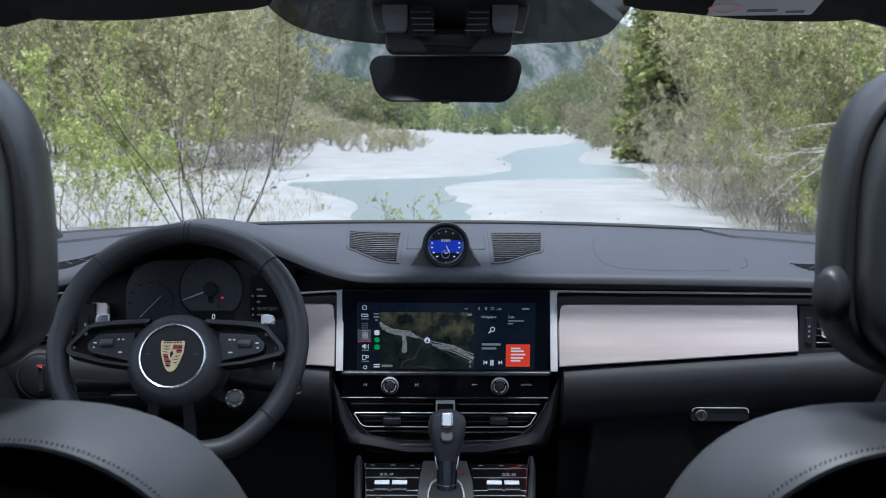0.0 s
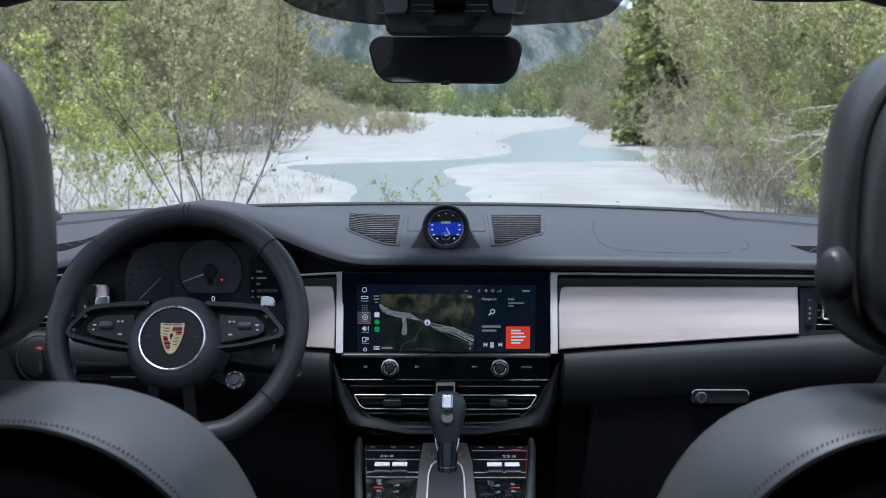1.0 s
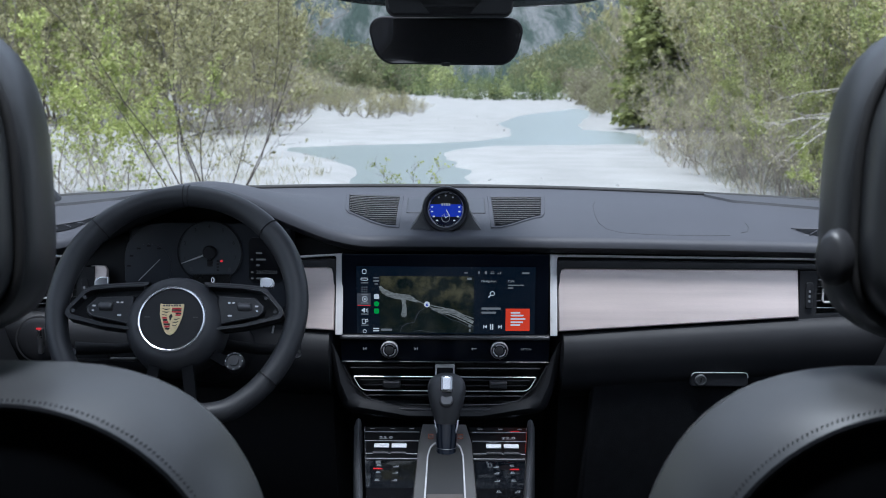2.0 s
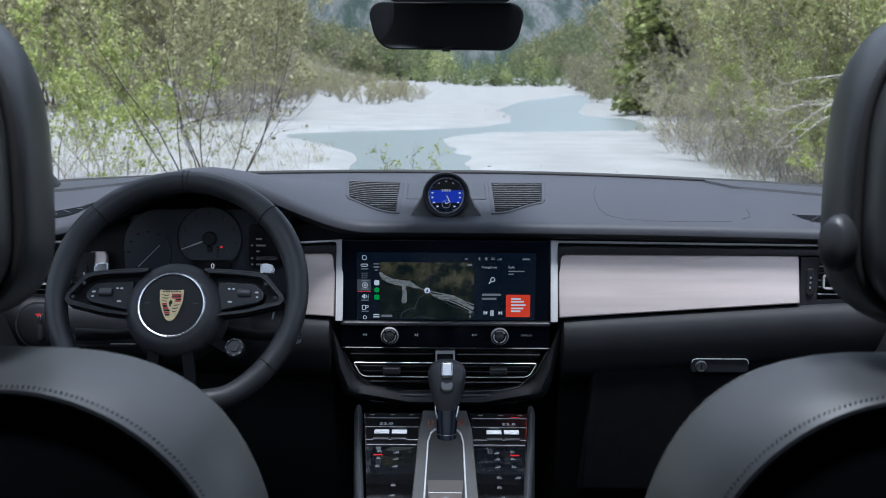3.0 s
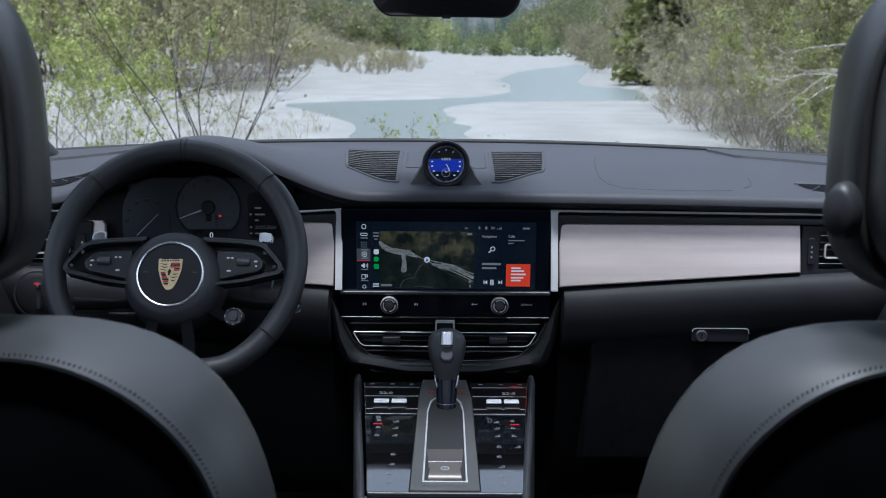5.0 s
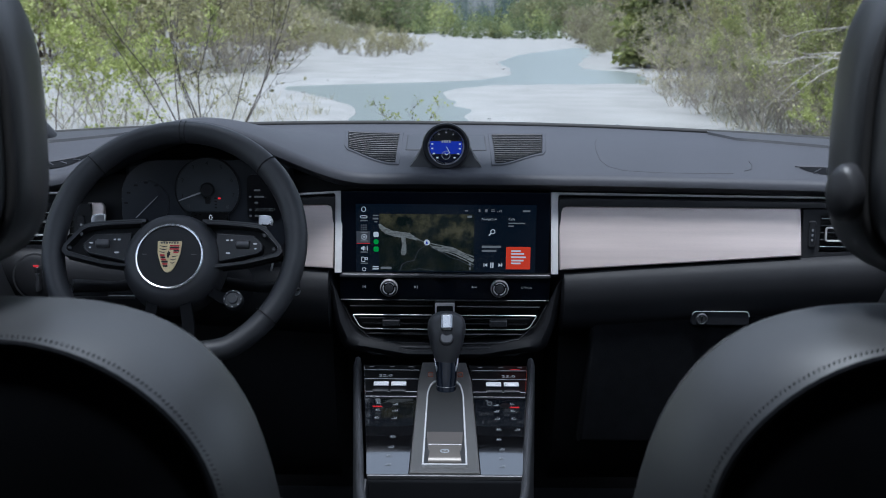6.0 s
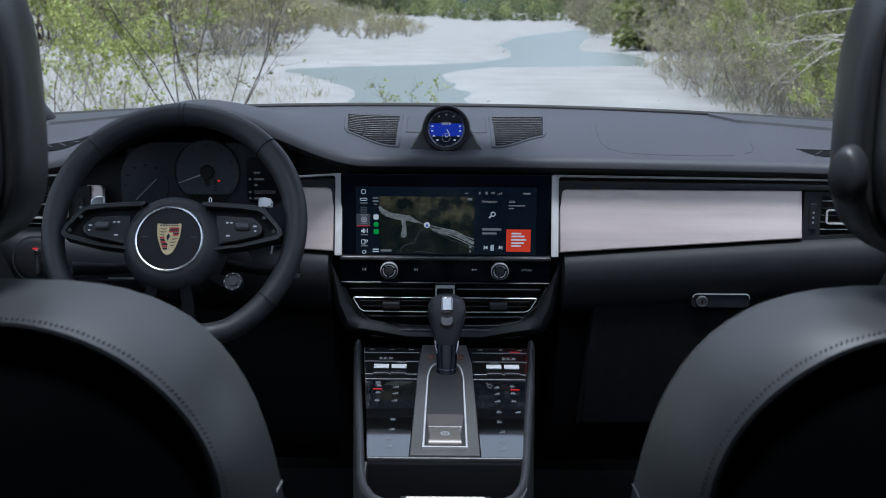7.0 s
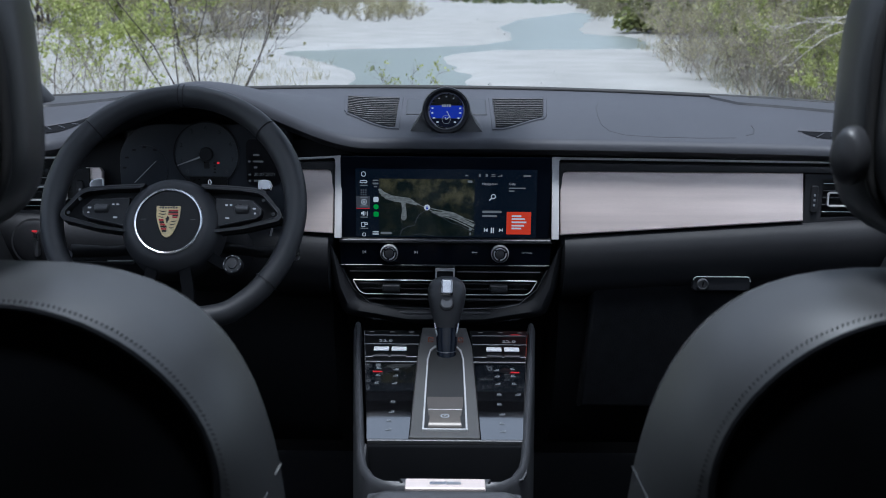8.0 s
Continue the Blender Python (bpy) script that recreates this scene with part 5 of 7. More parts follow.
for side in (-1, 1):
    pts = [(0.034, py(1.5490)), (0.0385, py(1.4941)), (0.0435, py(1.2057)), (0.094, py(1.2057)), (0.099, py(1.2779)), (0.1215, py(1.5490))]
    pts = [(side * x, y) for x, y in pts]
    gp = part("touch_panel", plate(pts, 0.004, PM @ pose(0, 0, -0.004), 0.0004), PIANO, cons, "gloss black touch panel with printed symbols")
    cx = -0.0785 if side < 0 else 0.081
    block = [(0.0352, py(1.5480)), (0.0390, py(1.4941)), (0.0400, py(1.4280)), (0.1098, py(1.4280)), (0.1203, py(1.5480))]
    part("climate_block", plate([(side * x, y) for x, y in block], 0.0006, PM @ pose(0, 0, -0.0002)), BLOCK, gp, "satin black climate switch block")
    for y in (1.5270, 1.4941, 1.4489, 1.4320):
        c = (side * (0.0385 + half(y) - 0.0145) / 2)
        wv = half(y) - 0.0145 - 0.0385
        part("ridge", box((wv, 0.0022, 0.0018), PM @ Vector((c, py(y), 0.0008)), 0.0006, m=pose(0, 0, 0, CS)), STEEL, gp)
    for dx in (-0.0125, 0.0125):
        part("rocker", box((0.0215, 0.0120, 0.0030), PM @ Vector((cx + dx, py(1.4735), 0.0022)), 0.0012, 2, m=pose(0, 0, 0, CS)), ROCKER, gp, "bright metal rocker")
        part("rocker_base", box((0.0215, 0.004, 0.003), PM @ Vector((cx + dx, py(1.4494), 0.002)), 0.0008, 2, m=pose(0, 0, 0, CS)), GREY, gp)
    part("readout", lettering("22.0", 0.0118, PM @ pose(cx + (-0.008 if side < 0 else 0.010), py(1.5060), 0.0009) @ pose(0, 0, 0), 0.0001), M_GLOW, gp)
    part("readout_bar", plate(rrect(0.014, 0.0012, 0.0003, 2, cx + (0.014 if side < 0 else -0.012), py(1.4908)), 0.0004, PM @ pose(0, 0, 0.0004)), D_GLOW, gp)
    for x0 in (-0.030, 0.0, 0.028):
        part("key_symbol", plate(rrect(0.007, 0.0014, 0.0004, 2, cx + x0, py(1.5391)), 0.0004, PM @ pose(0, 0, 0.0009)), D_GLOW, gp)
    if side > 0:
        part("red_line", plate(rrect(0.014, 0.0016, 0.0004, 2, cx + 0.021, py(1.5314)), 0.0004, PM @ pose(0, 0, 0.0008)), R_GLOW, gp)
    rx = -0.0115 if side < 0 else 0.011
    part("red_line", plate(rrect(0.017, 0.0020, 0.0004, 2, cx + rx, py(1.4000)), 0.0004, PM @ pose(0, 0, 0.0004)), R_GLOW, gp, "thin lit red line")
    part("sensor_spot", lathe([(0.0, 0.0012), (0.008, 0.0008), (0.0085, 0.0)], PM @ pose(cx + rx * 0.1, py(1.4049), 0.0), 20, caps=False, sx=1.0), BLOCK, gp)
    marks = [(rx, 1.4114), (-rx, 1.4071), (rx, 1.3887), (-rx, 1.3865), (rx, 1.3637), (-rx, 1.3629)]
    marks += [(0.0125, 1.3069), (0.0115, 1.2779), (0.010, 1.2535), (0.010, 1.2301)] if side < 0 else [(-0.010, 1.3305), (0.014, 1.3305), (-0.011, 1.3015), (-0.009, 1.2728), (-0.010, 1.2482), (-0.010, 1.2269)]
    for k, (dx, y) in enumerate(marks):
        bm = plate(rrect(0.0066, 0.0011, 0.0003, 2, cx + dx - 0.0008, py(y) - 0.0014), 0.0003, PM @ pose(0, 0, 0.0004))
        plate(rrect(0.0013, 0.0038, 0.0003, 2, cx + dx + (0.0024 if k % 2 else -0.0024), py(y) + 0.001), 0.0003, PM @ pose(0, 0, 0.0004), bm=bm)
        plate(rrect(0.0022, 0.0010, 0.0003, 2, cx + dx, py(y) + 0.0022), 0.0003, PM @ pose(0, 0, 0.0004), bm=bm)
        part("printed_symbol", bm, M_GLOW, gp)
# spine with the selector gate
spine_pts = [(-0.0345, py(1.5511)), (0.0305, py(1.5511)), (0.0375, py(1.4832)), (0.0425, py(1.2036)), (-0.0425, py(1.2036)), (-0.0385, py(1.4832))]
part("spine", plate(spine_pts, 0.010, PM @ pose(0, 0, -0.006), 0.002), mat("spine_grey", (0.056, 0.055, 0.054), 0.42, var=0.1, vscale=30), cons, "dark grey console spine")
gate_o = [(-0.0275, py(1.2168)), (0.0275, py(1.2168)), (0.0255, py(1.4288)), (0.022, py(1.4591)), (0.016, py(1.4734)), (0.0, py(1.4777)), (-0.016, py(1.4734)), (-0.022, py(1.4591)), (-0.0255, py(1.4288))]
gate_i = [(-0.0254, py(1.2196)), (0.0254, py(1.2196)), (0.0236, py(1.4288)), (0.0203, py(1.4565)), (0.0147, py(1.4695)), (0.0, py(1.4739)), (-0.0147, py(1.4695)), (-0.0203, py(1.4565)), (-0.0236, py(1.4288))]
part("gate_frame", ring(gate_o, gate_i, 0.0045, PM @ pose(0, 0, 0.003)), mat("gate_silver", (0.45, 0.45, 0.46), 0.4, 0.3, var=0.06), cons, "bright selector gate frame")
part("gate_floor", plate(gate_i, 0.003, PM @ pose(0, 0, 0.0025)), mat("gate_floor_grey", (0.026, 0.026, 0.026), 0.35, 0.2, var=0.1), cons)
def wedge(rows, m):
    """Solid between two cross rows (y, half width, height), standing on the gate floor."""
    return loft([[m @ Vector(p) for p in ((-w - 0.0012, y, 0.0), (w + 0.0012, y, 0.0), (w, y, h), (-w, y, h))] for y, w, h in rows], close_u=True, caps=True)


part("gate_step", wedge(((py(1.3200), 0.0234, 0.0050), (py(1.2960), 0.0230, 0.0064), (py(1.2700), 0.0212, 0.0082), (py(1.2640), 0.0206, 0.0070), (py(1.2560), 0.0200, 0.0050)), PM), mat("polished_step", (0.12, 0.108, 0.10), 0.35, 0.5, var=0.1), cons, "polished bronze-grey step")
part("step_edge", tube([PM @ Vector((-0.0210, py(1.2695), 0.0082)), PM @ Vector((0.0210, py(1.2695), 0.0082))], 0.0006, 6), GREY, cons)
pb = part("park_button", wedge(((py(1.2530), 0.0160, 0.0115), (py(1.2505), 0.0168, 0.0140), (py(1.2290), 0.0196, 0.0120), (py(1.2235), 0.0206, 0.0060)), PM), mat("park_button_grey", (0.10, 0.09, 0.082), 0.4, 0.4, var=0.1), cons, "grey parking brake button")
part("park_symbol", ring([(0.0055 * math.cos(a), 0.0045 * math.sin(a)) for a in [math.tau * k / 20 for k in range(20)]], [(0.0042 * math.cos(a), 0.0033 * math.sin(a)) for a in [math.tau * k / 20 for k in range(20)]], 0.0004, PM @ pose(0, py(1.2410), 0.0134, 4.5)), W_GLOW, pb)
part("park_letter", lettering("P", 0.006, PM @ pose(0, py(1.2410), 0.0135, 4.5), 0.0001), W_GLOW, pb)
for side in (-1, 1):
    part("gear_marks", ring(rrect(0.0075, 0.016, 0.001, 2, side * 0.0215, py(1.5029)), rrect(0.0060, 0.0140, 0.0006, 2, side * 0.0215, py(1.5029)), 0.0005, PM @ pose(0, 0, 0.0042)), glow("amber_marks", (0.5, 0.12, 0.05), 0.12), cons)
# tray
part("tray_front_edge", box((0.186, 0.004, 0.006), PM @ Vector((0, py(1.2025), -0.002)), 0.001, m=pose(0, 0, 0, CS)), GREY, cons)
part("tray_rim", tube([PM @ Vector((x, py(y), -0.0045)) for x, y in ((-0.0945, 1.1995), (-0.0940, 1.165), (-0.0930, 1.135), (-0.0885, 1.119), (-0.077, 1.1115), (-0.05, 1.1095), (0, 1.1095), (0.05, 1.1095), (0.077, 1.1115), (0.0885, 1.119), (0.0930, 1.135), (0.0940, 1.165), (0.0945, 1.1995))], 0.0014, 8), GREY, cons, "satin metal tray rim")
part("rear_bar", plate([(-0.050, py(1.1080)), (-0.046, py(1.0985)), (0.048, py(1.0985)), (0.052, py(1.1080))][::-1], 0.006, PM @ pose(0, 0, -0.0035), 0.0015), REVEAL, cons, "dark metal bracket")
def tray_loop(w, h, r, z):
    """Round-cornered at the rear only."""
    yc = py(1.1551)
    low = [(w / 2 - r + r * math.sin(radians(9 * k)), yc - h / 2 + r - r * math.cos(radians(9 * k))) for k in range(11)]
    pts = [(w / 2 + 0.001, yc + h / 2)] + low[::-1] + [(-x, y) for x, y in low] + [(-w / 2 - 0.001, yc + h / 2)]
    return [PM @ Vector((x, y, z)) for x, y in pts]


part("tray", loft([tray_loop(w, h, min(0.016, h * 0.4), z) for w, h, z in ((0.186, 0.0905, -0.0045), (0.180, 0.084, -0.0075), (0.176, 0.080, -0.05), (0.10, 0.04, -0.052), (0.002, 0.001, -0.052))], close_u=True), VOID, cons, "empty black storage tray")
part("name_plate", box((0.089, 0.022, 0.005), PM @ Vector((0.001, py(1.0952), 0.001)), 0.0015, m=pose(0, 0, 0, CS)), ALU, cons, "brushed aluminium plate")
part("plate_mark", plate(rrect(0.035, 0.006, 0.002, 2, 0.001, py(1.0952)), 0.0004, PM @ pose(0, 0, 0.0036)), SATIN, cons)
part("rear_bridge", loft([[(-0.115, y, z - 0.12), (-0.085, y, z - 0.006), (-0.05, y, z), (0.05, y, z), (0.085, y, z - 0.006), (0.115, y, z - 0.12)] for y, z in ((1.095, cz_at(1.095) - 0.004), (1.07, cz_at(1.07) - 0.004), (1.045, cz_at(1.045) - 0.012), (1.02, cz_at(1.02) - 0.05), (1.01, 0.37))]), SOFT, cons)
arm = thing("armrest", (0, 0.95, 0.68), "black leather centre armrest", "armrest")
part("lid", box((0.17, 0.34, 0.06), (0, 0.89, 0.726), 0.022, 4), LEATHER, arm)
part("box_body", box((0.15, 0.32, 0.30), (0, 0.88, 0.53), 0.01), DARK, arm)

# gear selector
BUTTON = mat("release_button_metal", (0.42, 0.42, 0.43), 0.22, 1.0, var=0.06, vscale=60)
gear = thing("gear_selector", (-0.001, 1.46, 0.77), "black leather gear selector with a bright metal button", "gear selector")
GX = 0.0012


def lever_rows(profile, n=28):
    """Oval rings (half width, half depth, y, z) up a lever, squared off a little."""
    return [[(GX + w * math.copysign(abs(math.cos(a)) ** 0.85, math.cos(a)), y + d * math.sin(a), z) for a in [math.tau * j / n for j in range(n)]] for w, d, y, z in profile]


part("boot", loft(lever_rows(((0.0135, 0.014, 1.446, 0.768), (0.0138, 0.014, 1.450, 0.780), (0.0145, 0.014, 1.462, 0.795), (0.0150, 0.014, 1.474, 0.812), (0.0140, 0.013, 1.478, 0.818))), close_u=True, caps=True), GLOSS, gear, "gloss black lever foot")
part("foot_line", tube([(GX + 0.0142 * math.cos(a), 1.4535 + 0.0143 * math.sin(a), 0.7840) for a in [radians(190 + 160 * k / 14) for k in range(15)]], 0.0005, 6), GREY, gear)
for side in (-1, 1):
    part("collar", tube([(GX + side * x, y, z) for x, y, z in ((0.0165, 1.4690, 0.8180), (0.0150, 1.4640, 0.8085), (0.0125, 1.4610, 0.8010), (0.0085, 1.4595, 0.7960), (0.0, 1.4590, 0.7945))], [0.0010, 0.0013, 0.0013, 0.0010, 0.0007], 8), SATIN, gear, "bright curved metal collar")
prof = ((0.0135, 0.013, 1.476, 0.8000), (0.0155, 0.0155, 1.477, 0.8100), (0.0185, 0.018, 1.479, 0.8200), (0.0240, 0.0215, 1.484, 0.8370), (0.0270, 0.023, 1.489, 0.8520), (0.0272, 0.023, 1.492, 0.8600), (0.0255, 0.022, 1.495, 0.8665), (0.0215, 0.020, 1.497, 0.8720), (0.0140, 0.014, 1.499, 0.8755), (0.006, 0.006, 1.500, 0.8768))
part("knob", loft(lever_rows(prof), close_u=True, caps=True), RIM, gear, "black leather knob")
GM = Matrix.Translation((GX, 1.4705, 0.8580)) @ pose(0, 0, 0, 62)
part("inset", plate(rrect(0.0215, 0.042, 0.0100, 6, 0, -0.001), 0.010, GM @ pose(0, 0, -0.0105), 0.003, 3), SEAM, gear)
part("inset_panel", plate(rrect(0.0180, 0.018, 0.0070, 5, 0, -0.0100), 0.0085, GM @ pose(0, 0, -0.0075), 0.002, 3), GREY, gear, "dark metal panel under the button")
part("button", plate(rrect(0.0178, 0.0250, 0.0050, 5, 0, 0.0110), 0.009, GM @ pose(0, 0, -0.0015), 0.0042, 4), BUTTON, gear, "polished metal release button")


# ---- front seats ----
WELT = mat("grey_welt", (0.05, 0.054, 0.06), 0.45, var=0.1, vscale=80)


def seat_curve(c, n, wide, z_low, rise, x_foot, n_arc=18):
    """Half outline of a backrest (distance from its middle, height): foot, superelliptic shoulder, flat top to the middle."""
    pts = [(x_foot + (c + wide - x_foot) * smooth(0, 1, k / 9), 0.50 + (z_low - 0.50) * k / 9) for k in range(9)]
    pts += [(c + wide * max(0, math.cos(a)) ** (2 / n), z_low + rise * math.sin(a) ** (2 / n)) for a in [radians(90 * k / n_arc) for k in range(n_arc + 1)]]
    pts += [(c * (1 - k / 6), z_low + rise) for k in range(1, 7)]
    return pts


def seat(sx, hx, side, label, panel=(1.82, 0.137, 0.119)):
    """side: +1 where the middle of the car lies towards -x."""
    st = thing("car_seat", (sx, 0.75, 0.40), label, "car seat", "front seats")
    out_h = seat_curve(0.06, 3.1, 0.195, 0.797, 0.2925, 0.262)
    in_h = seat_curve(0.08, panel[0], panel[1], 0.956, panel[2], 0.234)

    def slope(f):
        """Depth of the bolster's section between the seam and its outer edge."""
        return 0.070 * (0.62 * f + 0.38 * f ** 4)

    def full(h):
        return [(sx + x, z) for x, z in h] + [(sx - x, z) for x, z in h[-2::-1]]
    o, i2 = full(out_h), full(in_h)
    rows = []
    for k in range(13):
        t = k / 12 * math.pi / 2
        f = math.sin(t)
        y = 0.610 + slope(f)
        rows.append([(ix + (ox - ix) * f, y + 0.10 * max(0, 1.0 - iz) * -0.6, iz + (oz - iz) * f) for (ox, oz), (ix, iz) in zip(o, i2)])
    for d, g in ((0.02, 0.006), (0.045, 0.022), (0.075, 0.05), (0.10, 0.085), (0.115, 0.13)):
        rows.append([(ox + (sx - ox) * g * 2.4, 0.68 + d + 0.10 * max(0, 1.0 - oz) * -0.6, oz - g) for ox, oz in o])
    bolster = part("backrest", loft(rows), LEATHER, st, "smooth black leather backrest bolster")
    # back shell, slightly sunk inside the seam
    sh = []
    for f, dy in ((0.0, 0.0), (0.012, 0.006), (0.03, 0.009), (0.10, 0.004), (0.3, -0.004), (0.6, -0.010), (0.99, -0.012)):
        sh.append([(x + (sx - x) * f, 0.610 + dy - 0.06 * max(0, 1.0 - z), z + (0.86 - z) * f) for x, z in i2])
    part("back_shell", loft(sh), SHELL, st, "matt black back shell")
    part("piping", tube([(x, 0.6085 - 0.06 * max(0, 1.0 - z), z) for x, z in i2], 0.0028, 6), VOID, bolster)
    # double row of stitches along the seam
    bm = bmesh.new()
    for row, f in ((0, 0.15),):
        path = []
        for (ox, oz), (ix, iz) in zip(o, i2):
            path.append(Vector((ix + (ox - ix) * f, 0.610 + slope(f) - 0.06 * max(0, 1.0 - iz) - 0.0006, iz + (oz - iz) * f)))
        run = 0.0
        for a, b in zip(path, path[1:]):
            ln = (b - a).length
            while run < ln:
                p, d = a + (b - a) * (run / ln), (b - a).normalized()
                if p.z > 0.80:
                    w2 = d.cross(Vector((0, 1, 0))).normalized() * 0.0017 + d * 0.0008
                    tube([p - w2, p + w2], 0.0005, 4, bm=bm)
                run += 0.0036
            run -= ln
    tagged(part("stitching", bm, THREAD, bolster, "grey stitching"), kind="stuff")
    # welt across the inner flank
    fl = -side
    welt = []
    for dx, z in ((0.2495, 0.9420), (0.2455, 0.9345), (0.2410, 0.9260), (0.2360, 0.9180), (0.2300, 0.9100), (0.2230, 0.9020)):
        (ox, oz), (ix, iz) = min(zip(o, i2), key=lambda pq: abs(pq[0][1] - z) + (9 if (pq[0][0] - sx) * fl < 0.1 else 0))
        f = min(1.0, max(0.0, (dx - abs(ix - sx)) / (abs(ox - sx) - abs(ix - sx))))
        welt.append((sx + fl * dx, 0.610 + slope(f) - 0.06 * max(0, 1.0 - z) - 0.0008, z))
    part("panel_welt", tube(welt, 0.0007, 6), WELT, bolster, "pale welt between two leather panels")
    # headrest
    def cushion_rows(w0, d0, yc, shrink):
        rows = []
        for k in range(25):
            a = math.pi * k / 24
            u = -math.cos(a)
            z = 1.195 + (0.140 - shrink if u > 0 else 0.090 - shrink) * u
            pw = 3.2 if u > 0 else 3.6
            f = max(0.02, (1 - abs(u) ** pw) ** (1 / pw))
            g = max(0.02, (1 - abs(u) ** 4) ** 0.25)
            rows.append([(hx + w0 * f * abs(math.cos(t)) ** 0.62 * (1 if math.cos(t) >= 0 else -1), yc + d0 * g * abs(math.sin(t)) ** 0.62 * (1 if math.sin(t) >= 0 else -1), z) for t in [math.tau * q / 36 for q in range(36)]])
        return rows
    hr = part("headrest", loft(cushion_rows(0.1165, 0.044, 0.688, 0.0), close_u=True, caps=True), LEATHER, st, "black leather headrest")
    part("rear_cover", loft(cushion_rows(0.1030, 0.034, 0.652, 0.013), close_u=True, caps=True), LEATHER, hr)
    groove = []
    for k in range(49):
        a = math.tau * k / 48
        u = math.sin(a)
        pw = 3.2 if u > 0 else 3.6
        f = max(0.02, (1 - abs(u) ** pw) ** (1 / pw))
        groove.append((hx + 0.1062 * f * (1 if math.cos(a) >= 0 else -1), 0.6560, 1.195 + (0.130 if u > 0 else 0.080) * u))
    part("seam", tube(groove[:-1], 0.0036, 8, closed=True), SEAM, hr, "dark sewn groove")
    bt = Matrix.Translation((hx - 0.1185, 0.655, 1.1705)) @ pose(0, 0, 0, 90, 0, -42)
    part("button", lathe([(0.0, 0.010), (0.014, 0.0092), (0.0185, 0.006), (0.0200, 0.0), (0.0200, -0.006)], bt, 28, caps=False, sx=0.6), RIM, hr, "round headrest button")
    for dx in (-0.05, 0.05):
        part("post", tube([(hx + dx, 0.70, 1.02), (hx + dx, 0.69, 1.13)], 0.006, 10), SATIN, st)
    part("cushion", box((0.50, 0.52, 0.16), (sx, 1.02, 0.52), 0.05, 4), LEATHER, st)
    part("base", box((0.40, 0.46, 0.09), (sx, 1.0, 0.395), 0.01), DARK, st)
    return st


seat(0.385, 0.385, 1, "black leather passenger seat with headrest and stitched seam", (1.78, 0.128, 0.116))
seat(-0.367, -0.397, -1, "black leather driver seat with headrest and stitched seam")


# ---- the valley ----
GRAVEL = mat("pale_gravel", (0.238, 0.235, 0.226), 0.95, var=0.17, vscale=0.9, bump=0.004, bscale=24, spec=0.2)
BARK = mat("grey_bark", (0.085, 0.07, 0.06), 0.9, var=0.35, vscale=6, bump=0.002, bscale=120, spec=0.2, rand=0.2)
BARK_PALE = mat("pale_twig", (0.235, 0.21, 0.18), 0.9, var=0.3, vscale=6, bump=0.001, bscale=120, spec=0.2, rand=0.2)


BLEACH = mat("bleached_wood", (0.27, 0.25, 0.22), 0.9, var=0.2, vscale=10, spec=0.2)


def leaf_material(name, base, other, rand=0.25):
    """Leaf: colour varied leaf by leaf and tree by tree, some light passing through."""
    m = bpy.data.materials.new(name)
    m.use_nodes = True
    n, l = m.node_tree.nodes, m.node_tree.links
    b = n["Principled BSDF"]
    b.inputs["Roughness"].default_value = 0.6
    b.inputs["Specular IOR Level"].default_value = 0.25
    geo, mx, info, hs, mr = n.new("ShaderNodeNewGeometry"), n.new("ShaderNodeMix"), n.new("ShaderNodeObjectInfo"), n.new("ShaderNodeHueSaturation"), n.new("ShaderNodeMapRange")
    mx.data_type = "RGBA"
    mx.inputs[6].default_value, mx.inputs[7].default_value = (*base, 1), (*other, 1)
    l.new(geo.outputs["Random Per Island"], mx.inputs[0])
    mr.inputs["To Min"].default_value, mr.inputs["To Max"].default_value = 1 - rand, 1 + rand
    l.new(info.outputs["Random"], mr.inputs["Value"])
    l.new(mr.outputs[0], hs.inputs["Value"])
    l.new(mx.outputs[2], hs.inputs["Color"])
    l.new(hs.outputs[0], b.inputs["Base Color"])
    tr, ms = n.new("ShaderNodeBsdfTranslucent"), n.new("ShaderNodeMixShader")
    l.new(hs.outputs[0], tr.inputs["Color"])
    ms.inputs[0].default_value = 0.42
    l.new(b.outputs[0], ms.inputs[1]), l.new(tr.outputs[0], ms.inputs[2])
    l.new(ms.outputs[0], n["Material Output"].inputs[0])
    return m


LEAF_SPRING = leaf_material("fresh_spring_leaves", (0.20, 0.235, 0.065), (0.44, 0.47, 0.18))
LEAF_OLIVE = leaf_material("olive_buds", (0.19, 0.18, 0.080), (0.49, 0.465, 0.25))
LEAF_GREEN = leaf_material("mid_green_leaves", (0.145, 0.165, 0.055), (0.43, 0.45, 0.19))
LEAF_TAN = leaf_material("tan_grass", (0.22, 0.205, 0.11), (0.40, 0.375, 0.22))
NEEDLE = leaf_material("spruce_needles", (0.135, 0.155, 0.055), (0.27, 0.29, 0.105))


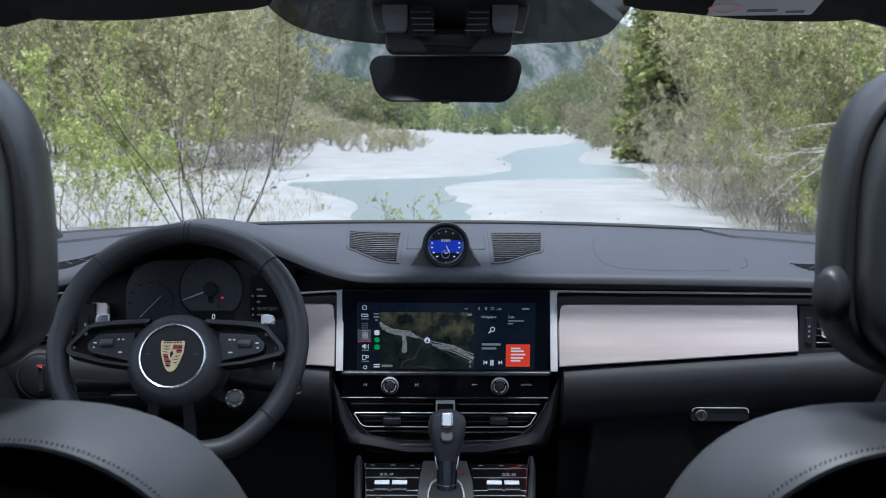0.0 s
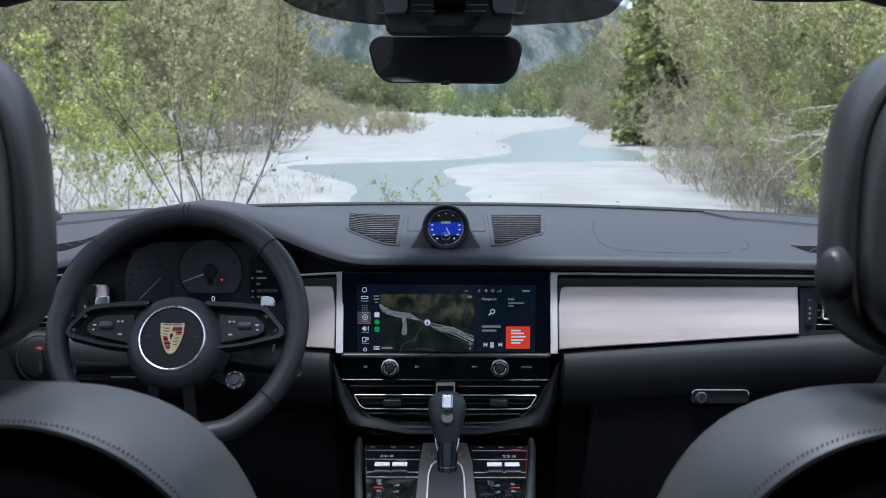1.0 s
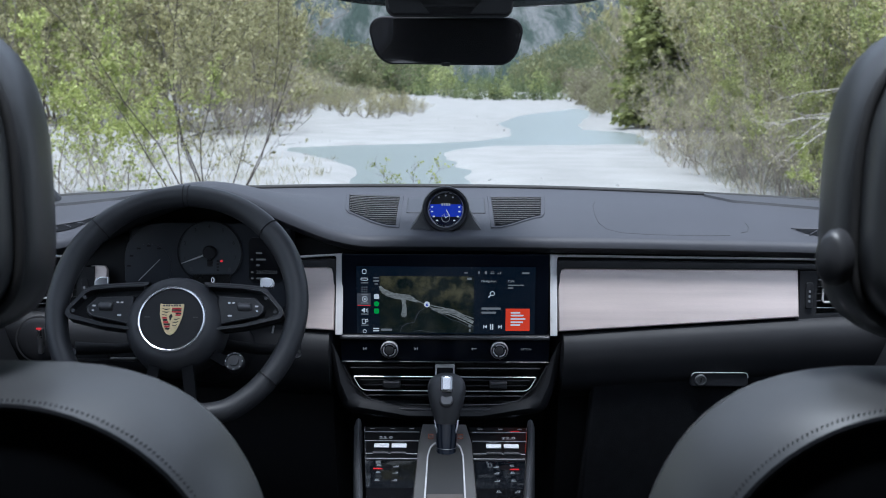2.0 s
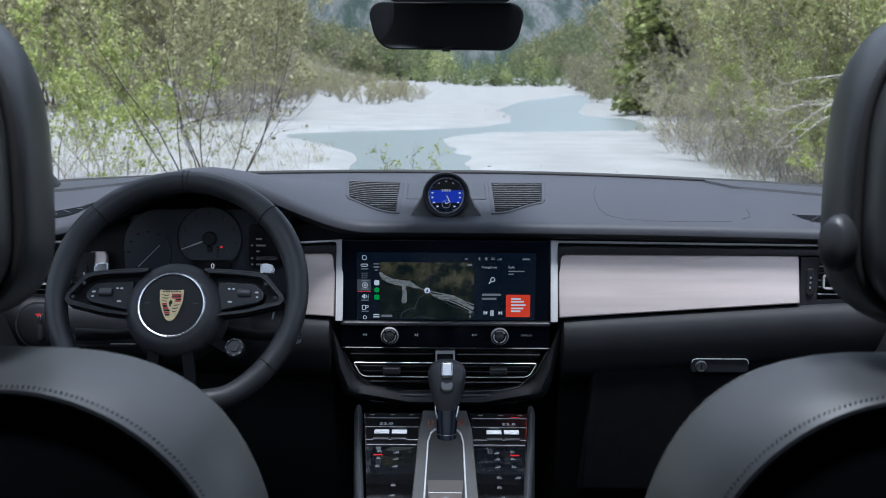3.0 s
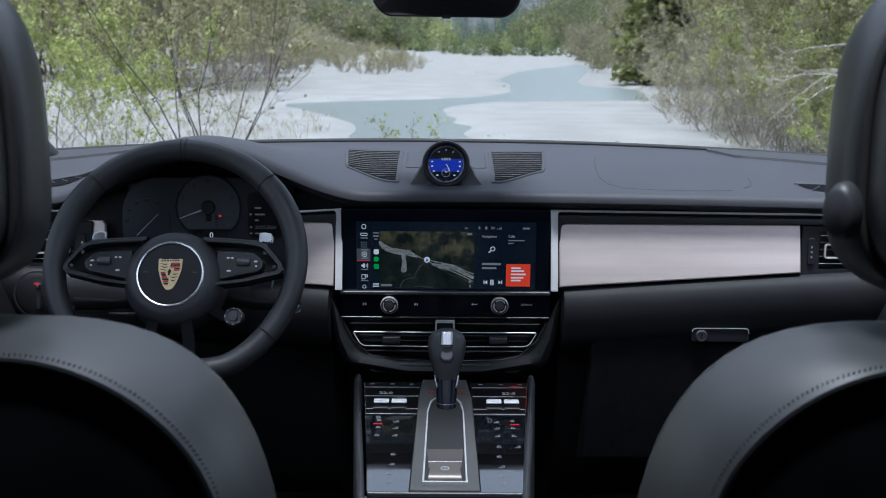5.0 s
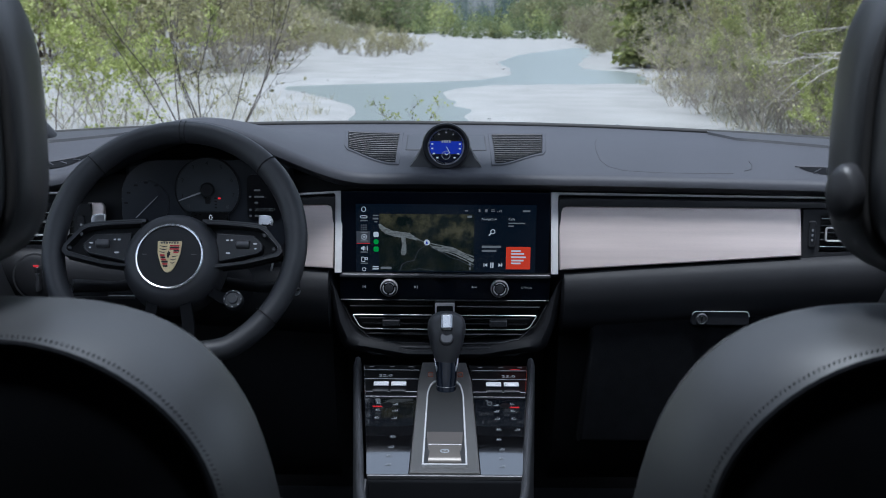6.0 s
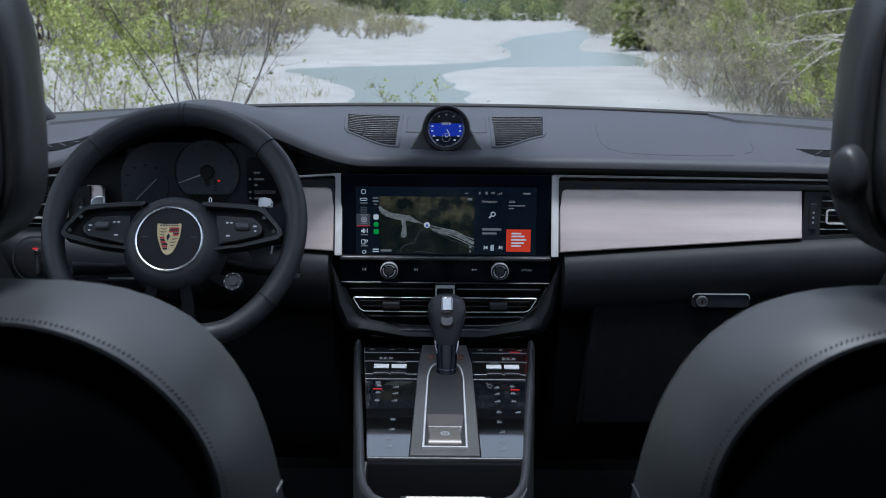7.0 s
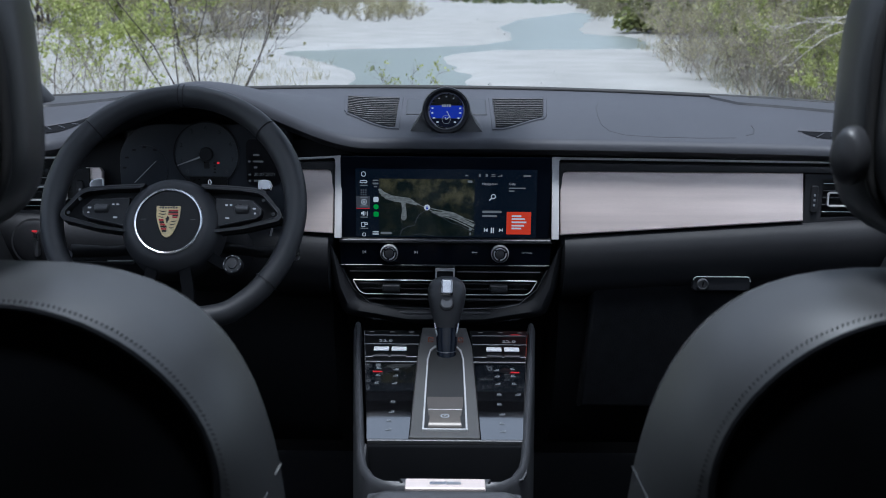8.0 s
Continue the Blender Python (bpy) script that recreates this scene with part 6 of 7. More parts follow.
def wood_material(name, dark, mid, pale):
    """Far foliage: one tone for each tree, a little of its own for each spray."""
    m = leaf_material(name, dark, pale, 0.0)
    n, l = m.node_tree.nodes, m.node_tree.links
    tone, ramp, mixc, geo, mu = n.new("ShaderNodeAttribute"), n.new("ShaderNodeValToRGB"), n.new("ShaderNodeMix"), n.new("ShaderNodeNewGeometry"), n.new("ShaderNodeMapRange")
    tone.attribute_name = "tone"
    ramp.color_ramp.elements[0].color, ramp.color_ramp.elements[1].color = (*dark, 1), (*pale, 1)
    ramp.color_ramp.elements.new(0.55).color = (*mid, 1)
    l.new(tone.outputs["Fac"], ramp.inputs[0])
    mixc.data_type, mixc.blend_type = "RGBA", "MULTIPLY"
    mixc.inputs[0].default_value = 1.0
    mu.inputs["To Min"].default_value, mu.inputs["To Max"].default_value = 0.7, 1.3
    l.new(geo.outputs["Random Per Island"], mu.inputs["Value"])
    l.new(ramp.outputs[0], mixc.inputs[6]), l.new(mu.outputs[0], mixc.inputs[7])
    hs = next(q for q in n if q.bl_idname == "ShaderNodeHueSaturation")
    l.new(mixc.outputs[2], hs.inputs["Color"])
    return m


WOOD = wood_material("valley_woods", (0.085, 0.11, 0.055), (0.18, 0.215, 0.095), (0.33, 0.36, 0.14))
WOOD_HILL = wood_material("hillside_woods", (0.105, 0.13, 0.078), (0.165, 0.185, 0.10), (0.24, 0.24, 0.125))
WOOD_BARE = wood_material("leafless_woods", (0.165, 0.15, 0.12), (0.22, 0.20, 0.145), (0.26, 0.26, 0.14))

BANKS = [(9.0, -1.4, -0.4), (15.7, -1.15, -0.03), (18.5, -1.35, 0.14), (21.2, -2.05, -0.2), (23.6, -3.2, -0.25), (25.3, -3.4, 0.5), (26.1, -2.4, 3.9), (27.4, -0.2, 4.7), (29.1, 0.95, 4.8), (32.0, 1.75, 5.2),
         (34.7, 2.0, 5.1), (36.5, 2.05, 4.0), (43.5, 2.0, 4.65), (50.8, 2.95, 5.8), (61.0, 4.9, 7.0), (68.5, 7.0, 7.7), (76.0, 8.3, 8.3)]  # along the stream: y, left bank, right bank


def river_gap(x, y):
    """Distance beyond the water's edge, across the stream; negative in it."""
    if y <= BANKS[0][0] or y >= BANKS[-1][0]:
        return 9.0
    for (ya, la, ra), (yb, lb, rb) in zip(BANKS, BANKS[1:]):
        if y <= yb:
            f = (y - ya) / (yb - ya)
            return max(la + (lb - la) * f - x, x - ra - (rb - ra) * f)


def ground_z(x, y):
    g = river_gap(x, y) + 0.30 * noise.noise(Vector((x * 0.5, y * 0.22, 3.1))) + 0.16 * noise.noise(Vector((x * 1.7, y * 0.9, 7.7)))
    z = -0.14 + 0.17 * smooth(-0.35, 0.55, g)
    z += 0.03 * noise.noise(Vector((x * 0.15, y * 0.1, 0)))
    if y > 12:
        z += 0.003 * smooth(0.3, 1.5, g) * noise.noise(Vector((x * 0.9, y * 0.5, 1)))
    left, right = -4.5 - 0.085 * y, 4.2 + 0.10 * y
    z += 0.9 * smooth(0, 12, left - x) + 1.0 * smooth(0, 12, x - right)
    # scree bank below the wooded slope
    z += 2.4 * smooth(0, 9.5, -8.6 - x + 0.9 * noise.noise(Vector((x * 0.3, y * 0.1, 4)))) * smooth(78, 98, y) * (1 - smooth(150, 210, y))
    return z


ys = [-900, -400, -180, -80, -40, -26, -18, -13] + [-10 + k for k in range(17)] + [7, 9.5] + [11.5 + 0.35 * k for k in range(64)] + [34 * 1.028 ** k for k in range(1, 74)] + [300, 360, 450, 600, 900, 1500]
us = [k / 50 for k in range(-50, 51)]
rows = []
for y in ys:
    hw = max(22, 0.62 * abs(y) + 4) if y < 900 else 1200
    if y < 0:
        hw = max(22, abs(y))
    rows.append([(x, y, ground_z(x, y)) for x in [hw * (0.35 * u + 0.65 * u ** 3) for u in us]])
whole("ground", loft(rows), GRAVEL, "pale grey gravel river bed reaching to the woods", "ground", "structure", sharp=80)

bm = bmesh.new()
water_m = bpy.data.materials.new("glacial_water")
water_m.use_nodes = True
b = water_m.node_tree.nodes["Principled BSDF"]
b.inputs["Base Color"].default_value = (0.155, 0.175, 0.167, 1)
b.inputs["Specular IOR Level"].default_value = 0.2
b.inputs["Roughness"].default_value = 0.35
nz, bp = water_m.node_tree.nodes.new("ShaderNodeTexNoise"), water_m.node_tree.nodes.new("ShaderNodeBump")
tc = water_m.node_tree.nodes.new("ShaderNodeTexCoord")
nz.inputs["Scale"].default_value, nz.inputs["Detail"].default_value = 3.0, 4
bp.inputs["Strength"].default_value, bp.inputs["Distance"].default_value = 0.5, 0.03
water_m.node_tree.links.new(tc.outputs["Object"], nz.inputs["Vector"])
water_m.node_tree.links.new(nz.outputs["Fac"], bp.inputs["Height"])
water_m.node_tree.links.new(bp.outputs[0], b.inputs["Normal"])
whole("water", loft([[(x, y, -0.035) for x in (-20, -10, 0, 10, 25)] for y in (-22, 0, 20, 40, 60, 90, 115)]), water_m, "pale turquoise glacial stream between gravel banks", "river", "structure")


# ---- hills and mountains ----
HILL = mat("wooded_slope", (0.11, 0.13, 0.07), 0.95, var=0.3, vscale=0.06, bump=2.0, bscale=0.36, hue=(0.19, 0.20, 0.11), spec=0.1)
ROCK = mat("grey_rock_and_forest", (0.038, 0.054, 0.046), 0.95, var=0.2, vscale=0.07, bump=2.0, bscale=0.5, hue=(0.118, 0.122, 0.122), spec=0.1, stretch=(1.0, 0.2, 0.38))
for nd in ROCK.node_tree.nodes:
    if nd.bl_idname == "ShaderNodeMapRange" and nd.inputs["From Max"].default_value > 0.9 and nd.inputs["From Min"].default_value > 0.4:
        nd.inputs["From Min"].default_value, nd.inputs["From Max"].default_value = 0.62, 0.86
    if nd.bl_idname == "ShaderNodeTexNoise":
        nd.inputs["Detail"].default_value = 10


def ridge(name, line, depth, material, label, rough, seed, n=60, nv=26):
    """A slope that climbs away from its foot to a crest line of (x, y, height)."""
    rows = []
    for k in range(n + 1):
        s = k / n * (len(line) - 1)
        i = min(int(s), len(line) - 2)
        f = s - i
        x, y, h = [a + (b2 - a) * f for a, b2 in zip(line[i], line[i + 1])]
        d = Vector((x, y)).normalized()
        row = []
        for j in range(nv + 1):
            t = j / nv
            px, pyy = x - d.x * depth * (1 - t), y - d.y * depth * (1 - t)
            fb = noise.fractal(Vector((px, pyy, seed)) / (depth * 0.35), 1.0, 2.0, 5)
            row.append((px, pyy, h * t ** 0.85 + rough * fb * min(1, t * 3) - (1.0 if j == 0 else 0)))
        px, pyy = x + d.x * depth * 0.6, y + d.y * depth * 0.6
        row.append((px, pyy, -5))
        rows.append(row)
    return whole(name, loft(rows), material, label, "mountain", "structure", sharp=80), rows


_, left_rows = ridge("backdrop_hill_left", [(-150, 60, 80), (-105, 130, 62), (-72, 200, 32), (-46, 235, 15), (-31, 250, 7), (-20, 256, 3), (-8, 262, 1)], 75, HILL, "wooded hillside rising beside the river", 3.0, 1.0)
_, right_rows = ridge("backdrop_hill_right", [(26, 400, 2), (38, 395, 9), (54, 390, 18), (74, 380, 31), (110, 340, 66), (150, 250, 90), (150, 120, 80)], 110, HILL, "wooded hillside across the river", 3.0, 5.0)
ridge("backdrop_mountain", [(-1100, 1200, 900), (-620, 1500, 820), (-300, 1600, 640), (-60, 1650, 420), (60, 1650, 300), (130, 1620, 190), (218, 1600, 118), (330, 1700, 95), (600, 1700, 300), (1100, 1400, 800)], 900, ROCK, "grey rocky mountain with forest patches", 45.0, 9.0, 140, 40)


# ---- plants ----


def leaf_quad(verts, faces, p, d, size, up, wide=0.32):
    s = d.cross(up)
    if s.length < 1e-3:
        s = d.orthogonal()
    s = s.normalized() * size * wide
    i = len(verts)
    verts += [p, p + d * size * 0.5 + s, p + d * size, p + d * size * 0.5 - s]
    faces.append((i, i + 1, i + 2, i + 3))


def leaf_tri(verts, faces, p, d, size, up, wide=0.42):
    s = d.orthogonal().normalized().cross(up) * size * wide
    i = len(verts)
    verts += [p, p + d * size + s, p + d * size * 0.8 - s]
    faces.append((i, i + 1, i + 2))


def rand_dir(r):
    z, a = r.uniform(-1, 1), r.uniform(0, math.tau)
    q = math.sqrt(1 - z * z)
    return Vector((q * math.cos(a), q * math.sin(a), z))


def stem_mesh(verts, faces, pts, radii, n=4):
    base = len(verts)
    for i, p in enumerate(pts):
        d = (pts[min(i + 1, len(pts) - 1)] - pts[max(i - 1, 0)]).normalized()
        a = d.orthogonal().normalized()
        b2 = d.cross(a)
        for k in range(n):
            t = math.tau * k / n
            verts.append(p + radii[i] * (math.cos(t) * a + math.sin(t) * b2))
    for i in range(len(pts) - 1):
        for k in range(n):
            faces.append((base + i * n + k, base + i * n + (k + 1) % n, base + (i + 1) * n + (k + 1) % n, base + (i + 1) * n + k))


def bent(r, p, d, length, steps, bend, lift):
    pts = [p.copy()]
    for _ in range(steps):
        d = (d + bend * rand_dir(r) + Vector((0, 0, lift))).normalized()
        p = p + d * (length / steps)
        pts.append(p.copy())
    return pts, d


def raw(name, verts, faces, material):
    me = bpy.data.meshes.new(name)
    me.from_pydata(verts, [], faces)
    me.materials.append(material)
    me.update()
    return me


def shrub(name, seed, height, spread, stems, leaf, leaf_size, leaves, bark, label, category="shrub", twigs=9, lean=0.35, r0=0.022, leaf_low=0.25, kind_group="", blade=leaf_tri):
    """Many-stemmed shrub: stems, side branches, twigs, leaves along the twigs."""
    r = random.Random(seed)
    wv, wf, lv, lf = [], [], [], []
    spots, shares = [], []
    for _ in range(stems):
        a = r.uniform(0, math.tau)
        foot = Vector((math.cos(a), math.sin(a), 0)) * spread * 0.18 * r.random()
        d = Vector((math.cos(a) * lean * r.uniform(0.3, 1.3), math.sin(a) * lean * r.uniform(0.3, 1.3), 1)).normalized()
        h = height * r.uniform(0.6, 1.05)
        pts, _d = bent(r, foot, d, h, 8, 0.27, 0.07)
        stem_mesh(wv, wf, pts, [r0 * (1 - 0.85 * i / 8) * r.uniform(0.8, 1.2) for i in range(9)], 5)
        for i in range(2, 9):
            for _b in range(2 if i < 7 else 3):
                bd = (rand_dir(r) + Vector((0, 0, 0.35)) + 0.5 * d).normalized()
                bl = height * r.uniform(0.10, 0.26) * (1.15 - 0.07 * i)
                bp2, bd2 = bent(r, pts[i], bd, bl, 4, 0.22, 0.07)
                stem_mesh(wv, wf, bp2, [r0 * 0.34 * (1 - 0.7 * q / 4) for q in range(5)], 3)
                lush = r.random() ** 2
                for _t in range(twigs):
                    q = r.randint(1, 4)
                    td = (rand_dir(r) * 0.9 + bd2 + Vector((0, 0, 0.25))).normalized()
                    tp, td2 = bent(r, bp2[q], td, height * r.uniform(0.04, 0.10), 2, 0.25, 0.05)
                    ti = len(wv)
                    w2 = td.orthogonal().normalized() * max(r0 * 0.13, 0.0012 * height ** 0.5)
                    wv += [tp[0] + w2, tp[0] - w2, tp[2]]
                    wf.append((ti, ti + 1, ti + 2))
                    spots.append((tp, td2))
                    shares.append(0.06 + lush)
    for tp, td in r.choices(spots, shares, k=leaves):
        k = r.randint(0, 1)
        p = tp[k] + (tp[k + 1] - tp[k]) * r.random()
        if p.z < leaf_low * height and r.random() < 0.75:
            continue
        blade(lv, lf, p + rand_dir(r) * leaf_size * 0.4, (rand_dir(r) + td * 0.6).normalized(), leaf_size * r.uniform(0.6, 1.3), rand_dir(r))
    ob = thing(name, (0, 0, 0), label, category, kind_group)
    for nm, me in (("branches", raw("branches", wv, wf, bark)), ("leaves", raw("leaves", lv, lf, leaf))):
        c = new(nm, me)
        c.parent = ob
    return ob


def conifer(name, seed, height, material, label, whorls=26, arms=9, width=0.19):
    r = random.Random(seed)
    wv, wf, lv, lf = [], [], [], []
    stem_mesh(wv, wf, [Vector((0, 0, height * q / 6)) for q in range(7)], [height * 0.016 * (1 - 0.93 * q / 6) for q in range(7)], 7)
    for w in range(whorls):
        t = (w + r.random() * 0.6) / whorls
        z = height * (0.04 + 0.95 * t)
        reach = height * width * (1 - t) ** 0.85 * r.uniform(0.8, 1.15) + 0.02 * height
        for k in range(arms):
            a = math.tau * (k + r.random() * 0.8) / arms
            d = Vector((math.cos(a), math.sin(a), r.uniform(-0.35, 0.05)))
            L = reach * r.uniform(0.65, 1.15)
            side2 = Vector((-d.y, d.x, 0))
            p0 = Vector((0, 0, z))
            wv_i = len(wv)
            wv += [p0, p0 + d * L * 0.8, p0 + Vector((0, 0, -0.01 * height))]
            wf.append((wv_i, wv_i + 1, wv_i + 2))
            for q in range(19):
                f = 0.10 + 0.90 * q / 18
                p = p0 + d * L * f + Vector((0, 0, -0.05 * L * f))
                for sd in (-1, 1):
                    dd = (d * 0.7 + side2 * sd * r.uniform(0.5, 1.0) + Vector((0, 0, r.uniform(-0.45, 0.25)))).normalized()
                    leaf_quad(lv, lf, p + 0.05 * L * rand_dir(r), dd, (L * (0.24 - 0.13 * f) + 0.006 * height) * r.uniform(0.7, 1.3), Vector((0, 0, 1)) + 1.6 * rand_dir(r))
    ob = thing(name, (0, 0, 0), label, "tree")
    for nm, me in (("trunk", raw("trunk", wv, wf, BARK)), ("crown", raw("crown", lv, lf, material))):
        c = new(nm, me)
        c.parent = ob
    return ob


def put(ob, x, y, turn, size=1.0, dz=0.0):
    ob.matrix_basis = Matrix.Translation((x, y, ground_z(x, y) - 0.03 + dz)) @ pose(0, 0, 0, 0, 0, turn) @ Matrix.Scale(size, 4)
    return ob


def more(ob, x, y, turn, size=1.0, dz=0.0):
    c = copy_thing(ob, Matrix())
    return put(c, x, y, turn, size, dz)


# large sparse shrub beside the stream, in front of the car on the driver's side
big_a = put(shrub("shrub", 11, 3.4, 2.0, 9, LEAF_OLIVE, 0.042, 11000, BARK, "tall sparse shrub with dark stems and olive buds", twigs=8, lean=0.46, r0=0.0075, leaf_low=0.34, blade=leaf_quad), -2.2, 10.4, 200)
big_b = put(shrub("shrub", 12, 2.5, 1.8, 6, LEAF_SPRING, 0.046, 9000, BARK_PALE, "shrub with fresh yellow-green spring leaves", twigs=8, lean=0.55, r0=0.007, leaf_low=0.42, blade=leaf_quad), -3.5, 11.6, 40)
twiggy = put(shrub("shrub", 13, 1.5, 1.6, 14, LEAF_TAN, 0.034, 2600, BARK_PALE, "grey twiggy shrub almost bare of leaves", twigs=8, lean=0.7, r0=0.008), 3.9, 14.5, 0)
leafy = put(shrub("shrub", 14, 3.4, 2.2, 10, LEAF_GREEN, 0.046, 16000, BARK_PALE, "leafy green riverside shrub with pale stems", twigs=9, lean=0.55, r0=0.014, blade=leaf_quad), 4.4, 13.6, 0)
olive = put(shrub("shrub", 16, 3.6, 2.2, 10, LEAF_OLIVE, 0.043, 15000, BARK_PALE, "budding olive-tan shrub with pale stems", twigs=9, lean=0.55, r0=0.014, blade=leaf_quad), 5.2, 12.2, 0)
sprig = put(shrub("sapling", 15, 0.85, 0.3, 5, LEAF_SPRING, 0.026, 620, BARK, "small fresh green sapling in front of the car", "sapling", twigs=5, lean=0.12, r0=0.005, leaf_low=0.1, blade=leaf_quad), -0.35, 8.4, 40, 0.86)
more(sprig, -0.52, 8.8, 80, 0.62)
more(sprig, -0.66, 8.7, 200, 0.42)

for ob, x, y, turn, size in (
        (big_b, -3.15, 11.2, 150, 0.8), (big_a, -4.4, 12.6, 120, 0.9), (big_b, -4.6, 13.6, 260, 0.7),
        (olive, -5.6, 30.0, 250, 1.15), (olive, -6.9, 31.5, 300, 1.5), (olive, -8.4, 32.5, 45, 1.7), (leafy, -9.8, 33.0, 20, 1.7), (olive, -11.2, 31.0, 30, 1.6), (leafy, -12.6, 33.0, 75, 1.7),
        (twiggy, -4.9, 33.0, 140, 1.5), (twiggy, -6.2, 34.0, 50, 1.7), (twiggy, -7.8, 30.0, 50, 1.5), (twiggy, -9.2, 30.6, 210, 1.6), (big_b, -8.9, 36.0, 10, 1.8), (olive, -7.4, 38.0, 260, 1.7), (olive, -6.0, 41.0, 60, 1.25),
        (twiggy, -6.2, 37.0, 310, 1.6), (olive, -10.2, 38.0, 170, 2.0), (leafy, -12.0, 39.0, 20, 2.0), (olive, -7.8, 44.0, 70, 1.5), (twiggy, -6.6, 46.0, 200, 1.6), (olive, -9.4, 47.0, 160, 2.0), (olive, -12.2, 48.0, 100, 2.2), (twiggy, -5.4, 28.5, 330, 0.9), (big_b, -11.0, 36.0, 300, 1.9)):
    more(ob, x, y, turn, size)
for ob, x, y, turn, size in (
        (twiggy, 3.75, 13.2, 300, 0.8), (twiggy, 4.0, 11.2, 80, 0.9), (twiggy, 3.75, 18.6, 60, 0.8), (twiggy, 3.9, 17.0, 90, 0.9), (twiggy, 4.0, 12.6, 200, 0.9), (twiggy, 4.3, 19.5, 20, 1.05), (twiggy, 4.1, 15.8, 140, 0.9), (twiggy, 4.7, 23.5, 260, 1.2), (twiggy, 4.6, 14.0, 320, 1.0),
        (leafy, 5.3, 17.0, 100, 1.0), (leafy, 6.2, 20.0, 190, 1.15), (leafy, 4.9, 10.8, 270, 0.9), (leafy, 6.4, 24.0, 310, 1.3), (olive, 5.0, 15.4, 15, 0.95), (olive, 5.7, 18.6, 95, 1.2), (olive, 5.5, 21.5, 60, 1.1),
        (big_b, 6.1, 14.6, 220, 1.3), (olive, 7.0, 27.5, 180, 1.5), (leafy, 7.8, 30.0, 45, 1.6), (twiggy, 5.8, 29.0, 330, 1.3), (twiggy, 6.8, 33.0, 110, 1.3), (leafy, 9.2, 35.0, 135, 2.0), (olive, 8.2, 32.0, 15, 1.7), (leafy, 6.9, 17.4, 10, 1.2), (olive, 4.4, 11.4, 150, 0.7), (big_b, 4.7, 13.0, 20, 0.75), (big_b, 5.6, 12.4, 300, 1.0),
        (big_b, 3.75, 10.6, 60, 0.42), (leafy, 4.0, 10.3, 15, 0.45), (leafy, 4.15, 12.2, 215, 0.5), (big_b, 4.2, 14.2, 130, 0.5), (leafy, 4.3, 16.4, 80, 0.5)):
    more(ob, x, y, turn, size)

spruce = put(conifer("spruce", 21, 9.0, NEEDLE, "dark green spruce at the river's edge", 46, 13, 0.155), 6.75, 36.0, 0, 0.95)
pine = put(conifer("spruce", 22, 12.0, NEEDLE, "tall dark green spruce", 44, 11, 0.15), 8.4, 45.0, 50, 1.0)
for ob, x, y, turn, size in ((spruce, 7.7, 37.5, 70, 1.15), (spruce, 7.9, 40.0, 150, 1.3), (pine, 9.4, 41.0, 10, 1.1), (spruce, 10.5, 50.0, 220, 1.4), (pine, 12.5, 56.0, 90, 1.1), (pine, 11.0, 43.0, 200, 1.0)):
    more(ob, x, y, turn, size)

# bleached limbs arching out of the thicket
limb = thing("dead_branch", (3.5, 9.6, 0.7), "bleached bare branches arching out of the shrubs", "branch")
r = random.Random(41)
for k in range(5):
    p0 = Vector((3.55 + 0.1 * r.random(), 9.7 + 0.3 * r.random(), 0.95 + 0.35 * r.random()))
    d0 = Vector((-1, -0.1, r.uniform(-0.1, 0.45))).normalized()
    pts = [p0]
    for q in range(9):
        d0 = (d0 + Vector((0, 0, -0.09)) + 0.09 * rand_dir(r)).normalized()
        pts.append(pts[-1] + d0 * r.uniform(0.07, 0.13))
    bv, bf = [], []
    stem_mesh(bv, bf, pts, [0.008 * (1 - 0.085 * q) for q in range(10)], 5)
    for q in range(2, 9):
        tp, _d = bent(r, pts[q], (d0 + 0.8 * rand_dir(r)).normalized(), r.uniform(0.1, 0.3), 3, 0.2, -0.02)
        stem_mesh(bv, bf, tp, [0.004, 0.003, 0.002, 0.001], 3)
    c2 = new("limb", raw("limb", [v - Vector((3.5, 9.6, 0.7)) for v in bv], bf, BLEACH))
    c2.parent = limb

# bushy bars and thickets along the far banks
low = put(shrub("thicket", 31, 1.6, 2.0, 14, LEAF_TAN, 0.065, 3200, BARK_PALE, "low brown thicket on a gravel bar", twigs=4, lean=0.7, r0=0.014, leaf_low=0.0), -3.0, 62.0, 0, 0.7)
far_leaf = put(shrub("tree", 32, 8.0, 4.0, 6, LEAF_GREEN, 0.13, 11000, BARK, "broadleaf tree in spring green at the wood's edge", "tree", twigs=4, lean=0.35, r0=0.07, leaf_low=0.15), -22.0, 215.0, 0, 0.8)
far_light = put(shrub("tree", 33, 7.0, 4.0, 6, LEAF_SPRING, 0.13, 11000, BARK, "light green broadleaf tree at the wood's edge", "tree", twigs=4, lean=0.35, r0=0.06, leaf_low=0.15), -8.0, 198.0, 0, 0.62)
far_bare = put(shrub("tree", 34, 8.0, 4.5, 7, LEAF_OLIVE, 0.12, 9000, BARK_PALE, "budding broadleaf tree with pale branches", "tree", twigs=5, lean=0.4, r0=0.07, leaf_low=0.2), 16.0, 75.0, 0)
r = random.Random(5)
for k in range(16):
    x, y = -7.4 + 6.4 * r.random(), 46 + 15 * r.random()
    more(low, x, y, 360 * r.random(), r.uniform(0.45, 0.8))
for k in range(22):
    y = 52 + 40 * r.random()
    more(low, -0.082 * y - 2.2 - 6 * r.random() ** 1.5, y, 360 * r.random(), r.uniform(0.9, 1.5))
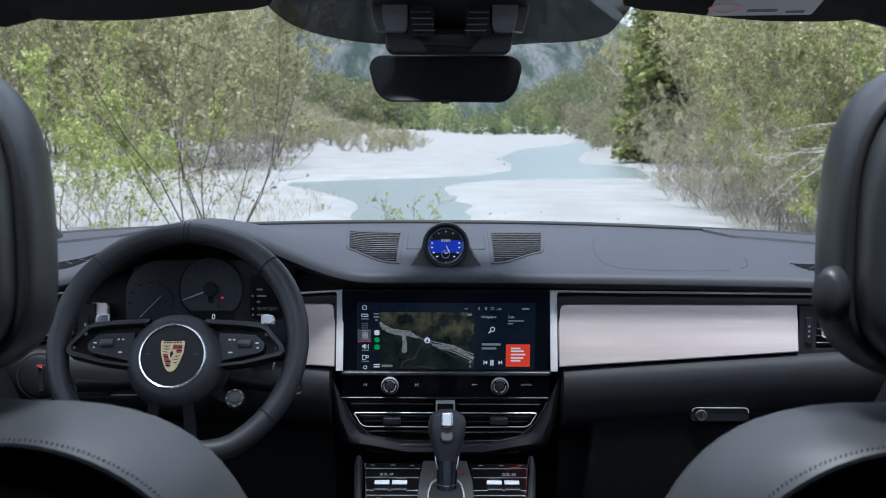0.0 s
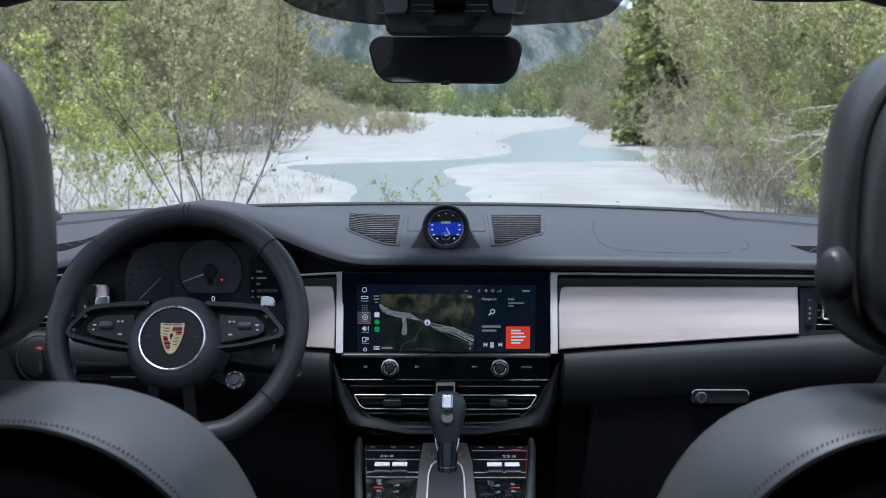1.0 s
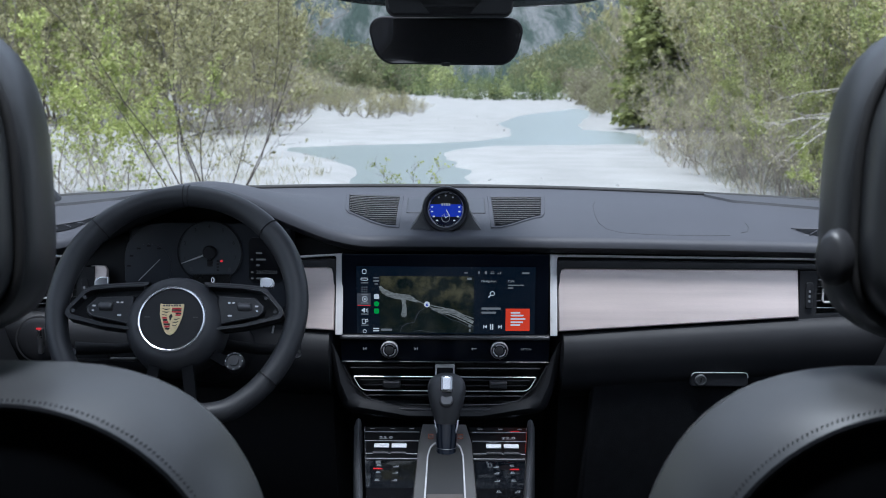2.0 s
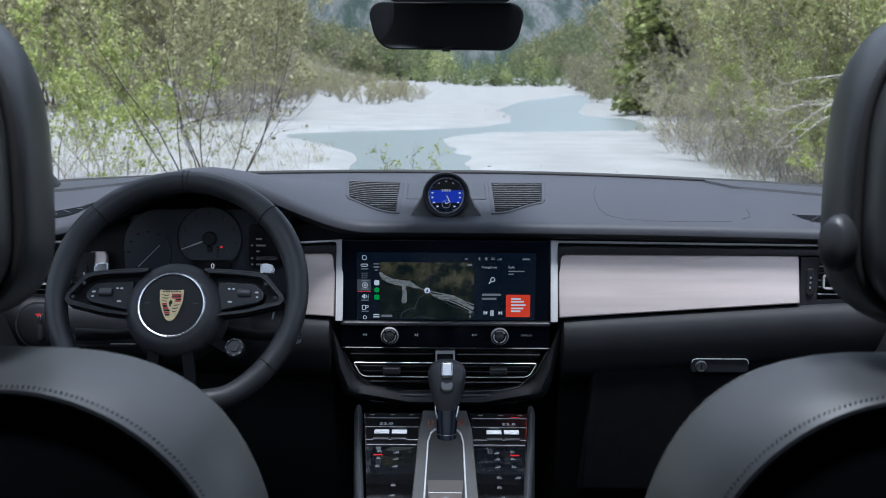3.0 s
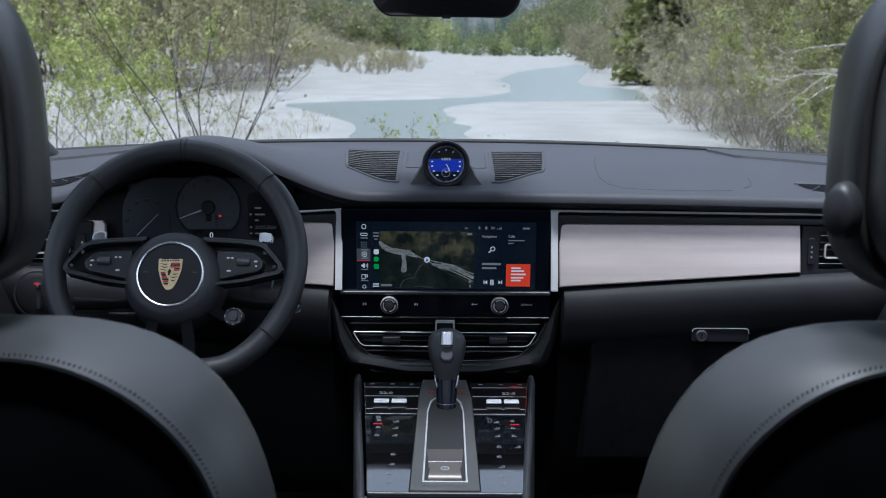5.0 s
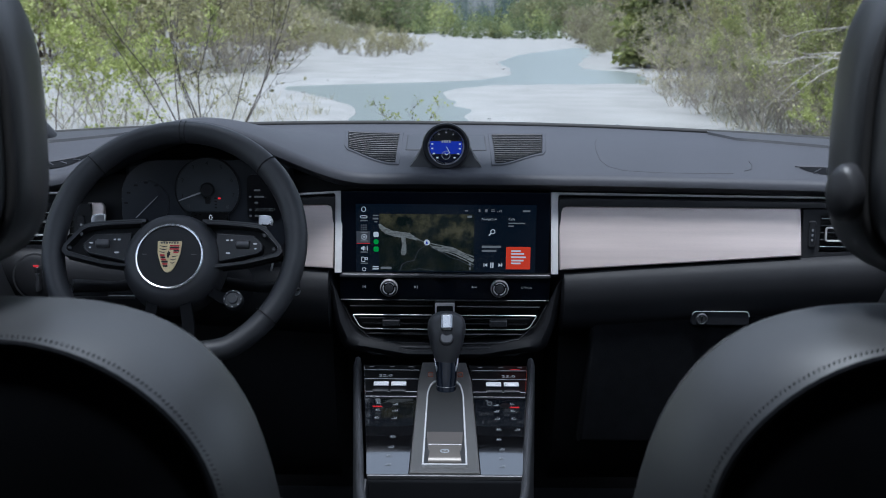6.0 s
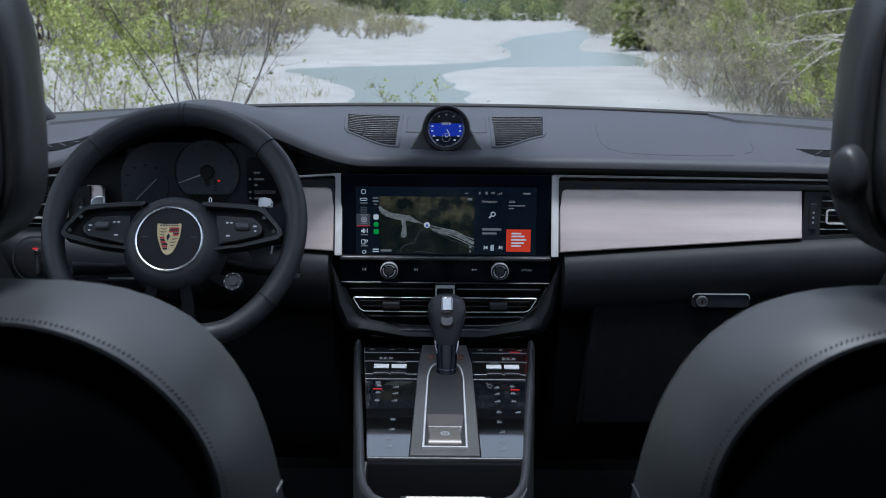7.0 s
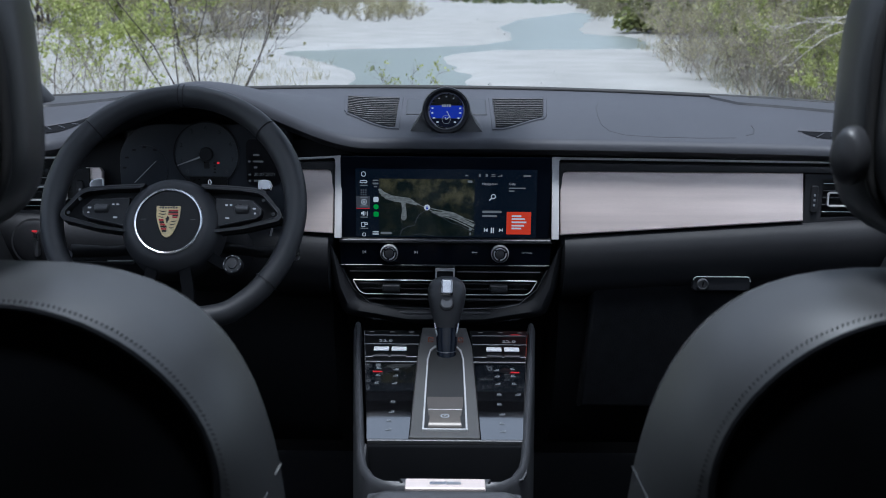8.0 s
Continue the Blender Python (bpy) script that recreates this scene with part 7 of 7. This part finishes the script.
for k in range(46):
    y = r.uniform(22, 110)
    x = -5.5 - 0.088 * y - r.random() ** 1.5 * (6 + 0.14 * y)
    more(r.choice((far_bare, far_leaf, far_light, far_bare, big_a if y < 50 else far_bare)), x, y, 360 * r.random(), r.uniform(0.55, 0.9) * (0.7 + y / 130))
for k in range(46):
    y = r.uniform(26, 120)
    x = 6.0 + 0.094 * y + r.random() ** 1.5 * (6 + 0.16 * y)
    more(r.choice((far_bare, far_leaf, far_bare, leafy if y < 50 else far_bare, pine)), x, y, 360 * r.random(), r.uniform(0.55, 0.9) * (0.7 + y / 130))

# woods: one mass of many trees along the valley's end and up the slopes


def woods(name, spots, seed, material, label, kinds=(0.5,), sprays=1.0):
    """spots: (x, y, z, height). Spruces of drooping tiers, and uneven crowns of several clumps."""
    r = random.Random(seed)
    lv, lf, tones = [], [], []
    for x, y, z, h in spots:
        first = len(lv)
        tone = r.random()
        if r.random() < kinds[0]:
            tone *= 0.6
            slim = r.uniform(0.10, 0.155)
            tiers = r.randint(11, 16)
            for w in range(tiers):
                t = (w + 0.5 * r.random()) / tiers
                rad = h * slim * (1 - t) ** 0.75 * r.uniform(0.75, 1.2) + 0.012 * h
                for k in range(int(15 * sprays * (1.1 - 0.7 * t))):
                    a = r.uniform(0, math.tau)
                    out = Vector((math.cos(a), math.sin(a), 0))
                    f = r.random() ** 0.6
                    p = Vector((x, y, z + h * (0.02 + 0.97 * t) - 0.25 * rad * f)) + out * rad * f * 0.8
                    leaf_tri(lv, lf, p, (out * 0.8 + Vector((0, 0, -0.4)) + 0.45 * rand_dir(r)).normalized(), h * (0.035 + 0.075 * (1 - t)) * r.uniform(0.7, 1.25), rand_dir(r), 0.42)
        else:
            tone = 0.35 + 0.65 * tone
            for c in range(6):
                d = rand_dir(r)
                mid = Vector((x + d.x * h * 0.2, y + d.y * h * 0.2, z + h * (0.48 + 0.26 * d.z)))
                size = h * r.uniform(0.14, 0.27)
                for w in range(int(36 * sprays)):
                    p = mid + rand_dir(r) * size * r.random() ** 0.4
                    leaf_tri(lv, lf, p, rand_dir(r), h * r.uniform(0.06, 0.11), rand_dir(r))
        tones += [tone] * (len(lv) - first)
    me = raw(name, lv, lf, material)
    me.attributes.new("tone", "FLOAT", "POINT").data.foreach_set("value", tones)
    return tagged(new(name, me), label, "woods", kind="stuff")


r = random.Random(9)
end_line = []
for k in range(360):
    x = -30 + 0.165 * k + r.uniform(-1, 1)
    end_line.append((x, (185 - 75 * smooth(-8, 3, x)) + 40 * r.random() ** 1.5, 0.2, (1.8 + 6.2 * r.random() ** 1.6) * (1 - 0.42 * smooth(-8, 3, x))))
woods("woods_valley", end_line, 1, WOOD, "spruce and broadleaf woods closing the valley", (0.72,))
end_light = [(x, 182 - 75 * smooth(-8, 3, x) + 6 * r.random(), 0.1, r.uniform(1.0, 2.6)) for x in [-20 + 26 * r.random() for k in range(34)]]
woods("woods_edge", end_light, 2, WOOD, "light green bushes at the edge of the woods", (0.0,))
bare_line = []
for k in range(170):
    y = r.uniform(48, 108)
    x = (0.126 - 0.0004 * (y - 48)) * y + r.random() ** 1.3 * 6
    bare_line.append((x, y, ground_z(x, y) - 0.1, r.uniform(0.35, 1.0) * (1.1 + y * 0.026)))
woods("thicket_right_bank", bare_line, 8, WOOD_BARE, "brown leafless thicket along the far bank", (0.15,), 1.3)
scree_line = []
for k in range(420):
    y = r.uniform(76, 135)
    x = -7.2 - 14 * r.random()
    scree_line.append((x, y, ground_z(x, y) - 0.1, r.uniform(0.45, 1.9)))
woods("scree_brush", scree_line, 10, WOOD_BARE, "brown brush on the pale scree bank", (0.0,), 0.8)


def spots_on(rows, n, h0, h1, seed):
    r = random.Random(seed)
    out = []
    while len(out) < n:
        row = rows[r.randrange(len(rows))]
        p = row[r.randrange(1, len(row) - 2)]
        out.append((p[0] + r.uniform(-4, 4), p[1] + r.uniform(-4, 4), p[2] - 0.5, r.uniform(h0, h1)))
    return out


woods("woods_left", spots_on(left_rows, 1000, 4, 9, 3), 3, WOOD_HILL, "mixed woods on the hillside", (0.45,))
woods("woods_left_light", spots_on(left_rows, 420, 4, 8, 4), 4, WOOD_BARE, "budding broadleaf trees on the hillside", (0.0,))
woods("woods_right", spots_on(right_rows, 1500, 5, 11, 5), 5, WOOD_HILL, "mixed woods on the far hillside", (0.5,))
woods("woods_right_light", spots_on(right_rows, 300, 4, 8, 6), 6, WOOD_BARE, "budding broadleaf trees on the far hillside", (0.0,))



# loose stones on the gravel banks and dry grass along them: too many to count
r = random.Random(17)
STONE = leaf_material("pale_stones", (0.25, 0.25, 0.245), (0.34, 0.34, 0.33), 0.0)
sv, sf = [], []
while len(sf) < 420 * 8:
    y = 13 + 45 * r.random() ** 2.2
    x = r.uniform(-0.42, 0.40) * (y + 2)
    z = ground_z(x, y)
    if z < -0.03:
        continue
    size = r.uniform(0.008, 0.017) * (1 + 1.5 * r.random() ** 9) * (1 + y / 50)
    a, i = r.uniform(0, math.tau), len(sv)
    for k in range(4):
        t = a + math.tau * k / 4
        q = size * r.uniform(0.7, 1.2)
        sv.append(Vector((x + q * math.cos(t), y + q * math.sin(t), z + size * r.uniform(0.0, 0.25))))
    sv += [Vector((x, y, z + size * r.uniform(0.45, 0.75))), Vector((x, y, z - size * 0.4))]
    for k in range(4):
        sf += [(i + k, i + (k + 1) % 4, i + 4), (i + (k + 1) % 4, i + k, i + 5)]
tagged(new("stones", raw("stones", sv, sf, STONE)), "pale loose stones on the gravel banks", "stones", kind="stuff")

gv, gf = [], []
for _ in range(1700):
    spot = r.random()
    if spot < 0.55:
        y = r.uniform(12, 27)
        x = 3.2 + 0.07 * (y - 12) + 2.8 * r.random() ** 0.7
    elif spot < 0.585:
        y = r.uniform(13, 20)
        x = -1.5 - 0.06 * (y - 12) - 1.6 * r.random()
    else:
        y = r.uniform(14, 40)
        x = -2.6 - 0.10 * (y - 12) - r.random() * 3.5
    z = ground_z(x, y)
    if z < -0.02:
        continue
    for _b in range(11):
        d = Vector((r.uniform(-0.5, 0.5), r.uniform(-0.5, 0.5), 1)).normalized()
        leaf_quad(gv, gf, Vector((x + r.uniform(-0.12, 0.12), y + r.uniform(-0.12, 0.12), z - 0.02)), d, r.uniform(0.05, 0.20), Vector((r.uniform(-1, 1), r.uniform(-1, 1), 0)), 0.03)
GRASS = leaf_material("bank_grass", (0.29, 0.285, 0.18), (0.50, 0.46, 0.37), 0.0)
tagged(new("grass", raw("grass", gv, gf, GRASS)), "dry and fresh grass tufts along the banks", "grass", kind="stuff")
